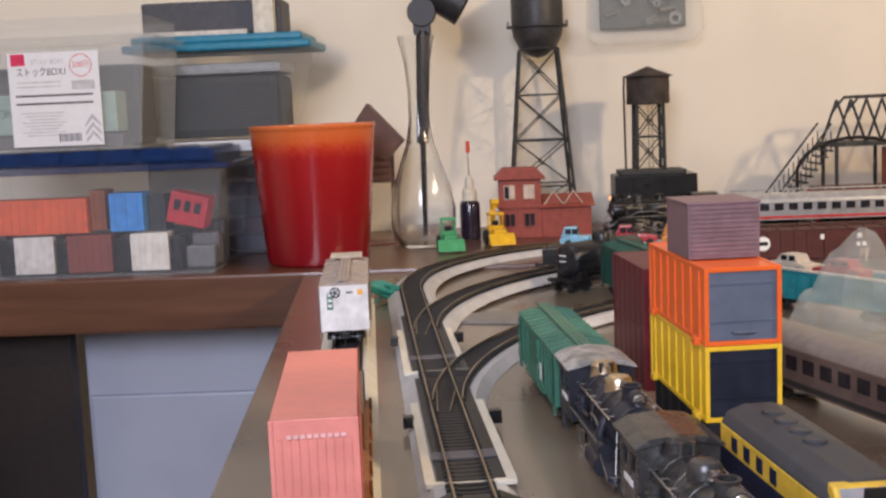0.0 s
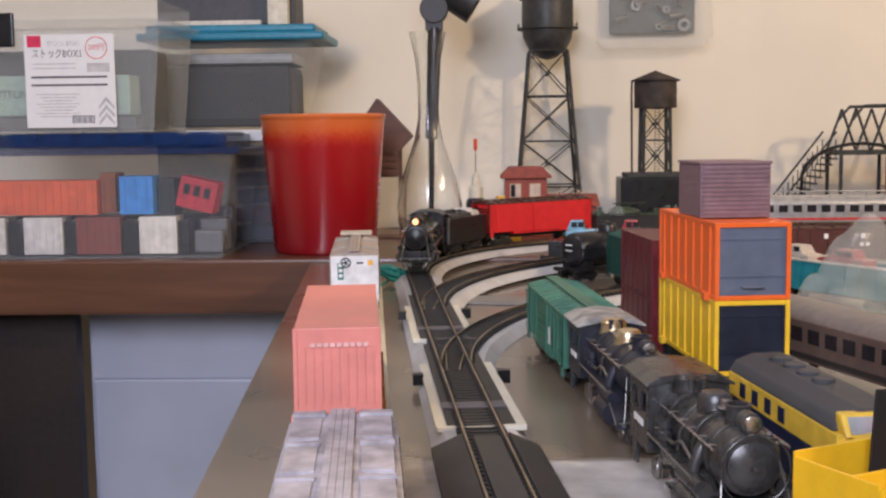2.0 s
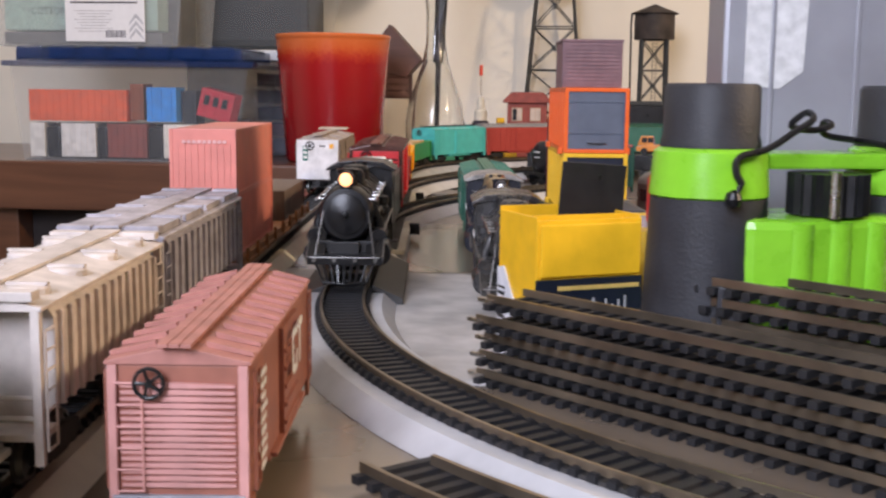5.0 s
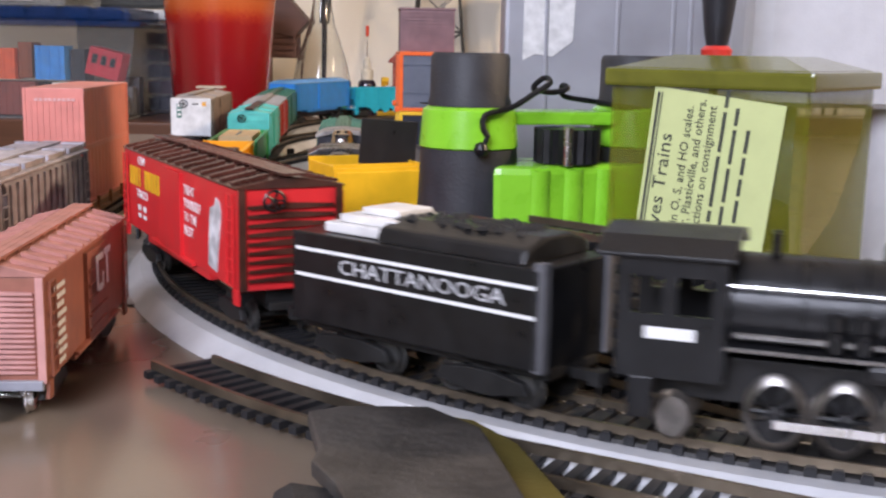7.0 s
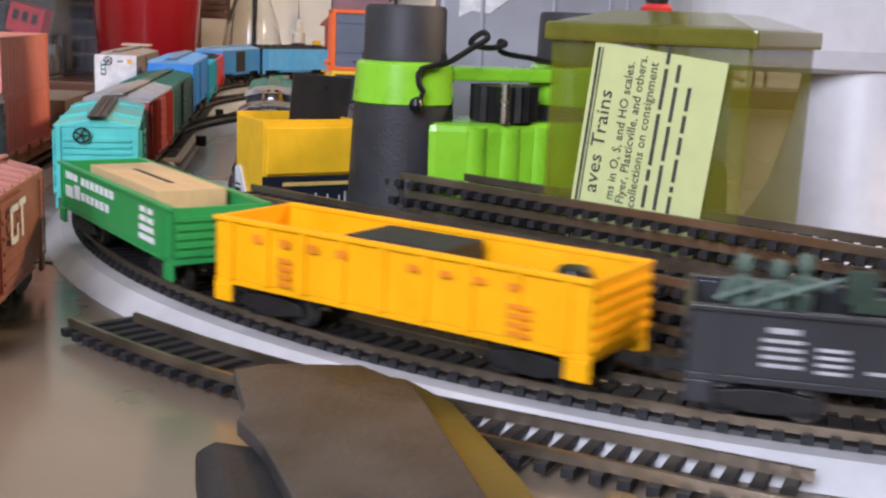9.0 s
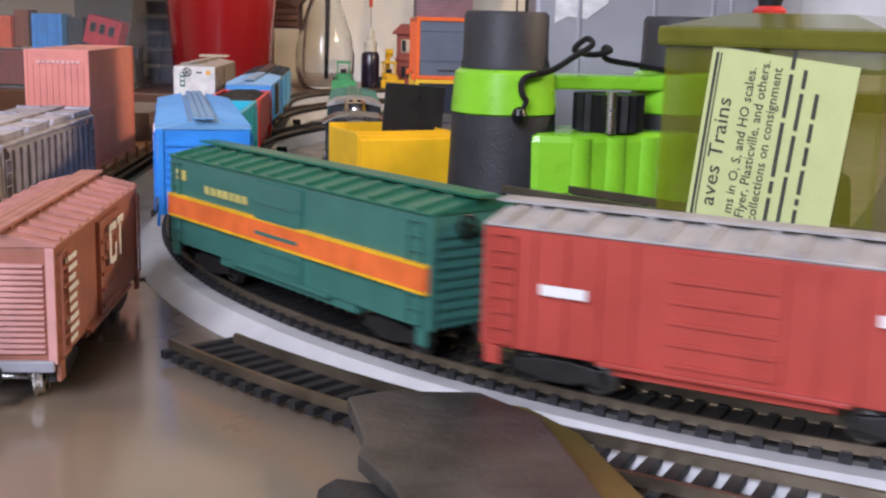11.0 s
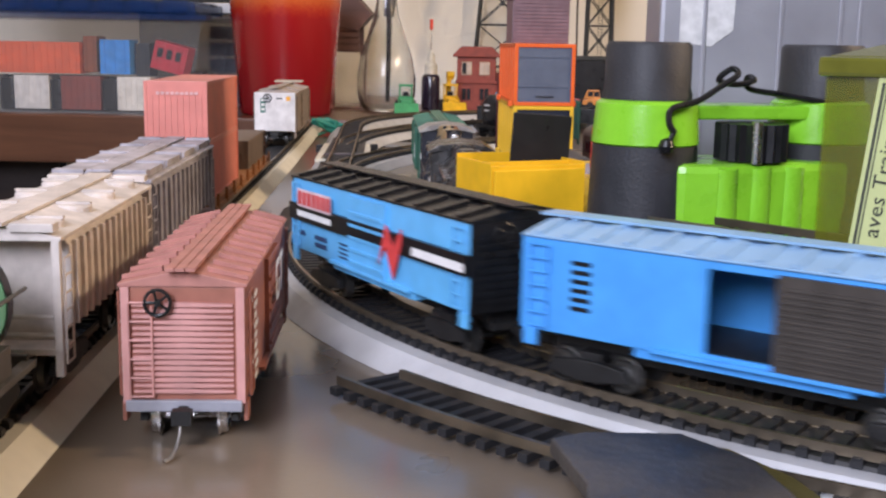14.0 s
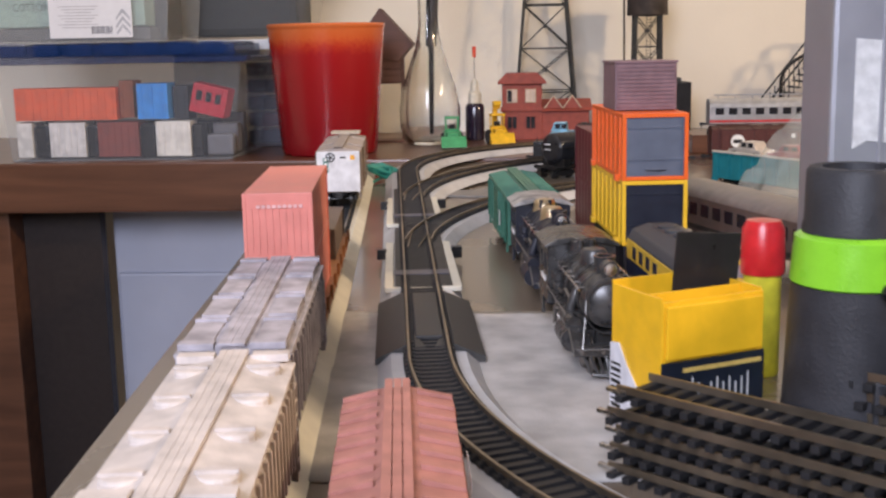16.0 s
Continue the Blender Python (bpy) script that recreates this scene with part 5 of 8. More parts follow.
bars("small_lettering", mat("navy_ink", (0.03, 0.06, 0.16), 0.5), lb, near_side(-0.0174, 0), [(-0.065, 0.019, 0.008, 0.002), (-0.045, 0.019, 0.012, 0.002), (-0.045, 0.016, 0.012, 0.002)] + [(-0.022, 0.020 - i * 0.0018, 0.010, 0.0008) for i in range(4)])
raise_body(lb)
TRAIN.append((lb, 1.826, 0.115, (0.82, 0.92, 0.85)))

# ---- standing cars on the siding ----
WOODY = mat("weathered_roof", (0.36, 0.30, 0.26), 0.6, vary=0.2)
side_s = lambda y: (y + 0.62) / 0.9952
grt = tank_car("green tank car with pale lettering and black end bands", 0.125, mat("tank_green", (0.18, 0.52, 0.39), 0.35, vary=0.12), R=0.0152, dome=mat("dome_green", (0.12, 0.42, 0.33), 0.35), frame=mat("frame_grey", (0.09, 0.085, 0.08), 0.5), zc=0.0285)
bm = bmesh.new()
lathe(bm, [(0.0155, 0.048), (0.0155, 0.0520), (0.0115, 0.0562)], 36, (0, 0, 0.0285), "x")
part("black_band", bm, BLACK, grt, smooth=True)
bars("pale_lettering", mat("mint_letter", (0.55, 0.72, 0.62), 0.5), grt, pose(-0.010, -0.01555, 0.0280, 90, 0, 0), [(i * 0.0065, 0.003, 0.0045, 0.004) for i in range(8)] + [(0.004 + i * 0.006, -0.004, 0.004, 0.0032) for i in range(7)])
put(grt, SIDE, side_s(-0.487))
cream = mat("hopper_cream", (0.62, 0.55, 0.50), 0.55, vary=0.14)
hb_ = covered_hopper("weathered cream covered hopper with round roof hatches", 0.104, cream, mat("hopper_cream_roof", (0.62, 0.55, 0.50), 0.55, vary=0.14), H=0.0415, round_hatch=True)
put(hb_, SIDE, side_s(-0.3675), True)
hb_.location.x += 0.005
gr = mat("hopper_grey", (0.34, 0.32, 0.36), 0.55, vary=0.2)
hg_ = covered_hopper("weathered lilac grey covered hopper with long hatches", 0.134, gr, mat("hopper_grey_roof", (0.42, 0.39, 0.42), 0.6, vary=0.22), H=0.042, round_hatch=False)
put(hg_, SIDE, side_s(-0.2405), True)
hg_.location.x += 0.003
flat = thing("flat_car", "orange brown well car under the stacked containers", "model railcar")
FLATM = mat("flat_orange_brown", (0.34, 0.15, 0.06), 0.5, vary=0.15)
pbox("deck", FLATM, flat, -0.118, 0.118, -0.0165, 0.0165, 0.0095, 0.0125, 0.0005)
for u in (-1, 1):
    for i in range(9):
        x = -0.11 + i * 0.0275
        pbox("side_post", FLATM, flat, x - 0.001, x + 0.001, *sorted((u * 0.0165, u * 0.018)), 0.008, 0.0155, 0.0002)
    pbox("side_sill", FLATM, flat, -0.118, 0.118, *sorted((u * 0.016, u * 0.0175)), 0.0075, 0.0095, 0.0003)
truck_parts(flat, -0.095)
truck_parts(flat, 0.095)
couplers(flat, -0.118, 0.118)
put(flat, SIDE, side_s(-0.035))
PINK = mat("salmon_container", (0.74, 0.25, 0.20), 0.42, vary=0.06)
pk = SIDE.at(side_s(-0.108))
heading = SIDE.way(0.5)
c1 = container("shipping_container", "salmon pink container at the bottom of a stack", 0.108, 0.0285, 0.0282, PINK, group="containers on the flat car")
c1.matrix_basis = pose(pk.x, pk.y, 0.0230, 0, 0, heading)
c2 = container("shipping_container", "salmon pink container stacked on another one", 0.108, 0.0285, 0.0290, PINK, group="containers on the flat car")
c2.matrix_basis = pose(pk.x + 0.0005, pk.y, 0.0513, 0, 0, heading + 0.6)
bars("white_lettering", mat("faded_pink_letter", (0.80, 0.46, 0.42), 0.5), c2, pose(-0.0546, 0, 0, 90, 0, -90), [(-0.008 + i * 0.0022, 0.0235, 0.0016, 0.0014) for i in range(9)])
bl = SIDE.at(side_s(0.035))
c3 = container("low_container", "dull brown low container behind the salmon stack", 0.09, 0.0285, 0.017, mat("dull_brown_paint", (0.16, 0.12, 0.10), 0.6), group="containers on the flat car")
c3.matrix_basis = pose(bl.x, bl.y, 0.0230, 0, 0, heading)

rtl = boxcar("white ended weathered boxcar with a beige roof", 0.15, mat("weathered_tan", (0.27, 0.22, 0.19), 0.6, vary=0.15), mat("beige_roof", (0.40, 0.34, 0.30), 0.6, vary=0.12), mat("white_end", (0.74, 0.74, 0.76), 0.5), roof_ribs=2, W=0.034, H=0.044)
pbox("end_face", mat("white_end", (0.74, 0.74, 0.76), 0.5), rtl, -0.0775, -0.0762, -0.0172, 0.0172, 0.0125, 0.0450, 0.0004)
bars("green_plate", mat("sign_green", (0.03, 0.16, 0.13), 0.5), rtl, pose(-0.0776, 0, 0, 90, 0, -90), [(-0.010, 0.034, 0.0042, 0.012)])
bars("pale_lettering", WHITE, rtl, pose(-0.0778, 0, 0, 90, 0, -90), [(-0.010, 0.0385 - i * 0.0038, 0.0028, 0.0022) for i in range(3)])
bars("orange_square", mat("sign_orange", (0.85, 0.42, 0.05), 0.5), rtl, pose(-0.0776, 0, 0, 90, 0, -90), [(0.0115, 0.040, 0.0036, 0.0036)])
bars("dark_bar", BLACK, rtl, pose(-0.0776, 0, 0, 90, 0, -90), [(0.004, 0.040, 0.005, 0.0012)])
for x, w in ((0.062, 0.012), (0.048, 0.010)):
    pbox("roof_pad", mat("pad_beige", (0.52, 0.46, 0.38), 0.7), rtl, x - w / 2, x + w / 2, -0.013, 0.013, 0.0494, 0.0512, 0.0005)
put(rtl, SIDE, side_s(0.355))

# one oxide paint in three tones: end and roof lit paler, side shaded darker
gt = boxcar("rusty pink brown boxcar with white lettering on the bare board", 0.126, mat("oxide_side_shaded", (0.33, 0.125, 0.085), 0.55, vary=0.12), mat("oxide_roof_lit", (0.42, 0.185, 0.150), 0.6, vary=0.12), mat("oxide_end_lit", (0.58, 0.29, 0.26), 0.6, vary=0.08), W=0.0325, H=0.0425, roof_ribs=11, door_x=0.006, wheel_m=STEEL, end_ribs=16)
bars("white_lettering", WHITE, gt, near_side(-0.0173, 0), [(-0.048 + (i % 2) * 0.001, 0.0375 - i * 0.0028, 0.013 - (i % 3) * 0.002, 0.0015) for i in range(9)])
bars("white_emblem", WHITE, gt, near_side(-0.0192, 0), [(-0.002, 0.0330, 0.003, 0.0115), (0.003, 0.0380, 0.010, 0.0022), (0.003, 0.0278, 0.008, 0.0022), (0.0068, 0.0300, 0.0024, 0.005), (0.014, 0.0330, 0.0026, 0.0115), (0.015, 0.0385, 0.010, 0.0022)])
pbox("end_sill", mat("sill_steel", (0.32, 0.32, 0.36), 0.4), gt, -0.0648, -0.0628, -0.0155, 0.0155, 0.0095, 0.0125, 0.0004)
ladder(gt, -0.0645, 0.0112, 0.0135, 0.0385, mat("oxide_end_lit", (0.58, 0.29, 0.26), 0.6, vary=0.08), 0.0062, "y")
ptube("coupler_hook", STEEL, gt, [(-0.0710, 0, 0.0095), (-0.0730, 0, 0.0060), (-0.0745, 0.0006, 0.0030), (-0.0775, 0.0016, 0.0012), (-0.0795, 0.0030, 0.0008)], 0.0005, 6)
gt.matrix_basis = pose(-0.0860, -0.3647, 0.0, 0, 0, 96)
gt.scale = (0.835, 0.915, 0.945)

# ---- yard cars beside the running track ----
yd = lambda y: (y + 0.23) / 0.9932
GBOX = mat("yard_green", (0.045, 0.155, 0.105), 0.5, vary=0.12)
gb = boxcar("green boxcar standing on the bare board", 0.13, GBOX, mat("yard_green_roof", (0.075, 0.20, 0.14), 0.5, vary=0.12), W=0.034, H=0.0415, ribs=12)
bars("white_emblem", WHITE, gb, pose(0, 0.0188, 0, 90, 0, 180), [(0.03, 0.024, 0.007, 0.010)])
YARD = Line(lerp2((-0.010, -0.23), (-0.084, 0.42), 30))
put(gb, YARD, yd(0.165), False, 0.0)
NAVY = mat("engine_navy", (0.020, 0.022, 0.032), 0.4, vary=0.2)
e2 = steam_engine("dark blue toy steam engine with a brass dome", 0.125, NAVY, dome=mat("brass", (0.62, 0.50, 0.32), 0.3, metal=0.9), lit=False, cab_roof=mat("roof_patch", (0.42, 0.40, 0.37), 0.6, vary=0.3))
put(e2, YARD, yd(0.028), True, 0.0)
e3 = steam_engine("grey metal toy steam engine facing along the board", 0.12, mat("engine_grey", (0.075, 0.073, 0.072), 0.27, metal=0.45, vary=0.25), lit=False)
put(e3, YARD, yd(-0.108), True, 0.0)


# ---- things at the back, on the desk ----
def zramp(name, stops, rough=0.35):
    """Glaze whose colour runs with height: stops of (height, colour)."""
    m = bpy.data.materials.new(name)
    m.use_nodes = True
    nt = m.node_tree
    b = nt.nodes["Principled BSDF"]
    b.inputs["Roughness"].default_value, b.inputs["Coat Weight"].default_value = rough, 0.3
    co = nt.nodes.new("ShaderNodeTexCoord")
    sp = nt.nodes.new("ShaderNodeSeparateXYZ")
    nz = nt.nodes.new("ShaderNodeTexNoise")
    nz.inputs["Scale"].default_value = 30
    ad = nt.nodes.new("ShaderNodeMath")
    ad.operation = "MULTIPLY_ADD"
    ad.inputs[1].default_value = 0.012
    rp = nt.nodes.new("ShaderNodeValToRGB")
    mr = nt.nodes.new("ShaderNodeMapRange")
    mr.inputs["From Min"].default_value, mr.inputs["From Max"].default_value = stops[0][0], stops[-1][0]
    nt.links.new(co.outputs["Object"], sp.inputs["Vector"])
    nt.links.new(nz.outputs["Fac"], ad.inputs[0])
    nt.links.new(sp.outputs["Z"], ad.inputs[2])
    nt.links.new(ad.outputs[0], mr.inputs["Value"])
    nt.links.new(mr.outputs["Result"], rp.inputs["Fac"])
    span = stops[-1][0] - stops[0][0]
    e = rp.color_ramp.elements
    e[0].position, e[0].color = 0, (*stops[0][1], 1)
    e[1].position, e[1].color = 1, (*stops[-1][1], 1)
    for h, c in stops[1:-1]:
        k = e.new((h - stops[0][0]) / span)
        k.color = (*c, 1)
    nt.links.new(rp.outputs["Color"], b.inputs["Base Color"])
    return m


GLAZE = zramp("red_orange_glaze", [(0.0, (0.20, 0.003, 0.009)), (0.131, (0.36, 0.006, 0.009)), (0.141, (0.50, 0.035, 0.014)), (0.151, (0.62, 0.11, 0.025)), (0.178, (0.68, 0.19, 0.05))], 0.25)
prof = [(0.0005, 0.0), (0.058, 0.0), (0.0605, 0.003)]
for i in range(40):
    k = i / 39
    prof.append((0.0605 + 0.0125 * k + (0.0011 if i % 2 else 0), 0.005 + 0.153 * k))
prof += [(0.0705, 0.157), (0.058, 0.006), (0.0005, 0.005)]
cup = thing("flower_pot", "red plastic flower pot fading to an orange rim on the desk", "flower pot", at=pose(-0.300, 0.826, DESK_TOP))
bm = bmesh.new()
lathe(bm, prof, 56)
part("wall", bm, GLAZE, cup, smooth=True)
bm = bmesh.new()
lathe(bm, [(0.0731, 0.1575), (0.0744, 0.1585), (0.0748, 0.1615), (0.0736, 0.1632), (0.0712, 0.1628), (0.0706, 0.1578)], 56)
part("rim", bm, GLAZE, cup, smooth=True)

# clear glass vase with a black lamp arm standing in it
GLASS = mat("vase_glass", (0.98, 0.99, 0.98), 0.03, vary=0.0, bump=0, trans=1.0, ior=1.45)
outer = [(0.031, 0.0), (0.036, 0.006), (0.041, 0.025), (0.0415, 0.048), (0.037, 0.075), (0.027, 0.105), (0.018, 0.132), (0.0135, 0.160), (0.0135, 0.200), (0.0165, 0.235), (0.022, 0.262), (0.0235, 0.268)]
inner = [(max(0.0005, r - 0.0022), z + (0.005 if z < 0.01 else 0)) for r, z in outer]
bm = bmesh.new()
lathe(bm, [(0.0005, 0.0)] + outer + inner[::-1] + [(0.0005, 0.006)], 40)
for v in bm.verts:
    a = math.atan2(v.co.y, v.co.x)
    k = 1 + 0.018 * math.cos(8 * a)
    v.co.x, v.co.y = v.co.x * k, v.co.y * k
vase = part("glass_vase", bm, GLASS, smooth=True)
vase.matrix_basis = pose(-0.180, 0.947, DESK_TOP)
vase.visible_shadow = False
tagged(vase, "clear fluted glass vase with a narrow neck", "vase")

lamp = thing("desk_lamp", "black metal desk lamp switched off, standing in a vase", "lamp", at=pose(-0.178, 0.947, DESK_TOP + 0.012))
bm = bmesh.new()
tube(bm, (0.0, 0, 0.0), (0.0015, 0, 0.12), 0.003, 0.004, n=12)
tube(bm, (0.0015, 0, 0.12), (0.008, 0, 0.262), 0.0075, 0.0095, n=14)
part("arm", bm, BLACKSH, lamp, smooth=True)
bm = bmesh.new()
tube(bm, (0.007, -0.012, 0.285), (0.007, 0.012, 0.285), 0.018, n=26)
box(bm, -0.004, 0.018, -0.008, 0.008, 0.258, 0.285)
part("joint", bm, mat("lamp_black", (0.03, 0.03, 0.032), 0.45), lamp, bevel=0.001)
bm = bmesh.new()
tube(bm, (0.007, 0, 0.290), (0.032, 0, 0.322), 0.006, n=12)
part("neck", bm, BLACK, lamp, smooth=True)
bm = bmesh.new()
lathe(bm, [(0.010, 0.052), (0.020, 0.047), (0.0235, 0.036), (0.0245, 0.0), (0.0275, -0.048), (0.0258, -0.048), (0.0225, 0.0), (0.018, 0.042), (0.008, 0.046)], 28, close=False)
sh = part("shade", bm, mat("lamp_black", (0.03, 0.03, 0.032), 0.45), lamp, smooth=True)
sh.matrix_basis = pose(0.020, 0.010, 0.316, 0, -60, 0)

# brown slatted house on a post
BROWN = wood("dark_brown_wood", (0.06, 0.028, 0.020), (0.12, 0.055, 0.04), 0.6, (2, 20, 20), 0)
hs = thing("toy_house_on_post", "dark brown wooden toy house on a thin post", "toy house", at=pose(-0.245, 0.99, DESK_TOP))
bm = bmesh.new()
prism(bm, [(-0.030, 0.150), (-0.004, 0.186), (0.042, 0.136), (0.020, 0.112), (-0.02, 0.120)], -0.02, 0.02, "y")
part("roof", bm, BROWN, hs, bevel=0.001)
pbox("body", BROWN, hs, -0.022, 0.022, -0.016, 0.016, 0.082, 0.128, 0.001)
for k in range(4):
    pbox("slat", BROWN, hs, -0.024, 0.024, -0.0185, -0.0165, 0.085 + k * 0.009, 0.091 + k * 0.009, 0.0005)
pbox("post", BROWN, hs, 0.022, 0.027, -0.003, 0.003, 0, 0.150, 0.0005)
pbox("post", BROWN, hs, -0.020, -0.015, -0.003, 0.003, 0, 0.085, 0.0005)
pbox("foot", BROWN, hs, -0.028, 0.030, -0.02, 0.02, 0, 0.003, 0.0005)

# small needle bottle
bt = thing("oil_bottle", "small dark oil bottle with a needle and red cap", "bottle", at=pose(-0.120, 1.0, DESK_TOP))
bm = bmesh.new()
lathe(bm, [(0.0005, 0), (0.0125, 0), (0.0135, 0.002), (0.0135, 0.046), (0.012, 0.050), (0.0095, 0.052), (0.0005, 0.052)], 24)
part("glass", bm, mat("bottle_dark", (0.02, 0.015, 0.03), 0.15, clear=0.5), bt, smooth=True)
bm = bmesh.new()
lathe(bm, [(0.0095, 0.0521), (0.0095, 0.066), (0.006, 0.069), (0.0055, 0.080), (0.002, 0.086), (0.0005, 0.086)], 20)
part("collar", bm, mat("collar_cream", (0.62, 0.58, 0.48), 0.5), bt, smooth=True)
ptube("needle", STEEL, bt, [(0, 0, 0.085), (0, 0, 0.120)], 0.0007)
ptube("cap", mat("cap_red", (0.7, 0.07, 0.03), 0.4), bt, [(0, 0, 0.116), (0, 0, 0.131)], 0.0026, 12)


def toy_tractor(label, paintm, loc, rz, digger=False):
    t = thing("toy_tractor" if not digger else "toy_digger", label, "toy vehicle", at=pose(*loc, 0, 0, rz))
    bm = bmesh.new()
    box(bm, -0.010, 0.016, -0.0075, 0.0075, 0.009, 0.020)
    box(bm, -0.014, -0.002, -0.009, 0.009, 0.013, 0.024)
    part("body", bm, paintm, t, bevel=0.0012)
    bm = bmesh.new()
    for x in (-0.012, 0.001):
        for y in (-0.008, 0.008):
            tube(bm, (x, y, 0.022), (x, y, 0.038), 0.0009, n=6)
    box(bm, -0.014, 0.003, -0.0095, 0.0095, 0.0375, 0.0405)
    part("cab_frame", bm, paintm, t, bevel=0.0004)
    pbox("seat", BLACK, t, -0.010, -0.004, -0.004, 0.004, 0.023, 0.030, 0.001)
    bm = bmesh.new()
    prism(bm, [(0.020, 0.002), (0.032, 0.002), (0.030, 0.006), (0.023, 0.016), (0.020, 0.016)], -0.0165, 0.0165, "y")
    part("bucket", bm, paintm, t, bevel=0.0008)
    for y in (-0.010, 0.010):
        bm = bmesh.new()
        tube(bm, (-0.004, y, 0.022), (0.021, y, 0.012), 0.0012, n=6)
        part("lift_arm", bm, paintm, t)
    for x, r in ((-0.009, 0.0095), (0.012, 0.0062)):
        for u in (-1, 1):
            bm = bmesh.new()
            lathe(bm, [(0.0008, u * 0.0088), (r - 0.001, u * 0.0088), (r, u * 0.0098), (r, u * 0.0132), (r - 0.001, u * 0.0142), (r * 0.5, u * 0.0135), (0.0008, u * 0.0138)], 18, (x, 0, r), "y")
            part("wheel", bm, RUBBER, t, smooth=True)
    if digger:
        bm = bmesh.new()
        box(bm, -0.020, -0.014, -0.003, 0.003, 0.012, 0.046)
        box(bm, -0.020, -0.006, -0.002, 0.002, 0.046, 0.052)
        prism(bm, [(-0.010, 0.046), (-0.002, 0.052), (-0.002, 0.058), (-0.012, 0.057)], -0.005, 0.005, "y")
        part("digger_arm", bm, paintm, t, bevel=0.0006)
    return t


toy_tractor("green toy tractor with a front bucket", mat("tractor_green", (0.07, 0.36, 0.15), 0.4), (-0.146, 0.885, DESK_TOP), -82)
toy_tractor("yellow toy digger with a raised rear arm", mat("digger_yellow", (0.78, 0.46, 0.02), 0.4), (-0.086, 0.930, DESK_TOP), -75, True)

# red station with a tower and two gables
STN = mat("station_red", (0.30, 0.065, 0.045), 0.55, vary=0.12)
DARKWIN = mat("window_dark", (0.02, 0.02, 0.025), 0.2)
FRAMEW = mat("window_frame_tan", (0.55, 0.42, 0.30), 0.5)
st = thing("toy_station", "dull red plastic toy station with a square tower", "toy building", at=pose(-0.051, 1.0, DESK_TOP))
pbox("tower", STN, st, -0.030, 0.026, -0.012, 0.03, 0, 0.078, 0.0008)
bm = bmesh.new()
prism(bm, [(-0.036, 0.078), (-0.036, 0.081), (-0.024, 0.093), (0.020, 0.093), (0.032, 0.081), (0.032, 0.078)], -0.018, 0.034, "y")
part("roof", bm, STN, st, bevel=0.0008)
pbox("cornice", STN, st, -0.032, 0.028, -0.0145, 0.03, 0.040, 0.044, 0.0005)
pbox("hall", STN, st, 0.026, 0.092, -0.010, 0.03, 0, 0.040, 0.0008)
bm = bmesh.new()
prism(bm, [(-0.016, 0.040), (-0.012, 0.044), (0.03, 0.055), (0.034, 0.040)], 0.024, 0.096)
part("hall_roof", bm, STN, st, bevel=0.0005)
for x in (0.042, 0.068):
    bm = bmesh.new()
    prism(bm, [(x - 0.012, 0.044), (x, 0.060), (x + 0.012, 0.044)], -0.0145, -0.004, "y")
    part("gable", bm, STN, st)
    for d in (-1, 1):
        bm = bmesh.new()
        prism(bm, [(x + d * 0.0135, 0.044), (x, 0.0625), (x, 0.060), (x + d * 0.0115, 0.044)], -0.016, -0.0145, "y")
        part("gable_trim", bm, FRAMEW, st)
for x in (-0.016, 0.010):
    for z in (0.055, 0.018):
        fr = pbox("window", FRAMEW if z > 0.03 else STN, st, x - 0.0075, x + 0.0075, -0.0132, -0.0122, z - 0.003, z + 0.016, 0.0002)
        pbox("pane", DARKWIN if (x < 0 or z < 0.03) else mat("blind", (0.6, 0.5, 0.42), 0.6), fr, x - 0.0062, x - 0.0006, -0.0140, -0.0133, z - 0.0015, z + 0.0145, 0)
        pbox("pane", DARKWIN if z < 0.03 else mat("blind", (0.6, 0.5, 0.42), 0.6), fr, x + 0.0006, x + 0.0062, -0.0140, -0.0133, z - 0.0015, z + 0.0145, 0)


def truss_legs(t, material, z0, z1, h0, h1, bays, r=0.0022, brace=0.0009):
    """Four tapering legs with cross braces."""
    corner = lambda k, z: Vector(((1, 1, -1, -1)[k % 4] * (h0 + (h1 - h0) * (z - z0) / (z1 - z0)), (1, -1, -1, 1)[k % 4] * (h0 + (h1 - h0) * (z - z0) / (z1 - z0)), z))
    for k in range(4):
        bm = bmesh.new()
        tube(bm, corner(k, z0), corner(k, z1), r, n=8)
        part("leg", bm, material, t, smooth=True)
    for b in range(bays):
        za, zb = z0 + (z1 - z0) * b / bays, z0 + (z1 - z0) * (b + 1) / bays
        for k in range(4):
            bm = bmesh.new()
            tube(bm, corner(k, za), corner(k + 1, zb), brace, n=5)
            tube(bm, corner(k + 1, za), corner(k, zb), brace, n=5)
            c = (corner(k, za) + corner(k + 1, zb) + corner(k + 1, za) + corner(k, zb)) / 4
            box(bm, c.x - 0.002, c.x + 0.002, c.y - 0.002, c.y + 0.002, c.z - 0.002, c.z + 0.002)
            part("cross_brace", bm, material, t)
            bm = bmesh.new()
            tube(bm, corner(k, zb), corner(k + 1, zb), brace * 1.3, n=6)
            part("strut", bm, material, t)


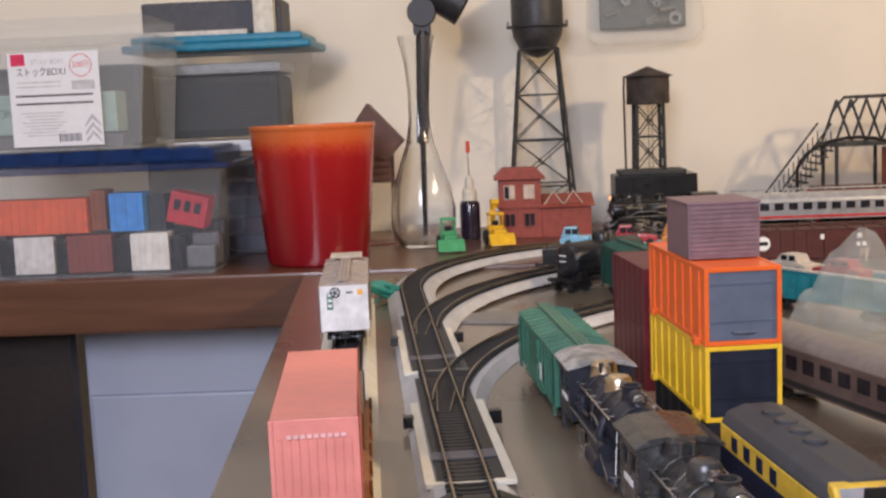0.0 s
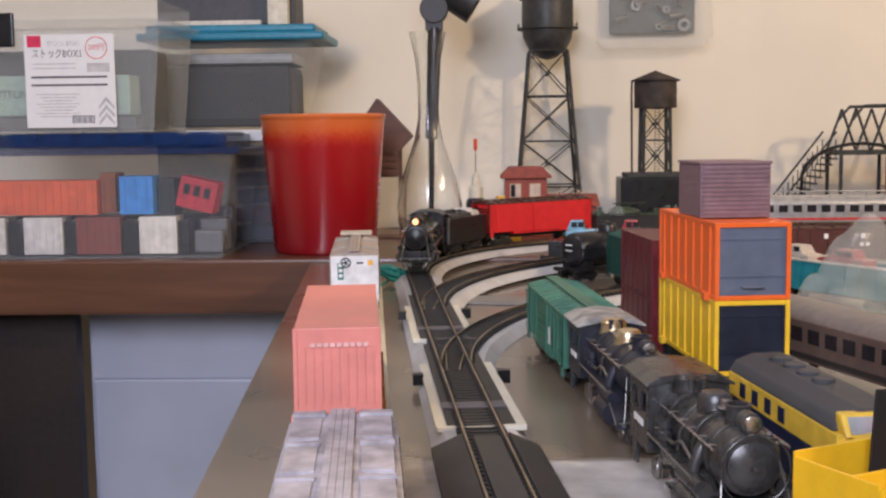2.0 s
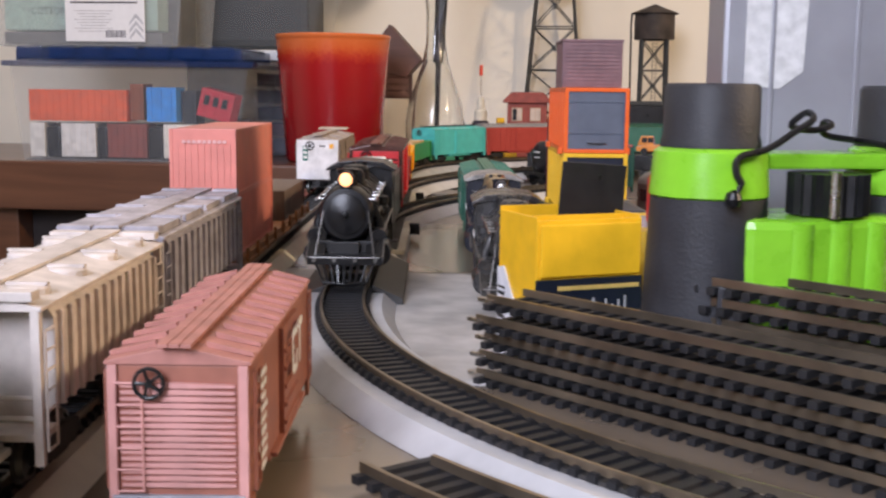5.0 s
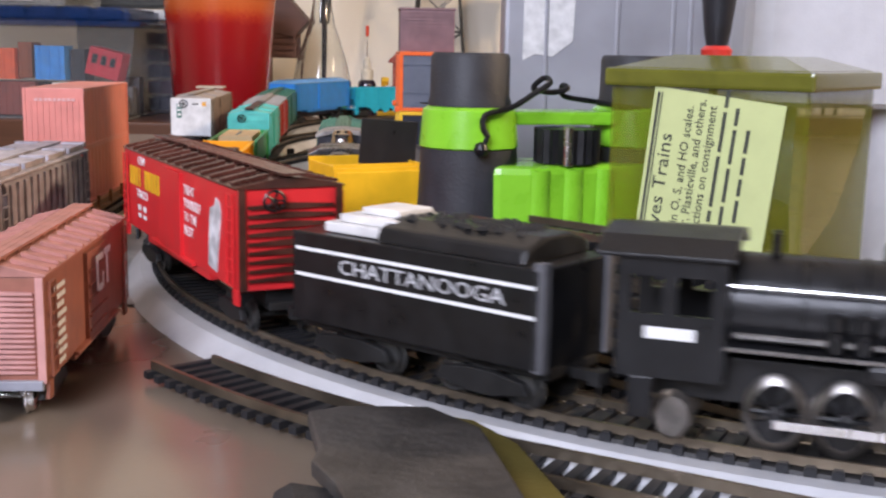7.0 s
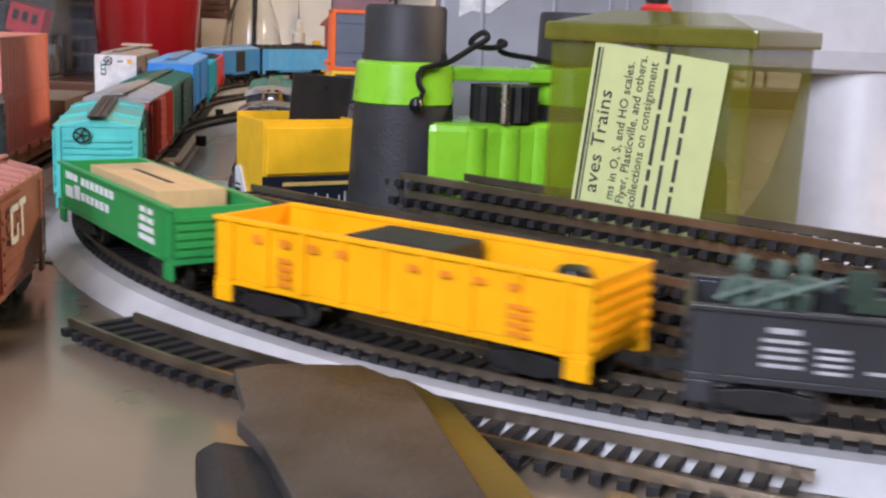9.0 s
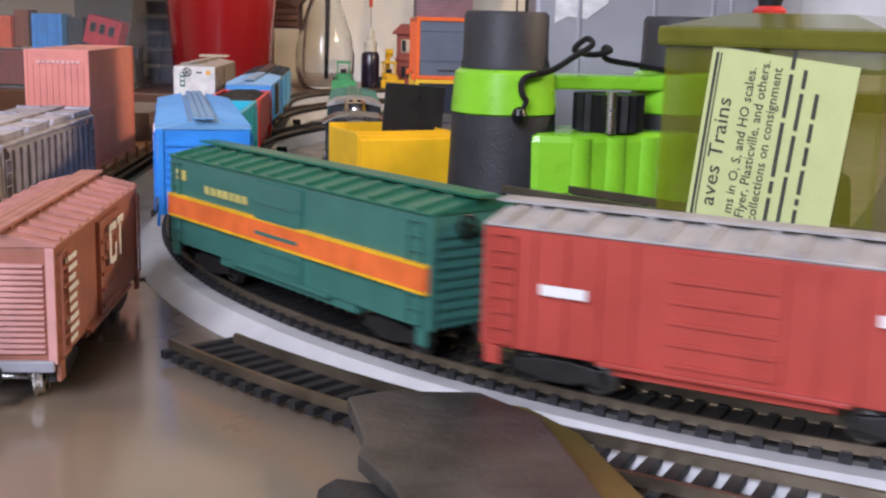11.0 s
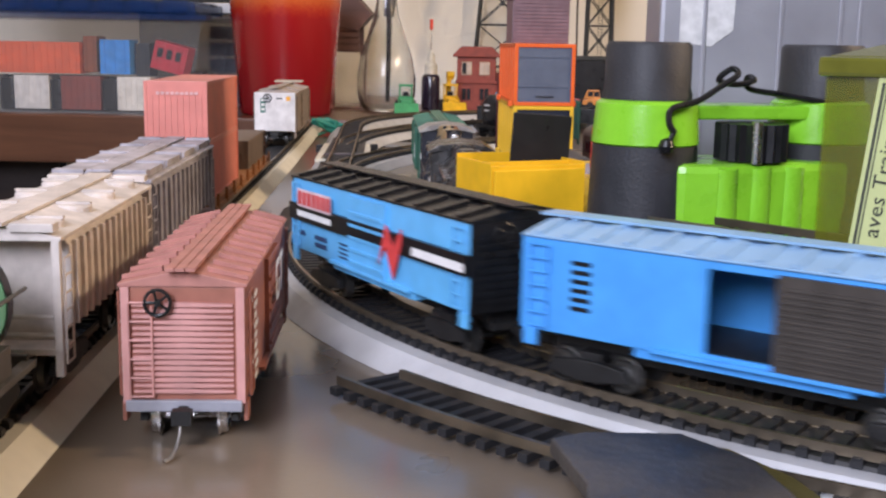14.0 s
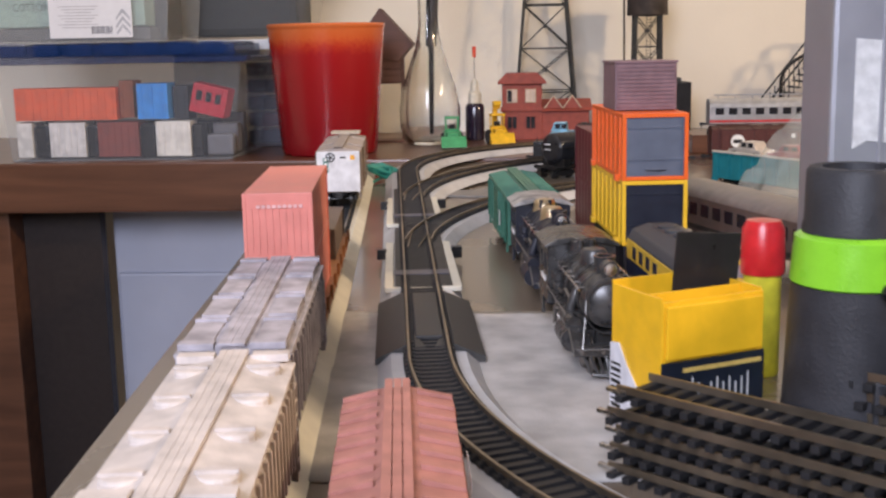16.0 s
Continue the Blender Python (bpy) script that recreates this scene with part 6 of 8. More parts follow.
IRON = mat("tower_iron", (0.035, 0.037, 0.036), 0.55, vary=0.2)
tw = thing("water_tower", "tall black steel water tower with cross braces", "toy tower", at=pose(-0.018, 1.095, DESK_TOP))
truss_legs(tw, IRON, 0.0, 0.252, 0.047, 0.026, 4)
bm = bmesh.new()
lathe(bm, [(0.0005, 0.240), (0.012, 0.243), (0.026, 0.254), (0.034, 0.270), (0.036, 0.284), (0.036, 0.322), (0.0355, 0.3235), (0.0005, 0.3235)], 36)
part("tank", bm, mat("tank_dark", (0.045, 0.044, 0.044), 0.45, vary=0.2), tw, smooth=True)
bm = bmesh.new()
lathe(bm, [(0.036, 0.282), (0.043, 0.282), (0.043, 0.284), (0.036, 0.284)], 30)
part("walkway", bm, IRON, tw)
bm = bmesh.new()
lathe(bm, [(0.0395, 0.3236), (0.0400, 0.3252), (0.004, 0.3480), (0.0025, 0.3525), (0.0005, 0.3530)], 36, close=True)
part("roof", bm, mat("tank_dark", (0.045, 0.044, 0.044), 0.45, vary=0.2), tw, smooth=True)
bm = bmesh.new()
for i in range(20):
    a = 2 * math.pi * i / 20
    tube(bm, (0.042 * math.cos(a), 0.042 * math.sin(a), 0.283), (0.042 * math.cos(a), 0.042 * math.sin(a), 0.291), 0.0005, n=5)
part("railing", bm, IRON, tw)

RUSTY = mat("tank_rust", (0.055, 0.042, 0.035), 0.65, vary=0.35, scale=60)
w2 = thing("water_tank", "small rusty water tank on a braced stand", "toy tower", at=pose(0.126, 1.045, DESK_TOP))
pbox("block", BLACK, w2, -0.05, 0.06, -0.03, 0.03, 0, 0.076, 0.002)
pbox("stand_base", IRON, w2, -0.042, 0.046, -0.027, 0.027, 0.076, 0.082, 0.001)
bm = bmesh.new()
truss_legs(w2, IRON, 0.082, 0.170, 0.0185, 0.0175, 2, 0.0024)
ladder(w2, 0.0, -0.019, 0.082, 0.168, IRON, 0.006)
lathe(bm, [(0.0005, 0.170), (0.0285, 0.170), (0.0290, 0.172), (0.0285, 0.188), (0.0290, 0.190), (0.0285, 0.206), (0.0005, 0.207)], 36)
part("tank", bm, RUSTY, w2, smooth=True)
bm = bmesh.new()
lathe(bm, [(0.033, 0.206), (0.0335, 0.2075), (0.0005, 0.2205)], 36, close=True)
part("roof", bm, RUSTY, w2)
ptube("spout_pipe", RUSTY, w2, [(-0.033, -0.01, 0.207), (-0.034, -0.012, 0.190), (-0.033, -0.012, 0.082)], 0.0015)

# footbridge with stairs
fb = thing("toy_footbridge", "black toy footbridge with a stair and arched truss", "toy bridge", at=pose(0.42, 1.02, DESK_TOP))
bm = bmesh.new()
box(bm, -0.065, 0.16, -0.03, 0.03, 0.104, 0.110)
part("deck", bm, IRON, fb)
for y in (-0.03, 0.03):
    for i in range(4):
        x = -0.058 + i * 0.07
        bm = bmesh.new()
        tube(bm, (x, y, 0), (x, y, 0.105), 0.0026, n=8)
        part("leg", bm, IRON, fb)
    for i in range(5):
        x = -0.06 + i * 0.04
        bm = bmesh.new()
        tube(bm, (x, y, 0.108), (x + 0.02, y, 0.165), 0.0018, n=6)
        tube(bm, (x + 0.02, y, 0.165), (x + 0.04, y, 0.108), 0.0018, n=6)
        part("truss_diagonal", bm, IRON, fb)
    ptube("top_chord", IRON, fb, [(-0.045, y, 0.150), (-0.03, y, 0.168), (0.14, y, 0.170)], 0.0022)
    ptube("stair_rail", IRON, fb, [(-0.145, y, 0.030), (-0.065, y, 0.135)], 0.0014)
for i in range(12):
    x, z = -0.140 + i * 0.0065, 0.008 + i * 0.0082
    pbox("stair_tread", IRON, fb, x, x + 0.007, -0.028, 0.028, z, z + 0.002, 0)
    for y in (-0.03, 0.03):
        ptube("baluster", IRON, fb, [(x + 0.003, y, z), (x + 0.003, y, z + 0.026)], 0.0008, 5)
pbox("red_cabin", mat("cabin_red", (0.45, 0.10, 0.05), 0.5), fb, 0.02, 0.09, -0.02, 0.03, 0.03, 0.10, 0.002)

# parts organiser hung on the wall
org = thing("parts_box", "clear plastic parts box fixed to the wall", "storage box", at=pose(0.134, 1.155, 0.26))
CLEARBOX = clear_plastic("frosted_clear", (0.80, 0.82, 0.80), 0.16, 0.1)
bm = bmesh.new()
prism(bm, [(-0.070, 0.0), (-0.080, 0.012), (-0.078, 0.13), (0.078, 0.13), (0.084, 0.016), (0.070, 0.0)], -0.04, -0.003, "y")
part("shell", bm, CLEARBOX, org, bevel=0.005)
bm = bmesh.new()
for i in range(26):
    x, z = random.uniform(-0.055, 0.055), random.uniform(0.03, 0.11)
    r = random.uniform(0.004, 0.011)
    if i % 3:
        tube(bm, (x - r, -0.022, z), (x + r, -0.018, z + random.uniform(-r, r)), r * 0.4, n=8)
    else:
        lathe(bm, [(r * 0.5, -0.024), (r, -0.024), (r, -0.016), (r * 0.5, -0.016), (r * 0.5, -0.024)], 14, (x, 0, z), "y")
tagged(part("metal_parts", bm, mat("dull_metal", (0.24, 0.25, 0.24), 0.4, metal=0.6), org, "heap of dull metal parts"), kind="stuff")
pbox("backing", mat("organiser_dark", (0.10, 0.12, 0.12), 0.6), org, -0.060, 0.062, -0.014, -0.004, 0.022, 0.128, 0.003)

# ---- storage boxes on the desk ----
BLUELID = clear_plastic("navy_clear_lid", (0.012, 0.045, 0.17), 0.52, 0.05)
b1 = thing("storage_box", "clear plastic box with a navy lid full of toy cars", "storage box", at=pose(-0.545, 0.757, DESK_TOP))
bm = bmesh.new()
BOXCLEAR = clear_plastic("box_clear", (0.50, 0.54, 0.60), 0.07, 0.04)
out = [(-0.145, 0.0), (0.135, 0.0), (0.150, 0.119), (-0.160, 0.119)]
for y0, y1, k in ((0.0, 0.002, 0.012), (0.150, 0.152, 0.0)):
    prism(bm, out, y0, y1, "y")
    part("clear_wall", bm, BOXCLEAR, b1)
    bm = bmesh.new()
prism(bm, [(0.133, 0.0), (0.135, 0.0), (0.150, 0.119), (0.148, 0.119)], 0.002, 0.150, "y")
part("clear_wall", bm, BOXCLEAR, b1)
bm = bmesh.new()
prism(bm, [(-0.145, 0.0), (-0.143, 0.0), (-0.158, 0.119), (-0.160, 0.119)], 0.002, 0.150, "y")
part("clear_wall", bm, BOXCLEAR, b1)
pbox("base", clear_plastic("box_clear_base", (0.5, 0.52, 0.55), 0.5), b1, -0.143, 0.133, 0.002, 0.150, 0.0, 0.002, 0)
bm = bmesh.new()
box(bm, -0.168, 0.160, -0.008, 0.160, 0.119, 0.126)
part("lid_rim", bm, BLUELID, b1, bevel=0.002)
bm = bmesh.new()
box(bm, -0.155, 0.142, 0.006, 0.146, 0.126, 0.142)
part("lid_top", bm, BLUELID, b1, bevel=0.003)
for i in range(7):
    x = -0.135 + i * 0.042
    pbox("lid_pocket", BLUELID, b1, x - 0.017, x + 0.017, 0.002, 0.150, 0.128, 0.1445, 0.003)


def boxed_car(parent, name, x0, x1, z0, z1, y0, colour, ribs=6, label=""):
    bm = bmesh.new()
    box(bm, x0, x1, y0, y0 + 0.034, z0, z1)
    for i in range(ribs):
        x = x0 + (x1 - x0) * (i + 0.5) / ribs
        box(bm, x - 0.0008, x + 0.0008, y0 - 0.001, y0, z0 + 0.002, z1 - 0.002)
    return part(name, bm, mat(name + "_paint_%d" % int(colour[0] * 100), colour, 0.5), parent, label, bevel=0.0006)


boxed_car(b1, "orange_car", -0.142, -0.012, 0.050, 0.090, 0.012, (0.80, 0.14, 0.05), 14)
boxed_car(b1, "rust_car", -0.010, 0.008, 0.052, 0.098, 0.02, (0.28, 0.08, 0.03), 2)
boxed_car(b1, "blue_car", 0.014, 0.053, 0.050, 0.094, 0.014, (0.05, 0.30, 0.80), 3)
boxed_car(b1, "dark_car", 0.055, 0.074, 0.048, 0.090, 0.03, (0.03, 0.03, 0.035), 2)
rc = boxed_car(b1, "red_wagon", -0.022, 0.022, -0.018, 0.018, 0.0, (0.55, 0.02, 0.04), 3)
rc.matrix_basis = pose(0.104, 0.016, 0.072, 0, 14, 0)
for dx in (-0.016, -0.004, 0.008):
    pbox("wagon_window", DARKWIN, rc, dx, dx + 0.007, -0.0016, -0.0011, -0.002, 0.010, 0)
for x0, x1, c in ((-0.142, -0.122, (0.78, 0.76, 0.72)), (-0.100, -0.054, (0.74, 0.72, 0.70)), (-0.038, 0.014, (0.24, 0.055, 0.04)), (0.036, 0.080, (0.85, 0.82, 0.76))):
    boxed_car(b1, "small_wagon", x0, x1, 0.004, 0.047, 0.012, c, 6)
# black blocks fill the gaps between the small wagons
for x0, x1 in ((-0.120, -0.102), (-0.053, -0.039), (0.015, 0.034), (0.081, 0.094)):
    pbox("dark_gap_block", BLACK, b1, x0, x1, 0.014, 0.044, 0.003, 0.043, 0.003)
# black slab added behind the wagons so that the gaps look dark
pbox("dark_gap_block", BLACK, b1, -0.13, 0.105, 0.06, 0.10, 0.0025, 0.046, 0.001)
for k in range(3):
    pbox("grey_sprue", mat("sprue_grey", (0.16, 0.16, 0.18), 0.4), b1, 0.098, 0.131, 0.02 + k * 0.03, 0.040 + k * 0.03, 0.004, 0.030 + k * 0.012, 0.003)

STOCKP = clear_plastic("stock_clear", (0.62, 0.64, 0.64), 0.17, 0.18)
b2 = thing("labelled_storage_box", "frosted clear storage box with a white printed label", "storage box", at=pose(-0.60, 0.765, DESK_TOP + 0.1447))
BROAD = [(-0.125, 0.0), (0.113, 0.0), (0.124, 0.118), (-0.136, 0.118)]
for outline, y0, y1 in ((BROAD, 0.0, 0.0022), (BROAD, 0.14, 0.1422), ([(0.111, 0.0), (0.113, 0.0), (0.124, 0.118), (0.122, 0.118)], 0.0022, 0.14), ([(-0.125, 0.0), (-0.123, 0.0), (-0.134, 0.118), (-0.136, 0.118)], 0.0022, 0.14)):
    bm = bmesh.new()
    prism(bm, outline, y0, y1, "y")
    part("frosted_wall", bm, STOCKP, b2)
pbox("frosted_base", STOCKP, b2, -0.123, 0.111, 0.0022, 0.14, 0.0, 0.0022, 0)
bm = bmesh.new()
box(bm, -0.142, 0.134, -0.006, 0.148, 0.118, 0.128)
box(bm, -0.132, 0.124, 0.002, 0.140, 0.128, 0.150)
part("lid", bm, STOCKP, b2, bevel=0.002)
pbox("latch", BLACK, b2, -0.068, -0.040, -0.010, -0.004, 0.098, 0.136, 0.002)
lab = pbox("label_card", mat("label_white", (0.78, 0.77, 0.77), 0.6, vary=0.02), b2, -0.032, 0.072, -0.0012, -0.0002, 0.006, 0.112, 0.0003)
F1 = lambda x, z: pose(x, -0.0014, z, 90, 0, 0)
bars("red_square", mat("label_red", (0.68, 0.03, 0.10), 0.5), lab, F1(0, 0), [(-0.020, 0.104, 0.016, 0.013)])
words("title", "ストックBOX1", 0.0115, mat("label_ink", (0.10, 0.09, 0.10), 0.6), lab, F1(0.006, 0.0895), wide=0.056)
words("small_title", "STOCK BOX1", 0.008, mat("label_pale_ink", (0.55, 0.53, 0.53), 0.6), lab, F1(0.014, 0.101), wide=0.036)
bm = bmesh.new()
lathe(bm, [(0.0118, 0.0), (0.0128, 0.0), (0.0128, 0.00012), (0.0118, 0.00012), (0.0118, 0.0)], 30)
bmesh.ops.transform(bm, matrix=F1(0.0515, 0.096), verts=bm.verts)
part("price_ring", bm, mat("ring_red", (0.70, 0.16, 0.16), 0.5), lab)
words("price", "200円", 0.0085, mat("ring_red", (0.70, 0.16, 0.16), 0.5), lab, F1(0.0515, 0.0965), wide=0.018)
for z in (0.0635, 0.0545):
    bars("print_line", mat("label_ink", (0.10, 0.09, 0.10), 0.6), lab, F1(0, 0), [(0.019, z, 0.088, 0.0022)])
bars("fine_print", mat("label_pale_ink", (0.55, 0.53, 0.53), 0.6), lab, F1(0, 0), [(0.002, 0.0785, 0.05, 0.0012), (0.002, 0.0735, 0.05, 0.0012), (0.053, 0.074, 0.026, 0.010)] + [(0.005, 0.044 - i * 0.0036, 0.05 - (i % 3) * 0.008, 0.0011) for i in range(8)])
bars("bar_code", mat("label_ink", (0.10, 0.09, 0.10), 0.6), lab, F1(0, 0), [(0.022 + i * 0.0022, 0.0155, 0.0009 + 0.0006 * (i % 3 == 0), 0.009) for i in range(12)])
for k in range(3):
    bm = bmesh.new()
    z = 0.012 + k * 0.009
    prism(bm, [(0.052, z - 0.004), (0.0605, z + 0.006), (0.070, z - 0.004), (0.070, z), (0.0605, z + 0.011), (0.052, z)], -0.0014, -0.00125, "y")
    part("chevron", bm, mat("label_grey", (0.50, 0.50, 0.52), 0.6), lab)
cot = pbox("mint_coach", mat("mint_paint", (0.40, 0.56, 0.47), 0.5), b2, -0.118, 0.085, 0.010, 0.05, 0.020, 0.066, 0.002)
words("coach_name", "COTTON", 0.014, mat("coach_ink", (0.07, 0.12, 0.10), 0.6), cot, pose(-0.058, 0.0095, 0.044, 90, 0, 0), wide=0.046)
pbox("dark_stuff", mat("dark_contents", (0.024, 0.024, 0.026), 0.6), b2, -0.118, 0.10, 0.055, 0.12, 0.003, 0.098, 0.006)
pbox("grey_tray", mat("grey_tray", (0.10, 0.10, 0.105), 0.5), b2, -0.12, 0.09, 0.012, 0.05, 0.003, 0.018, 0.002)

b3 = thing("dark_storage_box", "smoky clear box of dark toy parts", "storage box", at=pose(-0.44, 0.925, DESK_TOP))
bm = bmesh.new()
box(bm, -0.09, 0.092, 0, 0.11, 0, 0.132)
part("shell", bm, clear_plastic("smoky_clear", (0.25, 0.25, 0.28), 0.45, 0.15), b3, bevel=0.004)
for k in range(5):
    pbox("dark_toy", mat("toy_dark_%d" % k, ((0.03, 0.10, 0.03, 0.04, 0.12)[k], (0.035, 0.02, 0.04, 0.04, 0.12)[k], (0.06, 0.03, 0.05, 0.04, 0.12)[k]), 0.5), b3, 0.01, 0.085, 0.006, 0.06, 0.005 + k * 0.023, 0.023 + k * 0.023, 0.002)
sh = pbox("white_shelf_board", mat("white_board", (0.74, 0.74, 0.74), 0.5, vary=0.03), None, -0.545, -0.335, 0.915, 1.045, DESK_TOP + 0.1325, DESK_TOP + 0.1465, 0.001)
tagged(sh, "white board lying on top of the smoky box", "board")

b4 = thing("teal_lidded_box", "clear box with a teal lid holding black parts", "storage box", at=pose(-0.42, 0.915, DESK_TOP + 0.1467))
bm = bmesh.new()
prism(bm, [(-0.108, 0.0), (0.072, 0.0), (0.096, 0.112), (-0.116, 0.112)], 0.0, 0.125, "y")
part("shell", bm, clear_plastic("haze_clear", (0.55, 0.60, 0.62), 0.10, 0.15), b4, bevel=0.006)
pbox("black_parts", mat("dark_contents", (0.05, 0.05, 0.052), 0.6), b4, -0.100, 0.066, 0.006, 0.118, 0.004, 0.082, 0.010)
pbox("grey_bag", mat("grey_film", (0.36, 0.38, 0.40), 0.35), b4, -0.098, 0.070, 0.006, 0.116, 0.083, 0.097, 0.006)
bm = bmesh.new()
box(bm, -0.126, 0.112, -0.010, 0.133, 0.112, 0.122)
box(bm, -0.116, 0.100, -0.002, 0.125, 0.122, 0.132)
part("lid", bm, mat("teal_lid", (0.012, 0.19, 0.31), 0.35), b4, bevel=0.003)
top = thing("clutter_tray", "dark tray with a pale ruler on the teal lid", "tray", at=pose(-0.44, 0.93, DESK_TOP + 0.1467 + 0.1322))
pbox("ruler", mat("ruler_cream", (0.62, 0.58, 0.52), 0.5), top, -0.09, 0.05, -0.008, 0.012, 0.0, 0.006, 0.001)
pbox("tray", mat("tray_dark", (0.06, 0.06, 0.07), 0.5), top, -0.09, 0.09, 0.018, 0.09, 0.0, 0.045, 0.004)
pbox("paper_pack", mat("pack_cream", (0.66, 0.62, 0.52), 0.6), top, 0.058, 0.084, -0.004, 0.014, 0.0, 0.05, 0.002)

# ---- standing stock across the middle of the board ----
tk = tank_car("glossy black tank car inside the branch curve", 0.125, mat("tank_black", (0.018, 0.018, 0.021), 0.3, vary=0.2), R=0.0165)
bars("white_lettering", WHITE, tk, pose(-0.0572, 0, 0.031, 90, 0, -90), [(-0.001, 0.004, 0.009, 0.0014), (-0.001, -0.0015, 0.009, 0.001)])
tk.matrix_basis = pose(0.0124, 0.5910, 0.0, 0, 0, 40)
tk.scale = (0.9, 1, 1)
dg = boxcar("dark green boxcar in the middle of the yard", 0.13, mat("bottle_green", (0.015, 0.075, 0.06), 0.5, vary=0.15), mat("bottle_green_roof", (0.02, 0.09, 0.07), 0.5, vary=0.15))
dg.matrix_basis = pose(0.036, 0.482, 0.0, 0, 0, 100)
for z, nm in ((0.0, "lower"), (0.0382, "upper")):
    c = container("shipping_container", "dark maroon %s container of a pair" % nm, 0.085, 0.026, 0.038, mat("maroon_paint", (0.115, 0.012, 0.022), 0.4, vary=0.1), ribs=6, group="maroon containers")
    c.matrix_basis = pose(0.004, 0.215, z, 0, 0, 96)


def open_container(name, label, frame_m, door_m, L, W, H, m):
    """A container with a frame, set-in ribbed sides, a recessed end door and a handle."""
    t = thing(name, label, "container", "open framed containers", at=m)
    h, k = W / 2, 0.0022
    for x in (0, L - k):
        for y in (-h, h - k):
            pbox("corner_post", frame_m, t, x, x + k, y, y + k, 0, H, 0.0003)
    for z in (0, H - k):
        for y in (-h, h - k):
            pbox("side_rail", frame_m, t, k, L - k, y, y + k, z, z + k, 0.0003)
        for x in (0, L - k):
            pbox("end_rail", frame_m, t, x, x + k, -h + k, h - k, z, z + k, 0.0003)
    pbox("roof_panel", frame_m, t, k, L - k, -h + k, h - k, H - 0.0014, H - 0.0004, 0)
    pbox("floor_panel", frame_m, t, k, L - k, -h + k, h - k, 0.0004, 0.0014, 0)
    for y in (-h + 0.0006, h - 0.0014):
        pbox("side_panel", frame_m, t, k, L - k, y, y + 0.0008, k, H - k, 0)
        for i in range(7):
            x = 0.010 + (L - 0.020) * i / 6
            pbox("side_rib", frame_m, t, x - 0.0012, x + 0.0012, y - 0.0008 if y < 0 else y, y + 0.0008 if y < 0 else y + 0.0016, k, H - k, 0.0003)
    d = pbox("door", door_m, t, 0.0008, 0.0022, -h + k, h - k, k, H - k, 0.0002)
    for z in (H * 0.3, H * 0.78):
        pbox("door_rib", door_m, d, 0.0003, 0.0008, -h + k, h - k, z, z + 0.0008, 0)
    bm = bmesh.new()
    tube(bm, (-0.0012, -0.005, 0.0062), (-0.0012, 0.005, 0.0062), 0.0006, n=6)
    tube(bm, (-0.0012, -0.005, 0.0062), (0.001, -0.005, 0.0062), 0.0005, n=5)
    tube(bm, (-0.0012, 0.005, 0.0062), (0.001, 0.005, 0.0062), 0.0005, n=5)
    part("handle", bm, door_m, d)
    for x in (0.012, L - 0.012):
        for y in (-h - 0.0024, h - 0.0006):
            pbox("lock_tab", frame_m, t, x - 0.003, x + 0.003, y, y + 0.003, -0.001, 0.0026, 0.0004)
    return t


SLATE = mat("door_slate", (0.105, 0.125, 0.17), 0.45, vary=0.06)
ORNG = mat("container_orange", (0.80, 0.135, 0.02), 0.38, vary=0.05, clear=0.15)
YELC = mat("container_yellow", (0.80, 0.50, 0.03), 0.38, vary=0.06)
stack_pose = lambda z, dx=0.0: pose(0.0175 + dx, 0.002, z, 0, 0, 95.5)
base = container("shipping_container", "dark navy low container under the yellow one", 0.10, 0.034, 0.0275, mat("navy_dark", (0.014, 0.014, 0.022), 0.5), ribs=6, group="maroon containers")
base.matrix_basis = pose(0.0130, 0.052, 0.0, 0, 0, 95.5)
open_container("framed_container", "yellow framed container with a dark end door", YELC, mat("door_navy", (0.012, 0.016, 0.03), 0.4), 0.105, 0.0362, 0.0358, stack_pose(0.0280))
open_container("framed_container", "orange framed container with a slate grey end door", ORNG, SLATE, 0.105, 0.0362, 0.0365, stack_pose(0.0640))
cr = thing("crate", "dull purple brown crate on the orange container", "crate", at=pose(0.0150, 0.030, 0.1007, 0, 0, 95.5))
CRATE = mat("crate_purple", (0.20, 0.125, 0.14), 0.5, vary=0.12)
pbox("body", CRATE, cr, 0.0, 0.04, -0.0175, 0.0175, 0, 0.0262, 0.0006)
pbox("lid", CRATE, cr, -0.0006, 0.0406, -0.0181, 0.0181, 0.0262, 0.0276, 0.0004)
for i in range(11):
    pbox("board_line", CRATE, cr, -0.0005, 0.0, -0.0165, 0.0165, 0.002 + i * 0.0022, 0.0034 + i * 0.0022, 0)

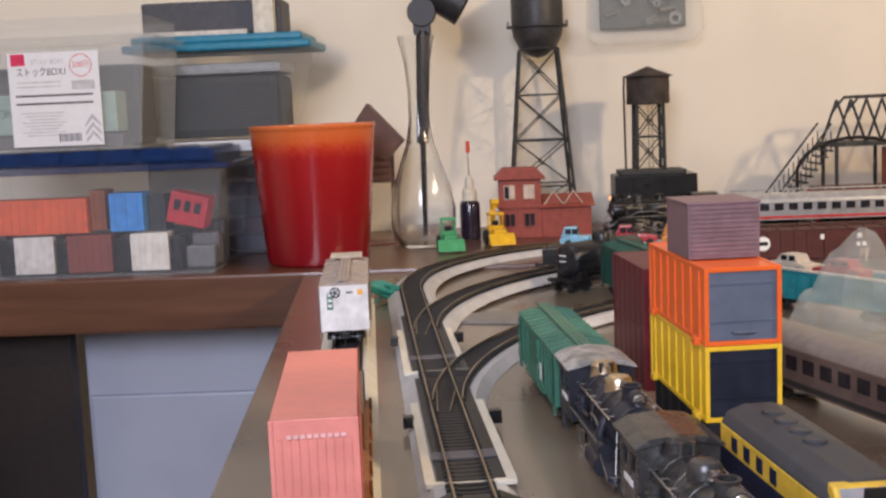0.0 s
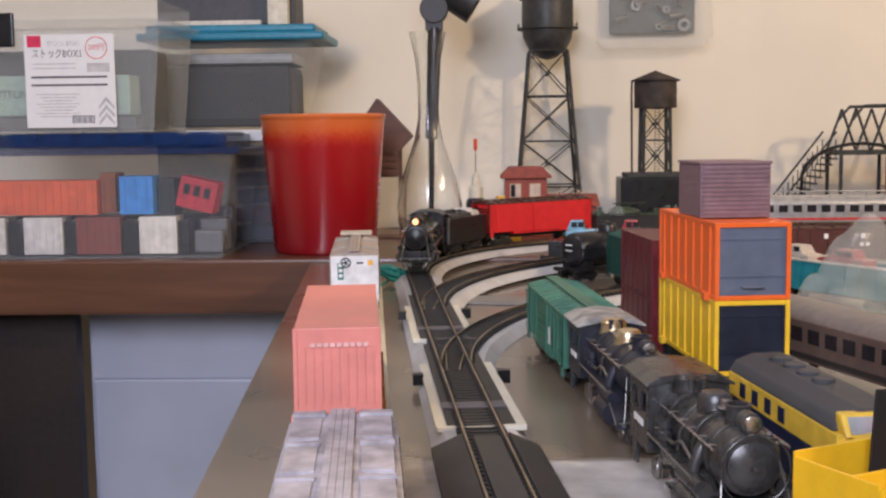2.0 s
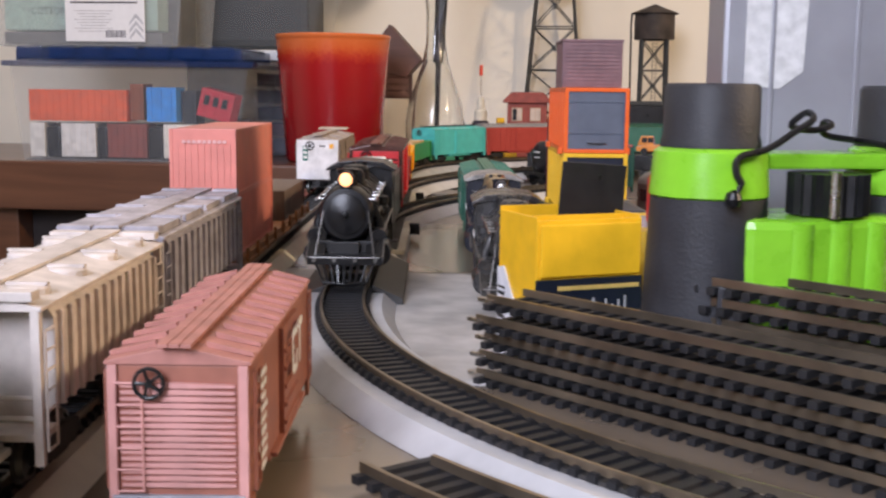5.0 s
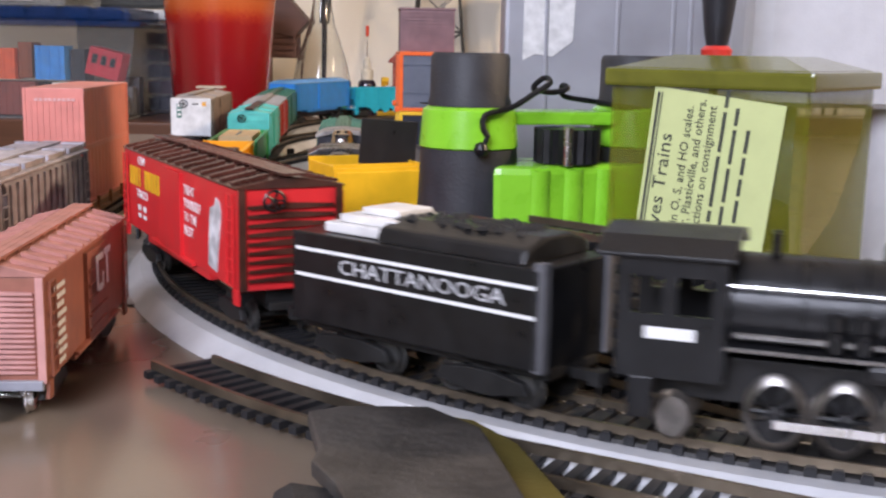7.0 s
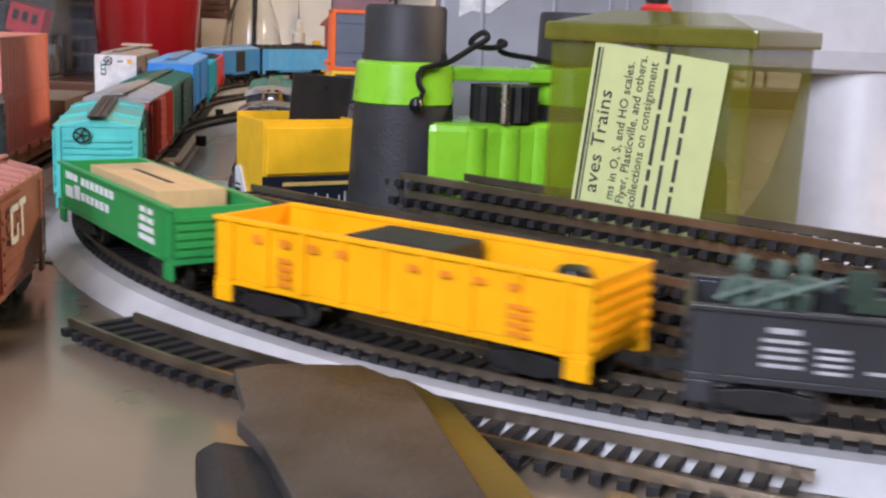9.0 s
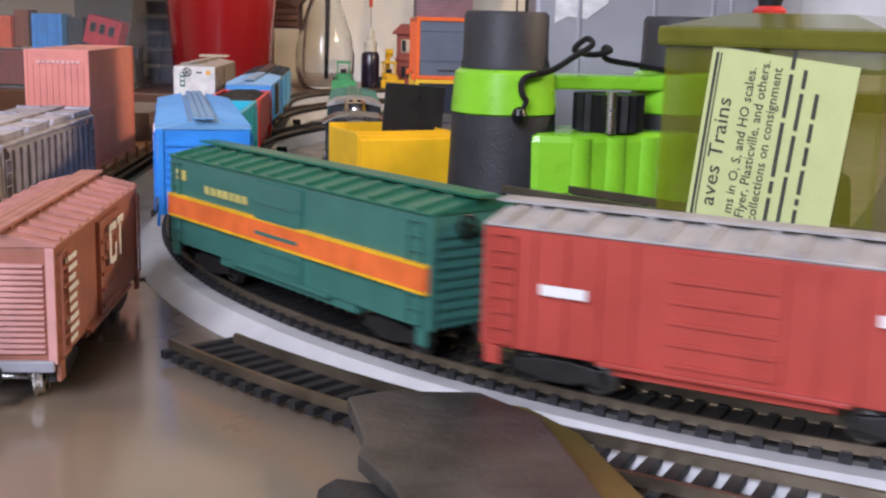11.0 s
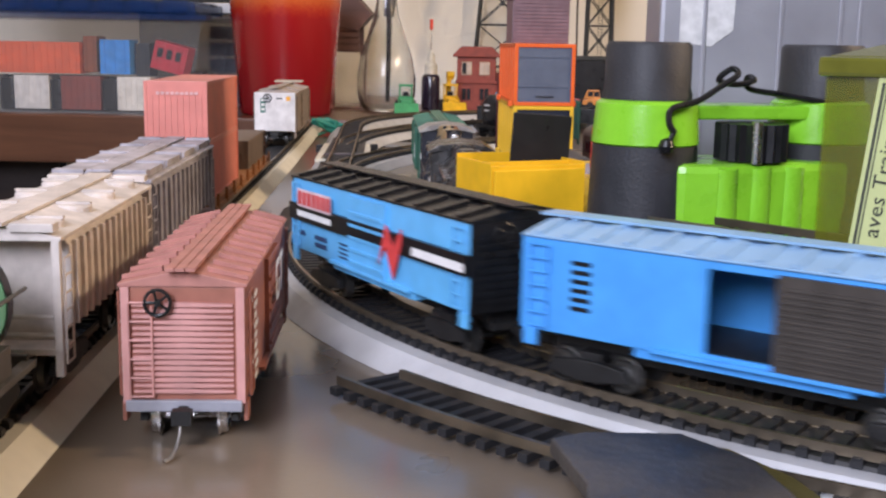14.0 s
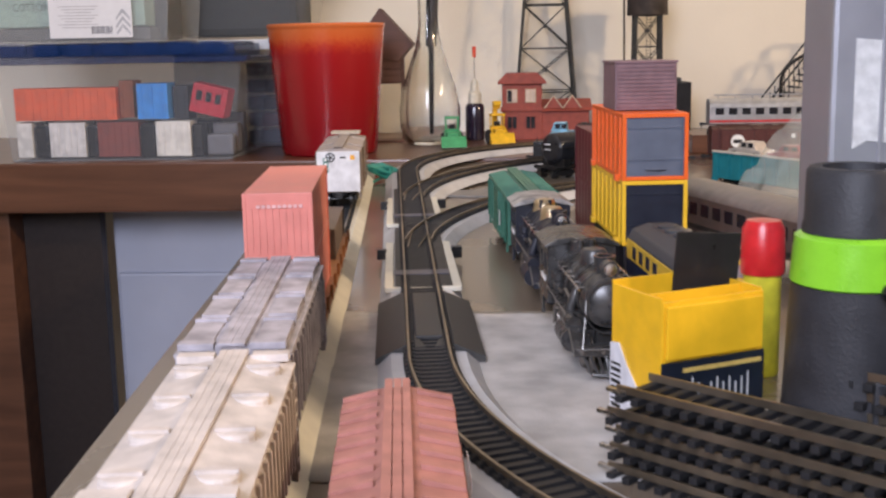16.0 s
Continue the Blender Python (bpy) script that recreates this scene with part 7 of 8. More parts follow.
# streamlined diesel in navy and yellow
def diesel(label, L=0.125):
    t = thing("diesel_locomotive", label, "model locomotive")
    nv, yl, gy = mat("diesel_navy", (0.012, 0.018, 0.05), 0.35), mat("diesel_yellow", (0.78, 0.50, 0.06), 0.38), mat("diesel_roof", (0.055, 0.057, 0.065), 0.5)
    h = 0.0165
    pbox("lower_body", nv, t, -L / 2, L / 2 - 0.012, -h, h, 0.011, 0.0285, 0.0006)
    pbox("upper_body", yl, t, -L / 2, L / 2 - 0.016, -h, h, 0.0285, 0.0385, 0.0006)
    bm = bmesh.new()
    prism(bm, [(-h, 0.0385), (-h + 0.003, 0.0435), (-0.006, 0.0462), (0.006, 0.0462), (h - 0.003, 0.0435), (h, 0.0385)], -L / 2, L / 2 - 0.020)
    part("roof", bm, gy, t, bevel=0.0012)
    bm = bmesh.new()
    lathe(bm, [(0.0165, 0.0), (0.016, 0.006), (0.013, 0.012), (0.007, 0.0155), (0.0005, 0.0165)], 28, (L / 2 - 0.0165, 0, 0.0270), "x")
    for v in bm.verts:
        if v.co.z > 0.0385:
            v.co.z = 0.0385 + (v.co.z - 0.0385) * 0.3
        v.co.z = max(v.co.z, 0.011)
    part("nose", bm, yl, t, smooth=True)
    bm = bmesh.new()
    prism(bm, [(L / 2 - 0.0225, 0.0385), (L / 2 - 0.0225, 0.0455), (L / 2 - 0.018, 0.0452), (L / 2 - 0.013, 0.038)], -0.0145, 0.0145, "y")
    part("cab", bm, yl, t, bevel=0.0012)
    for u in (-1, 1):
        bm = bmesh.new()
        prism(bm, [(L / 2 - 0.0176, 0.0440), (L / 2 - 0.0138, 0.0388), (L / 2 - 0.0132, 0.0392), (L / 2 - 0.0170, 0.0444)], *sorted((u * 0.0012, u * 0.0125)), "y")
        part("windscreen", bm, mat("screen_silver", (0.55, 0.58, 0.60), 0.15, metal=0.5), t)
    for i in range(4):
        x = -L / 2 + 0.018 + i * 0.014
        bm = bmesh.new()
        lathe(bm, [(0.0046, 0.0460), (0.0046, 0.0472), (0.0036, 0.0476), (0.0005, 0.0474)], 16, (x, 0, 0), close=True)
        part("roof_fan", bm, gy, t)
        for u in (-1, 1):
            pbox("side_grille", nv, t, x - 0.003, x + 0.003, *sorted((u * h, u * (h + 0.0004))), 0.0305, 0.0365, 0)
    truck_parts(t, -L / 2 + 0.026)
    truck_parts(t, L / 2 - 0.032)
    couplers(t, -L / 2, L / 2 - 0.004)
    return t


fu = diesel("navy and yellow streamlined diesel on the bare board")
fu.matrix_basis = pose(0.0235, -0.094, 0.0, 0, 0, -82.5)


def coach(name, label, L, body, roof, stripe, m, H=0.043, windows=True, ribs=0):
    t = thing(name, label, "model railcar", at=m)
    h = 0.017
    pbox("body", body, t, -L / 2, L / 2, -h, h, 0.0105, H - 0.008, 0.0008)
    bm = bmesh.new()
    prism(bm, [(h * math.cos(a), H - 0.008 + 0.009 * math.sin(a)) for a in np.linspace(0, math.pi, 13)], -L / 2, L / 2)
    part("roof", bm, roof, t, smooth=True)
    for u in (-1, 1):
        pbox("stripe", stripe, t, -L / 2, L / 2, *sorted((u * h, u * (h + 0.0004))), 0.0125, 0.0155, 0)
        if windows:
            for i in range(int(L / 0.016)):
                x = -L / 2 + 0.012 + i * 0.016
                pbox("window", DARKWIN, t, x - 0.005, x + 0.005, *sorted((u * h, u * (h + 0.0005))), 0.022, 0.030, 0)
    truck_parts(t, -L / 2 + 0.03)
    truck_parts(t, L / 2 - 0.03)
    couplers(t, -L / 2, L / 2)
    return t


SILVER = mat("coach_silver", (0.50, 0.51, 0.53), 0.32, metal=0.6, vary=0.1)
riser = pbox("wooden_riser", DESK, None, 0.15, 0.60, 0.760, 0.840, DESK_TOP + 0.0002, 0.026, 0.001)
tagged(riser, "dark wooden riser block carrying the silver coach", "block")
sc = coach("passenger_coach", "silver streamlined passenger coach with dome windows", 0.30, SILVER, SILVER, mat("stripe_red", (0.5, 0.05, 0.05), 0.4), pose(0.325, 0.80, 0.0262, 0, 0, -1.5), 0.040)
for i in range(14):
    bm = bmesh.new()
    x = -0.14 + i * 0.0205
    tube(bm, (x, -0.015, 0.038), (x, -0.014, 0.0455), 0.0006, n=5)
    part("dome_frame", bm, SILVER, sc)
ptube("dome_rail", SILVER, sc, [(-0.145, -0.014, 0.0456), (0.14, -0.014, 0.0456)], 0.0008)
nw = boxcar("brown boxcar with white lettering and a round emblem", 0.21, mat("tuscan_brown", (0.085, 0.022, 0.018), 0.5, vary=0.1), mat("tuscan_roof", (0.07, 0.022, 0.018), 0.5, vary=0.1), H=0.040, ribs=16)
bm = bmesh.new()
lathe(bm, [(0.0004, -0.0186), (0.0075, -0.0186), (0.0075, -0.0182)], 24, (-0.078, 0, 0.0275), "y")
part("round_emblem", bm, WHITE, nw)
bars("emblem_bar", BLACK, nw, near_side(-0.0187, 0), [(-0.078, 0.0275, 0.010, 0.004)])
bars("white_lettering", WHITE, nw, near_side(-0.0184, 0), [(-0.018 + i * 0.0062, 0.033, 0.0045, 0.0052) for i in range(7)] + [(-0.006 + i * 0.006, 0.0245, 0.0042, 0.004) for i in range(6)])
nw.matrix_basis = pose(0.262, 0.668, 0.0, 0, 0, -1)
tg = gondola("teal gondola with a pale rim carrying toy cars", 0.15, mat("gondola_teal", (0.02, 0.23, 0.27), 0.45, vary=0.1), H=0.034, ribs=10)
tg.matrix_basis = pose(0.178, 0.40, 0.0, 0, 0, -58)
for u in (-1, 1):
    pbox("pale_rim", mat("rim_cream", (0.62, 0.58, 0.50), 0.5), tg, -0.074, 0.074, *sorted((u * 0.0155, u * 0.019)), 0.0355, 0.0372, 0.0003)


def toy_car(label, colour, m, parent=None, van=False):
    t = thing("toy_car" if not van else "toy_truck", label, "toy vehicle", at=m)
    pm = mat("toy_paint_%d_%d" % (int(colour[0] * 100), int(colour[2] * 100)), colour, 0.3, clear=0.4)
    bm = bmesh.new()
    prism(bm, [(-0.022, 0.004), (-0.022, 0.010), (-0.010, 0.0115), (0.012, 0.0115), (0.022, 0.0095), (0.022, 0.004)], -0.009, 0.009, "y")
    part("body", bm, pm, t, bevel=0.001)
    bm = bmesh.new()
    if van:
        prism(bm, [(0.002, 0.011), (0.004, 0.021), (0.017, 0.021), (0.021, 0.011)], -0.0085, 0.0085, "y")
    else:
        prism(bm, [(-0.014, 0.011), (-0.009, 0.0175), (0.006, 0.0175), (0.012, 0.011)], -0.0075, 0.0075, "y")
    part("cabin", bm, pm, t, bevel=0.0008)
    for u in (-1, 1):
        y0, y1 = sorted((u * (0.0086 if van else 0.0076), u * (0.0082 if van else 0.0072)))
        for x in ((0.006, 0.013) if van else (-0.007, 0.002)):
            pbox("side_window", DARKWIN, t, x - 0.003, x + 0.003, y0, y1 + 0.0002, 0.0125 if not van else 0.014, 0.0165 if not van else 0.0195, 0)
    for x in (-0.014, 0.013):
        for u in (-1, 1):
            bm = bmesh.new()
            lathe(bm, [(0.0005, u * 0.0072), (0.0036, u * 0.0072), (0.004, u * 0.0078), (0.004, u * 0.0092), (0.0034, u * 0.0096), (0.0005, u * 0.0094)], 14, (x, 0, 0.004), "y")
            part("wheel", bm, RUBBER, t, smooth=True)
    return t


def in_car(car, x, y, z, rz):
    return car.matrix_basis @ pose(x, y, z, 0, 0, rz)


toy_car("red toy car with a pale roof in the teal gondola", (0.36, 0.03, 0.04), in_car(tg, 0.010, 0.0, 0.0290, 185))
toy_car("dusty cream toy car in the teal gondola", (0.50, 0.44, 0.38), in_car(tg, -0.042, 0.0, 0.0290, 178))
toy_car("white toy car beside the teal gondola", (0.66, 0.66, 0.68), pose(0.262, 0.375, 0.0, 0, 0, 160))
pbox("load_deck", BLACK, tg, -0.07, 0.07, -0.0145, 0.0145, 0.0137, 0.0288, 0.0005)
fl = thing("black_flat_car", "black flat car carrying toy trucks", "model railcar", at=pose(0.045, 0.672, 0.0, 0, 0, -8))
pbox("deck", BLACK, fl, -0.085, 0.085, -0.0165, 0.0165, 0.0115, 0.0285, 0.0006)
for i in range(8):
    bm = bmesh.new()
    x = -0.08 + i * 0.023
    tube(bm, (x, -0.0165, 0.0285), (x, -0.0165, 0.034), 0.0006, n=5)
    part("stake", bm, BLACK, fl)
truck_parts(fl, -0.06)
truck_parts(fl, 0.06)
couplers(fl, -0.085, 0.085)
toy_car("light blue toy truck on the black flat car", (0.20, 0.45, 0.62), in_car(fl, -0.045, 0.0, 0.0286, 180), van=True)
toy_car("small red toy truck on the black flat car", (0.42, 0.04, 0.05), in_car(fl, 0.012, 0.002, 0.0286, 180), van=True)
toy_car("small orange toy truck on the black flat car", (0.66, 0.26, 0.05), in_car(fl, 0.060, 0.0, 0.0286, 180), van=True)
gc = coach("grey_passenger_car", "dusty grey roofed passenger car with brown sides", 0.24, mat("side_grey_brown", (0.11, 0.085, 0.078), 0.5), mat("dusty_grey_roof", (0.20, 0.185, 0.175), 0.42, vary=0.12), mat("sill_dark", (0.03, 0.03, 0.03), 0.5), pose(0.108, 0.075, 0.0, 0, 0, -71), 0.042)

# crumpled clear bag
bm = bmesh.new()
rng = random.Random(4)
rings = []
for j in range(13):
    k = j / 12
    row = []
    for i in range(26):
        a = 2 * math.pi * i / 26
        r = (0.052 * (1 - k) ** 0.75 + 0.002) * (1 + 0.22 * noise.noise(Vector((math.cos(a) * 2.2, math.sin(a) * 2.2, k * 4))))
        row.append(bm.verts.new((r * math.cos(a) + 0.010 * k, r * 0.8 * math.sin(a), 0.0005 + 0.064 * k + 0.004 * noise.noise(Vector((a, k * 9, 2))))))
    rings.append(row)
for a, b in zip(rings, rings[1:]):
    for i in range(26):
        bm.faces.new((a[i], a[(i + 1) % 26], b[(i + 1) % 26], b[i]))
bag = part("plastic_bag", bm, clear_plastic("bag_film", (0.62, 0.67, 0.64), 0.24, 0.12))
bag.matrix_basis = pose(0.158, 0.290, 0.0, 0, 0, 20)
bag.scale = (1.0, 1.0, 1.28)
tagged(bag, "crumpled clear plastic bag standing on the board", "plastic bag")
cloth = bmesh.new()
pts = [Vector((0.014 * math.sin(i * 1.9) + 0.004 * math.sin(i * 5), 0.010 * math.cos(i * 1.3), 0.004 + 0.013 * abs(math.sin(i * 0.9)))) for i in range(22)]
for a, b in zip(pts, pts[1:]):
    tube(cloth, a, b, 0.0022, n=7)
tube(cloth, pts[0], Vector((-0.012, -0.075, 0.0015)), 0.0013, n=6)
cl = part("rubber_ribbon", cloth, mat("ribbon_teal", (0.03, 0.28, 0.23), 0.45), smooth=True)
cl.matrix_basis = pose(-0.1995, 0.545, 0.0, 0, 0, 0)
tagged(cl, "tangled teal ribbon beside the siding", "ribbon")
card = pbox("grey_card", mat("card_grey", (0.22, 0.21, 0.20), 0.6), None, -0.045, 0.045, -0.02, 0.02, 0.0003, 0.0022, 0.0003)
card.matrix_basis = pose(-0.078, 0.425, 0.0, 0, 0, -12)
tagged(card, "thin grey card lying inside the track curve", "card")
wire = ptube("black_cable", BLACK, None, [(0.415, 0.86, 0.03)] + [(0.345 + 0.07 * math.cos(a), 0.86, 0.085 + 0.04 * math.sin(a)) for a in np.linspace(0.2, math.pi - 0.1, 12)] + [(0.276, 0.86, 0.006)], 0.0022)
tagged(wire, "black cable bent in an arch over the desk", "cable")

# ---- near things on the right ----
d_ = Vector((0.743, -0.669, 0))
n_ = Vector((0.669, 0.743, 0))


bm = bmesh.new()
box(bm, -0.0014, 0.0014, -0.0122, 0.0122, 0.0002, 0.0024)
LOOSE_TIE = bpy.data.meshes.new("loose_tie")
bm.to_mesh(LOOSE_TIE)
bm.free()
LOOSE_TIE.materials.append(TIE)


def track_pile(label, origin, L, layers, seed):
    """Straight track lengths without roadbed, laid on one another."""
    r = random.Random(seed)
    for k in range(layers):
        t = thing("loose_track_length", label, "track", "piled track lengths", at=pose(origin.x + d_.x * r.uniform(-0.003, 0.003), origin.y + d_.y * r.uniform(-0.003, 0.003), k * 0.0062, 0, 0, -42 + r.uniform(-0.5, 0.5)))
        for y in (0.0042, 0.0218):
            pbox("rail", RAIL, t, 0, L, y - 0.0006, y + 0.0006, 0.0024, 0.0050, 0.0001)
        for i in range(int(L / 0.0062)):
            ob = new("tie", LOOSE_TIE)
            ob.parent = t
            ob.matrix_basis = pose(0.003 + i * 0.0062, 0.0128, 0.0)
        pbox("joiner", STEEL, t, -0.004, 0.004, 0.0032, 0.0052, 0.0022, 0.0036, 0.0002)


track_pile("brown railed straight track length in a pile", Vector((-0.025, -0.265, 0)) - n_ * 0.006, 0.23, 5, 1)
track_pile("brown railed straight track length in a pile", Vector((-0.025, -0.265, 0)) + n_ * 0.0225 + d_ * 0.052, 0.23, 7, 2)

LOOSE = Line(arc((0.2389, -0.1079), 0.3835, 222.7, 243, 24) + [(0.0648 + 0.891 * k, -0.4496 - 0.454 * k) for k in (0.025, 0.05, 0.076)])
lt = thing("loose_track", "curved brown railed track lying loose on the board", "track", at=pose(0, 0, 0.0016))
for u, lead in ((-0.0088, 0.0), (0.0088, 0.006)):
    bm = bmesh.new()
    sweep(bm, LOOSE, 0.001 + lead, LOOSE.s[-1], [(u - 0.0007, 0.0024), (u - 0.0007, 0.0050), (u + 0.0007, 0.0050), (u + 0.0007, 0.0024)])
    part("rail", bm, RAIL, lt)
for i in range(int(LOOSE.s[-1] / 0.0062)):
    ob = new("tie", LOOSE_TIE)
    ob.parent = lt
    p = LOOSE.at(0.003 + i * 0.0062)
    ob.matrix_basis = pose(p.x, p.y, 0.0, 0, 0, LOOSE.way(0.003 + i * 0.0062))
bm = bmesh.new()
prism(bm, [(0.0085, -0.4375), (0.0165, -0.4320), (0.0385, -0.4305), (0.0520, -0.4460), (0.0640, -0.5030), (0.0740, -0.5500), (0.0340, -0.5600), (0.0300, -0.5100), (0.0215, -0.4850), (0.0145, -0.4720), (0.0150, -0.4640)], 0.0087, 0.0125, "z")
pl = part("dark_plate", bm, mat("plate_dark", (0.052, 0.047, 0.043), 0.45, vary=0.3, scale=45, bump=0.6, fine=300), bevel=0.0008)
tagged(pl, "dark scuffed metal plate lying over the loose track", "plate")
# flat olive patch just below the dark plate, reaching past its far edge
bm = bmesh.new()
prism(bm, [(0.0110, -0.4265), (0.0300, -0.4205), (0.0500, -0.4290), (0.0610, -0.4460), (0.0730, -0.4900), (0.0830, -0.5450), (0.0560, -0.5500), (0.0300, -0.4700)], 0.0074, 0.0085, "z")
op = part("olive_patch", bm, mat("patch_olive", (0.105, 0.085, 0.022), 0.3, vary=0.15, scale=40), bevel=0.0003)
tagged(op, "thin flat olive patch under the dark scuffed plate", "plate")
for x, y in ((0.0945, -0.4835), (0.1020, -0.4860)):
    bm = bmesh.new()
    lathe(bm, [(0.0004, 0.0002), (0.0036, 0.0002), (0.0040, 0.0014), (0.0036, 0.0022), (0.0010, 0.0025), (0.0004, 0.0022)], 18)
    stud = part("brass_stud", bm, mat("stud_brass", (0.30, 0.22, 0.12), 0.45, metal=0.6, vary=0.25), smooth=True)
    stud.matrix_basis = pose(x, y, 0.0)
    tagged(stud, "small round brass stud lying beside the loose track", "stud")
bm = bmesh.new()
prism(bm, [(0.0, 0.0002), (0.022, 0.0002), (0.020, 0.0075), (0.004, 0.011), (0.0, 0.009)], -0.03, 0.006, "y")
wg = part("rubber_wedge", bm, RUBBER, bevel=0.0015)
wg.matrix_basis = pose(0.009, -0.487, 0.0, 0, 0, 14)
tagged(wg, "black rubber wedge beside the dark plate", "wedge")

# yellow and black carton with a card in it
YB = mat("carton_yellow", (0.82, 0.47, 0.02), 0.35, vary=0.06, clear=0.2)
yb = thing("carton", "open yellow and black carton with printed sides", "carton", at=pose(-0.0090, -0.2500, 0.0, 0, 0, 28))
CW, CD = 0.0420, 0.0310
for a in ((0.0, CW, 0.0, 0.0009, 0.0535), (0.0, CW, CD - 0.0009, CD, 0.0560), (0.0, 0.0009, 0.0009, CD - 0.0009, 0.0545), (CW - 0.0009, CW, 0.0009, CD - 0.0009, 0.0545)):
    pbox("carton_wall", YB, yb, *a[:4], 0.0, a[4], 0.0002)
pbox("fold_step", YB, yb, 0.0009, CW - 0.0009, 0.011, 0.0118, 0.030, 0.0540, 0.0002)
pbox("front_flap", YB, yb, 0.001, CW - 0.001, -0.0016, -0.0002, 0.0335, 0.0520, 0.0005)
pbox("black_front", mat("carton_black", (0.012, 0.016, 0.026), 0.35), yb, -0.0004, CW + 0.0004, -0.0008, 0.0, 0.0, 0.0325, 0)
pbox("gold_line", mat("carton_gold", (0.60, 0.42, 0.12), 0.4), yb, 0.008, CW - 0.001, -0.0011, -0.0008, 0.0285, 0.0300, 0)
bars("white_print", mat("print_grey", (0.50, 0.50, 0.50), 0.5), yb, near_side(-0.0009, 0), [(0.012 + i * 0.0026, 0.0205 - (i % 3) * 0.0012, 0.0007, 0.012 - (i % 4) * 0.0018) for i in range(10)] + [(0.0085, 0.017, 0.002, 0.005)])
bm = bmesh.new()
prism(bm, [(0.010, 0.0), (CD, 0.0), (CD, 0.033), (0.026, 0.034), (0.021, 0.027), (0.016, 0.022), (0.010, 0.016)], -0.0007, -0.0001, "x")
part("white_side", bm, mat("carton_white", (0.70, 0.70, 0.74), 0.4), yb)
bars("bar_code", BLACK, yb, pose(-0.0008, 0, 0, 90, 0, -90), [(-0.027, 0.026 - i * 0.0022, 0.006, 0.0009 + 0.0005 * (i % 2)) for i in range(9)])
cardp = pbox("black_card", mat("card_black", (0.02, 0.018, 0.018), 0.3), yb, -0.0125, 0.0125, 0.0, 0.0009, 0.0, 0.060, 0.0004)
cardp.matrix_basis = pose(0.0290, 0.0200, 0.0120, 0, 4, -12)
mk = thing("marker_pen", "red capped yellow marker standing upright", "marker", at=pose(0.0445, -0.15, 0.0))
bm = bmesh.new()
lathe(bm, [(0.0005, 0), (0.0075, 0), (0.0078, 0.001), (0.0078, 0.043), (0.0005, 0.043)], 20)
part("barrel", bm, mat("marker_yellow", (0.72, 0.66, 0.05), 0.35), mk, smooth=True)
bm = bmesh.new()
lathe(bm, [(0.0089, 0.0432), (0.0092, 0.045), (0.0088, 0.062), (0.007, 0.0655), (0.0005, 0.0662)], 20, close=True)
part("cap", bm, mat("marker_red", (0.62, 0.02, 0.025), 0.3, clear=0.3), mk, smooth=True)

# lime green binoculars standing on their lenses
LIME = mat("lime_plastic", (0.24, 0.60, 0.03), 0.28, vary=0.05, clear=0.3)
GRIP = mat("grip_rubber", (0.028, 0.028, 0.032), 0.55, vary=0.15, bump=0.3)
bn = thing("binoculars", "lime green and black binoculars standing upright", "binoculars", at=pose(0.0458, -0.2735, 0.0, 0, 0, -2))
for i, x in enumerate((0.0, 0.066)):
    y = 0.0 if i == 0 else 0.028
    bm = bmesh.new()
    lathe(bm, [(0.0005, 0.0), (0.021, 0.0), (0.0215, 0.002), (0.020, 0.030), (0.0185, 0.0655), (0.0005, 0.0655)], 30, (x, y, 0))
    part("lens_barrel", bm, GRIP, bn, smooth=True)
    bm = bmesh.new()
    lathe(bm, [(0.0182, 0.0656), (0.0190, 0.0662), (0.0178, 0.0800), (0.0160, 0.0812), (0.0005, 0.0812)], 30, (x, y, 0))
    part("collar", bm, LIME, bn, smooth=True)
    bm = bmesh.new()
    lathe(bm, [(0.0158, 0.0813), (0.0158, 0.083), (0.0152, 0.085), (0.0150, 0.0998), (0.0140, 0.1012), (0.0105, 0.1012), (0.0100, 0.096), (0.0005, 0.096)], 30, (x, y, 0))
    part("eyecup", bm, GRIP, bn, smooth=True)
bm = bmesh.new()
prism(bm, [(0.010, -0.017), (0.024, -0.016), (0.066, 0.006), (0.074, 0.010), (0.074, 0.034), (0.060, 0.042), (0.0, 0.014)], 0.012, 0.060, "z")
part("body_shell", bm, LIME, bn, bevel=0.003)
for k in range(3):
    bm = bmesh.new()
    x, y = 0.026 + k * 0.0125, -0.0105 + k * 0.0065
    tube(bm, (x, y, 0.014), (x, y, 0.0585), 0.0062, 0.0056, n=14)
    part("ridge", bm, LIME, bn, smooth=True)
bm = bmesh.new()
prism(bm, [(0.004, -0.006), (0.060, 0.012), (0.072, 0.028), (0.060, 0.036), (0.004, 0.014)], 0.0745, 0.0795, "z")
part("bridge_plate", bm, LIME, bn, bevel=0.001)
bm = bmesh.new()
cx, cy = 0.0375, 0.003
n = 40
prof = []
for i in range(n):
    a = 2 * math.pi * i / n
    r = 0.0128 if i % 2 else 0.0116
    prof.append((cx + r * math.cos(a), cy + r * math.sin(a)))
prism(bm, prof, 0.0605, 0.0735, "z")
part("focus_wheel", bm, BLACK, bn)
ptube("focus_post", STEEL, bn, [(cx, cy - 0.011, 0.0600), (cx, cy - 0.011, 0.0745)], 0.0022, 10)
pbox("grip_patch", GRIP, bn, 0.002, 0.012, -0.0222, -0.019, 0.022, 0.040, 0.001)
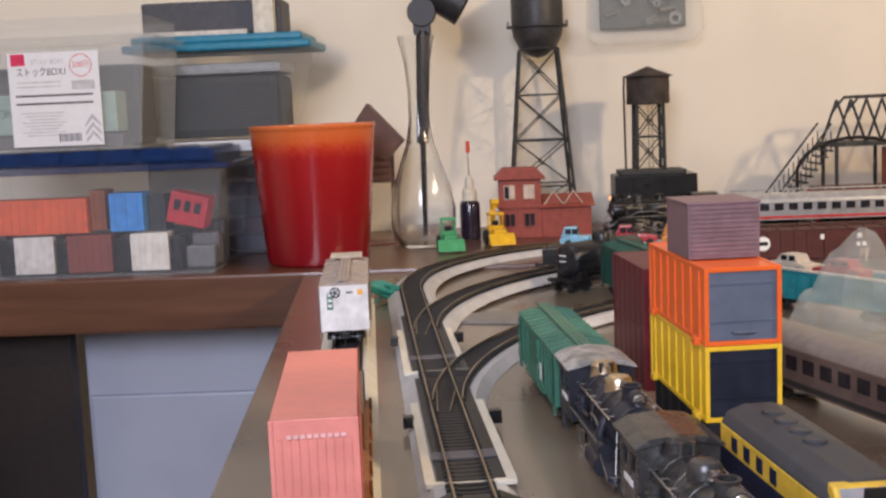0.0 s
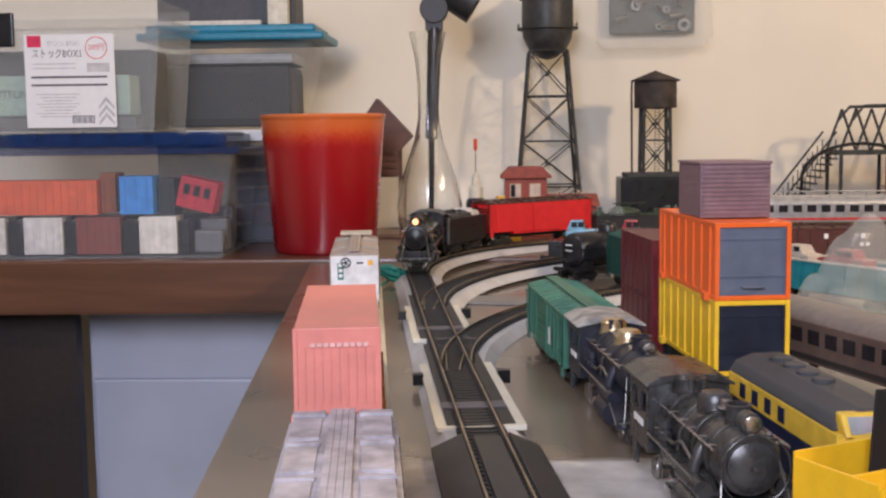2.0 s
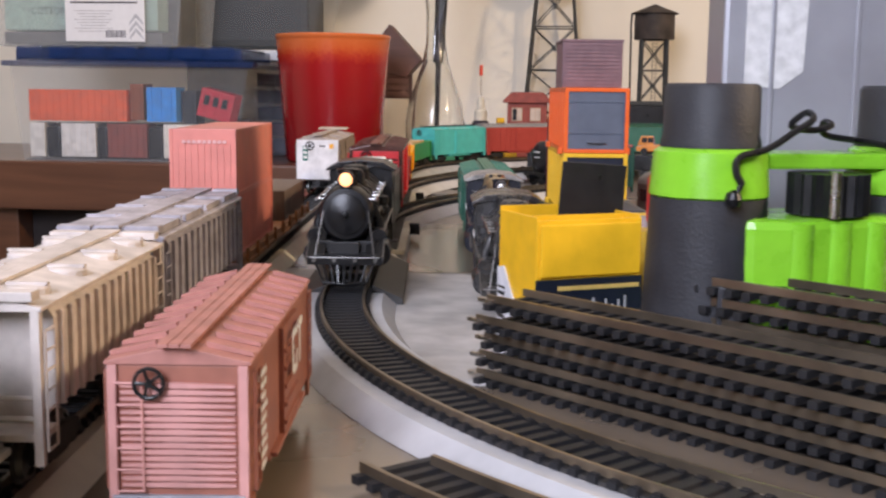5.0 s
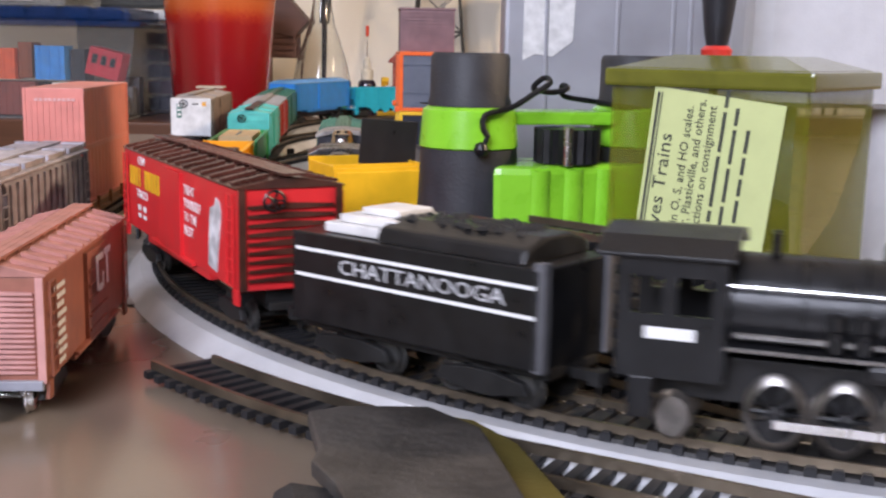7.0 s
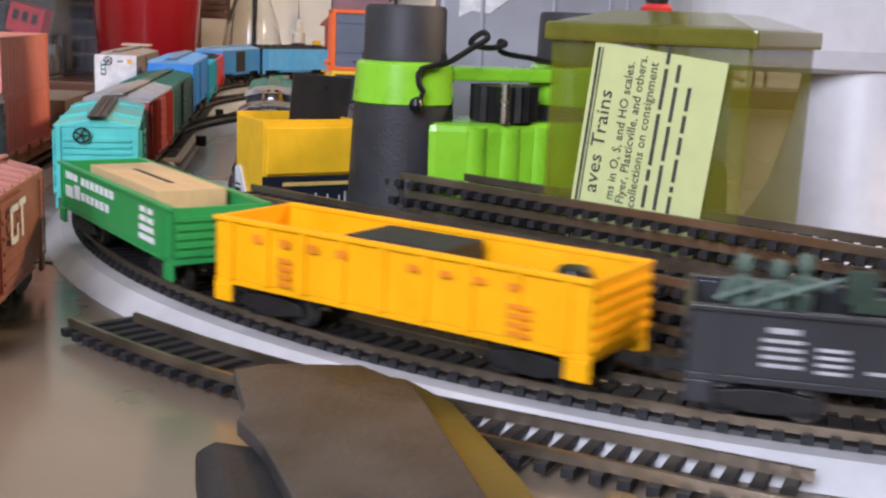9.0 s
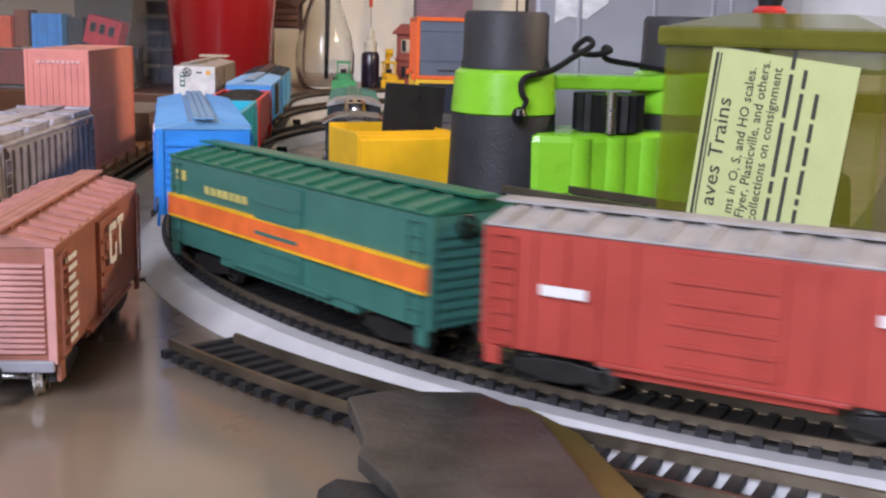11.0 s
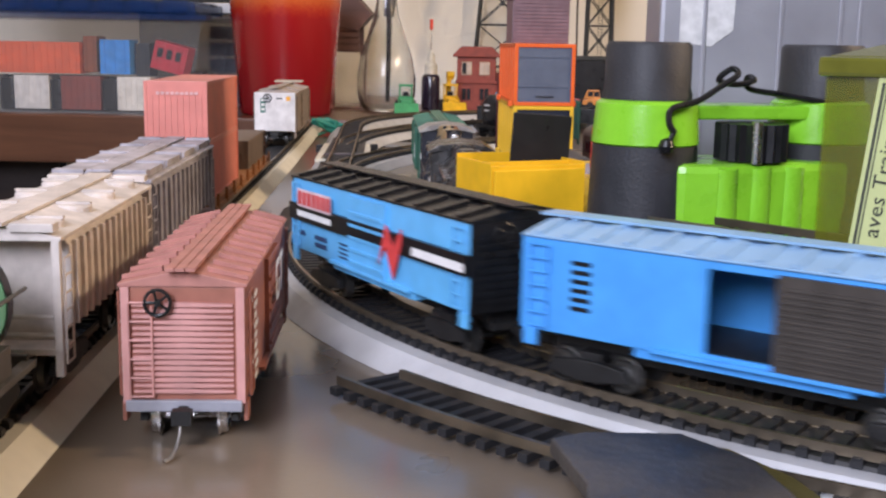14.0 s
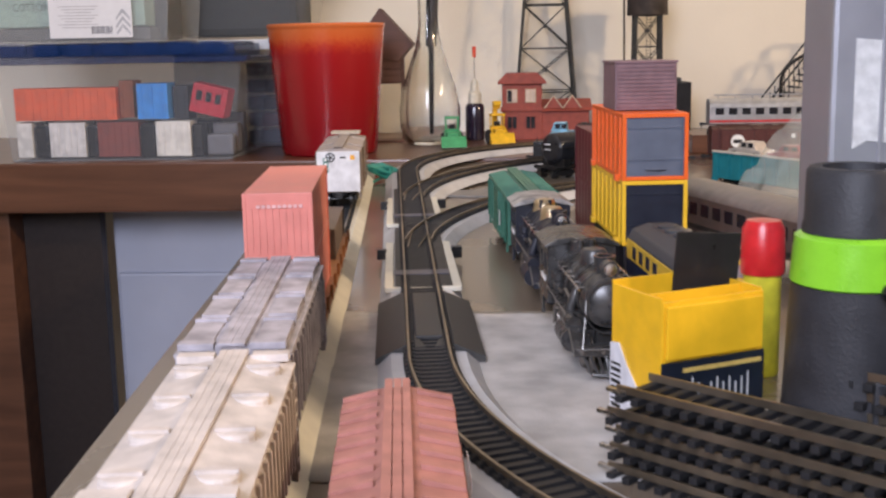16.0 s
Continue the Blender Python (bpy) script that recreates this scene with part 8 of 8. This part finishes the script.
KNOTS = [(0.008, -0.0205, 0.071), (0.006, -0.021, 0.0745), (0.007, -0.019, 0.079), (0.016, -0.014, 0.0815), (0.024, -0.010, 0.0865), (0.030, -0.007, 0.0905), (0.028, -0.005, 0.0925), (0.024, -0.004, 0.0885), (0.031, -0.001, 0.0870), (0.037, 0.001, 0.0885), (0.035, 0.003, 0.0895), (0.036, 0.005, 0.0855), (0.048, 0.009, 0.0835), (0.060, 0.012, 0.0815), (0.074, 0.013, 0.0795)]
cord = []
for i in range(len(KNOTS) - 1):
    p0, p1, p2, p3 = [Vector(KNOTS[max(0, min(len(KNOTS) - 1, i + j))]) for j in (-1, 0, 1, 2)]
    for k in range(5):
        u = k / 5
        cord.append(0.5 * (2 * p1 + (p2 - p0) * u + (2 * p0 - 5 * p1 + 4 * p2 - p3) * u * u + (3 * p1 - p0 - 3 * p2 + p3) * u ** 3))
ptube("neck_cord", BLACK, bn, cord, 0.0011, 8)
ptube("neck_cord", BLACK, bn, [(0.008, -0.0205, 0.072), (0.0060, -0.0208, 0.0665)], 0.0009, 8)
bm = bmesh.new()
lathe(bm, [(0.0004, -0.0028), (0.002, -0.002), (0.0028, 0), (0.002, 0.002), (0.0004, 0.0028)], 14, (0.0055, -0.0210, 0.0665))
part("cord_bead", bm, BLACK, bn, smooth=True)

# smoky green clear box with a printed slip behind its front
GREENP = clear_plastic("olive_clear", (0.19, 0.20, 0.012), 0.28, 0.04)
gbx = thing("green_plastic_box", "olive green clear plastic box with a printed slip", "storage box", at=pose(0.1482, -0.3637, 0.0, 0, 0, 144.2))
U, V, HB = 0.0672, 0.061, 0.0945
for a in ((0, U, -0.0018, 0), (0, U, -V, -V + 0.0018), (0, 0.0018, -V + 0.0018, -0.0018), (U - 0.0018, U, -V + 0.0018, -0.0018)):
    pbox("clear_wall", GREENP, gbx, a[0], a[1], a[2], a[3], 0.002, HB, 0.0004)
pbox("clear_base", GREENP, gbx, 0, U, -V, 0, 0, 0.002, 0)
LIDG = mat("olive_lid", (0.13, 0.13, 0.020), 0.10, vary=0.08, clear=0.5)
pbox("lid_rim", LIDG, gbx, -0.002, U + 0.002, -V - 0.002, 0.002, HB - 0.003, HB + 0.0030, 0.0012)
bm = bmesh.new()
lo = [bm.verts.new(p) for p in ((0, -V, HB + 0.003), (U, -V, HB + 0.003), (U, 0, HB + 0.003), (0, 0, HB + 0.003))]
hi = [bm.verts.new(p) for p in ((U * 0.22, -V * 0.75, HB + 0.0075), (U * 0.78, -V * 0.75, HB + 0.0075), (U * 0.78, -V * 0.25, HB + 0.0075), (U * 0.22, -V * 0.25, HB + 0.0075))]
for k in range(4):
    bm.faces.new((lo[k], lo[(k + 1) % 4], hi[(k + 1) % 4], hi[k]))
bm.faces.new(hi)
bm.faces.new(lo[::-1])
part("lid_crown", bm, LIDG, gbx, bevel=0.001)
bm = bmesh.new()
prism(bm, [(0.016, 0.0022), (0.050, 0.0022), (0.046, 0.060), (0.020, 0.052)], -0.045, -0.020, "y")
part("dark_contents", bm, mat("box_contents", (0.055, 0.052, 0.018), 0.6, vary=0.3), gbx, bevel=0.003)
slip = pbox("printed_slip", mat("slip_paper", (0.55, 0.60, 0.27), 0.7, vary=0.03), gbx, 0.0064, 0.0508, 0.0004, 0.0008, 0.012, 0.0895, 0)
slip.matrix_basis = pose(0.0286, 0, 0.0895) @ pose(0, 0, 0, 0, -6, 0) @ pose(-0.0286, 0, -0.0895)
INK = mat("slip_ink", (0.05, 0.055, 0.04), 0.7)
SL = lambda u, z: pose(u, 0.0010, z, 90, -90, 180)
words("slip_heading", "aves Trains", 0.0066, INK, slip, SL(0.0443, 0.0585), wide=0.033)
for u, z, text, w in ((0.0375, 0.0630, "ms in O, S, and HO scales.", 0.044), (0.0336, 0.0640, "Flyer, Plasticville, and others.", 0.047), (0.0297, 0.0630, "collections on consignment", 0.046)):
    words("slip_line", text, 0.0042, INK, slip, SL(u, z), wide=w)
for u, marks in ((0.0255, (4, 2, 9, 7, 3)), (0.0215, (8, 6, 6, 3)), (0.0170, (3, 1, 4, 3, 3, 4))):
    z = 0.041
    for k in marks:
        bars("slip_mark", INK, slip, SL(0, 0), [(z + k * 0.0009, u, k * 0.0018, 0.0012)])
        z += k * 0.0018 + 0.0014
bars("slip_rule", INK, slip, SL(0, 0), [(0.0510, 0.0490, 0.074, 0.0009)])
bars("slip_rule", INK, slip, SL(0, 0), [(0.0510, 0.0478, 0.074, 0.0004)])

# grey metal case with a torn sticker, screwdriver and white stand behind
CASE = mat("case_grey", (0.34, 0.34, 0.37), 0.38, metal=0.35, vary=0.08, scale=30)
cs = thing("grey_case", "grey metal case with a torn white sticker", "case", at=pose(0.060, -0.186, 0.0, 0, 0, 2))
pbox("shell", CASE, cs, 0.0, 0.135, 0.0, 0.04, 0.0, 0.26, 0.002)
for x in (0.018, 0.050, 0.075, 0.083, 0.118):
    pbox("seam", CASE, cs, x, x + 0.0018, -0.0012, 0.0, 0.004, 0.256, 0.0004)
bm = bmesh.new()
prism(bm, [(0.0085, 0.098), (0.014, 0.101), (0.022, 0.100), (0.031, 0.107), (0.032, 0.137), (0.0085, 0.139)], -0.0005, -0.0001, "y")
part("torn_sticker", bm, mat("sticker_white", (0.66, 0.65, 0.64), 0.7, vary=0.12, scale=200), cs)
sd = thing("screwdriver", "black and red screwdriver handle standing in the box", "screwdriver", at=pose(0.139, -0.268, 0.0))
ptube("blade", STEEL, sd, [(0, 0, 0.0005), (0, 0, 0.100)], 0.0022, 10)
bm = bmesh.new()
lathe(bm, [(0.0005, 0.100), (0.0055, 0.100), (0.0060, 0.104), (0.0045, 0.1055), (0.0005, 0.1055)], 18)
part("collar", bm, mat("handle_red", (0.60, 0.04, 0.03), 0.35), sd, smooth=True)
bm = bmesh.new()
lathe(bm, [(0.0040, 0.1056), (0.0050, 0.110), (0.0068, 0.125), (0.0075, 0.150), (0.0060, 0.160), (0.0005, 0.162)], 18)
part("handle", bm, mat("handle_black", (0.02, 0.02, 0.025), 0.4), sd, smooth=True)
WP = mat("white_plastic", (0.64, 0.63, 0.64), 0.4, vary=0.03)
ws = thing("white_stand", "white plastic stand with a broad head", "stand", at=pose(0.250, -0.190, 0.0))
bm = bmesh.new()
lathe(bm, [(0.0005, 0), (0.050, 0), (0.049, 0.006), (0.036, 0.030), (0.028, 0.060), (0.0255, 0.082), (0.0005, 0.082)], 40)
part("stem", bm, WP, ws, smooth=True)
pbox("head", WP, ws, -0.088, 0.11, -0.03, 0.06, 0.0805, 0.24, 0.010)


# ---- ties, one by one where the camera passes ----
tie = tie_mesh()
for t, line, a, b, pitch, s0, s1 in TIES:
    spots, rest = [], []
    s = s0 + 0.004
    while s < s1 - 0.003:
        (spots if a <= s <= b and len(spots) < 290 else rest).append(s)
        s += pitch
    for s in spots:
        ob = new("tie", tie)
        ob.parent = t
        p = line.at(s)
        ob.matrix_basis = pose(p.x, p.y, p.z, 0, 0, line.way(s))
    if rest:
        bm = bmesh.new()
        for s in rest:
            p = line.at(s)
            k = len(bm.verts)
            box(bm, -0.0014, 0.0014, -0.0114, 0.0114, 0.0066, 0.0084)
            bm.verts.ensure_lookup_table()
            m = pose(p.x, p.y, p.z, 0, 0, line.way(s))
            for v in bm.verts[k:]:
                v.co = m @ v.co
        tagged(part("far_ties", bm, TIE, t), kind="stuff")

# ---- what moves ----
HEAD = [(0, 1.138), (1.5, 1.485), (2.5, 1.690), (3.5, 1.890), (6.0, 2.519), (16.0, 4.716)]
HT, HS = [h[0] for h in HEAD], [h[1] for h in HEAD]


def head_at(t):
    """Smooth way of the engine's front along the loop."""
    return float(np.mean([np.interp(t + d, HT, HS) + (max(0, t + d - 16) + min(0, t + d)) * 0.22 for d in np.linspace(-0.7, 0.7, 9)]))


def motions():
    for ob, back, base, size in TRAIN:
        ob.scale = size
        base *= size[0]
        rows = []
        for i in range(81):
            t = i * 0.2
            s = head_at(t) - back
            a, b = MAIN.at(s - base / 2), MAIN.at(s + base / 2)
            d, c = b - a, (a + b) / 2
            rows.append((t, pose(c.x, c.y, c.z + RAIL_TOP, 0, -math.degrees(math.atan2(d.z, d.xy.length)), math.degrees(math.atan2(d.y, d.x)))))
        walk(ob, rows)


motions()
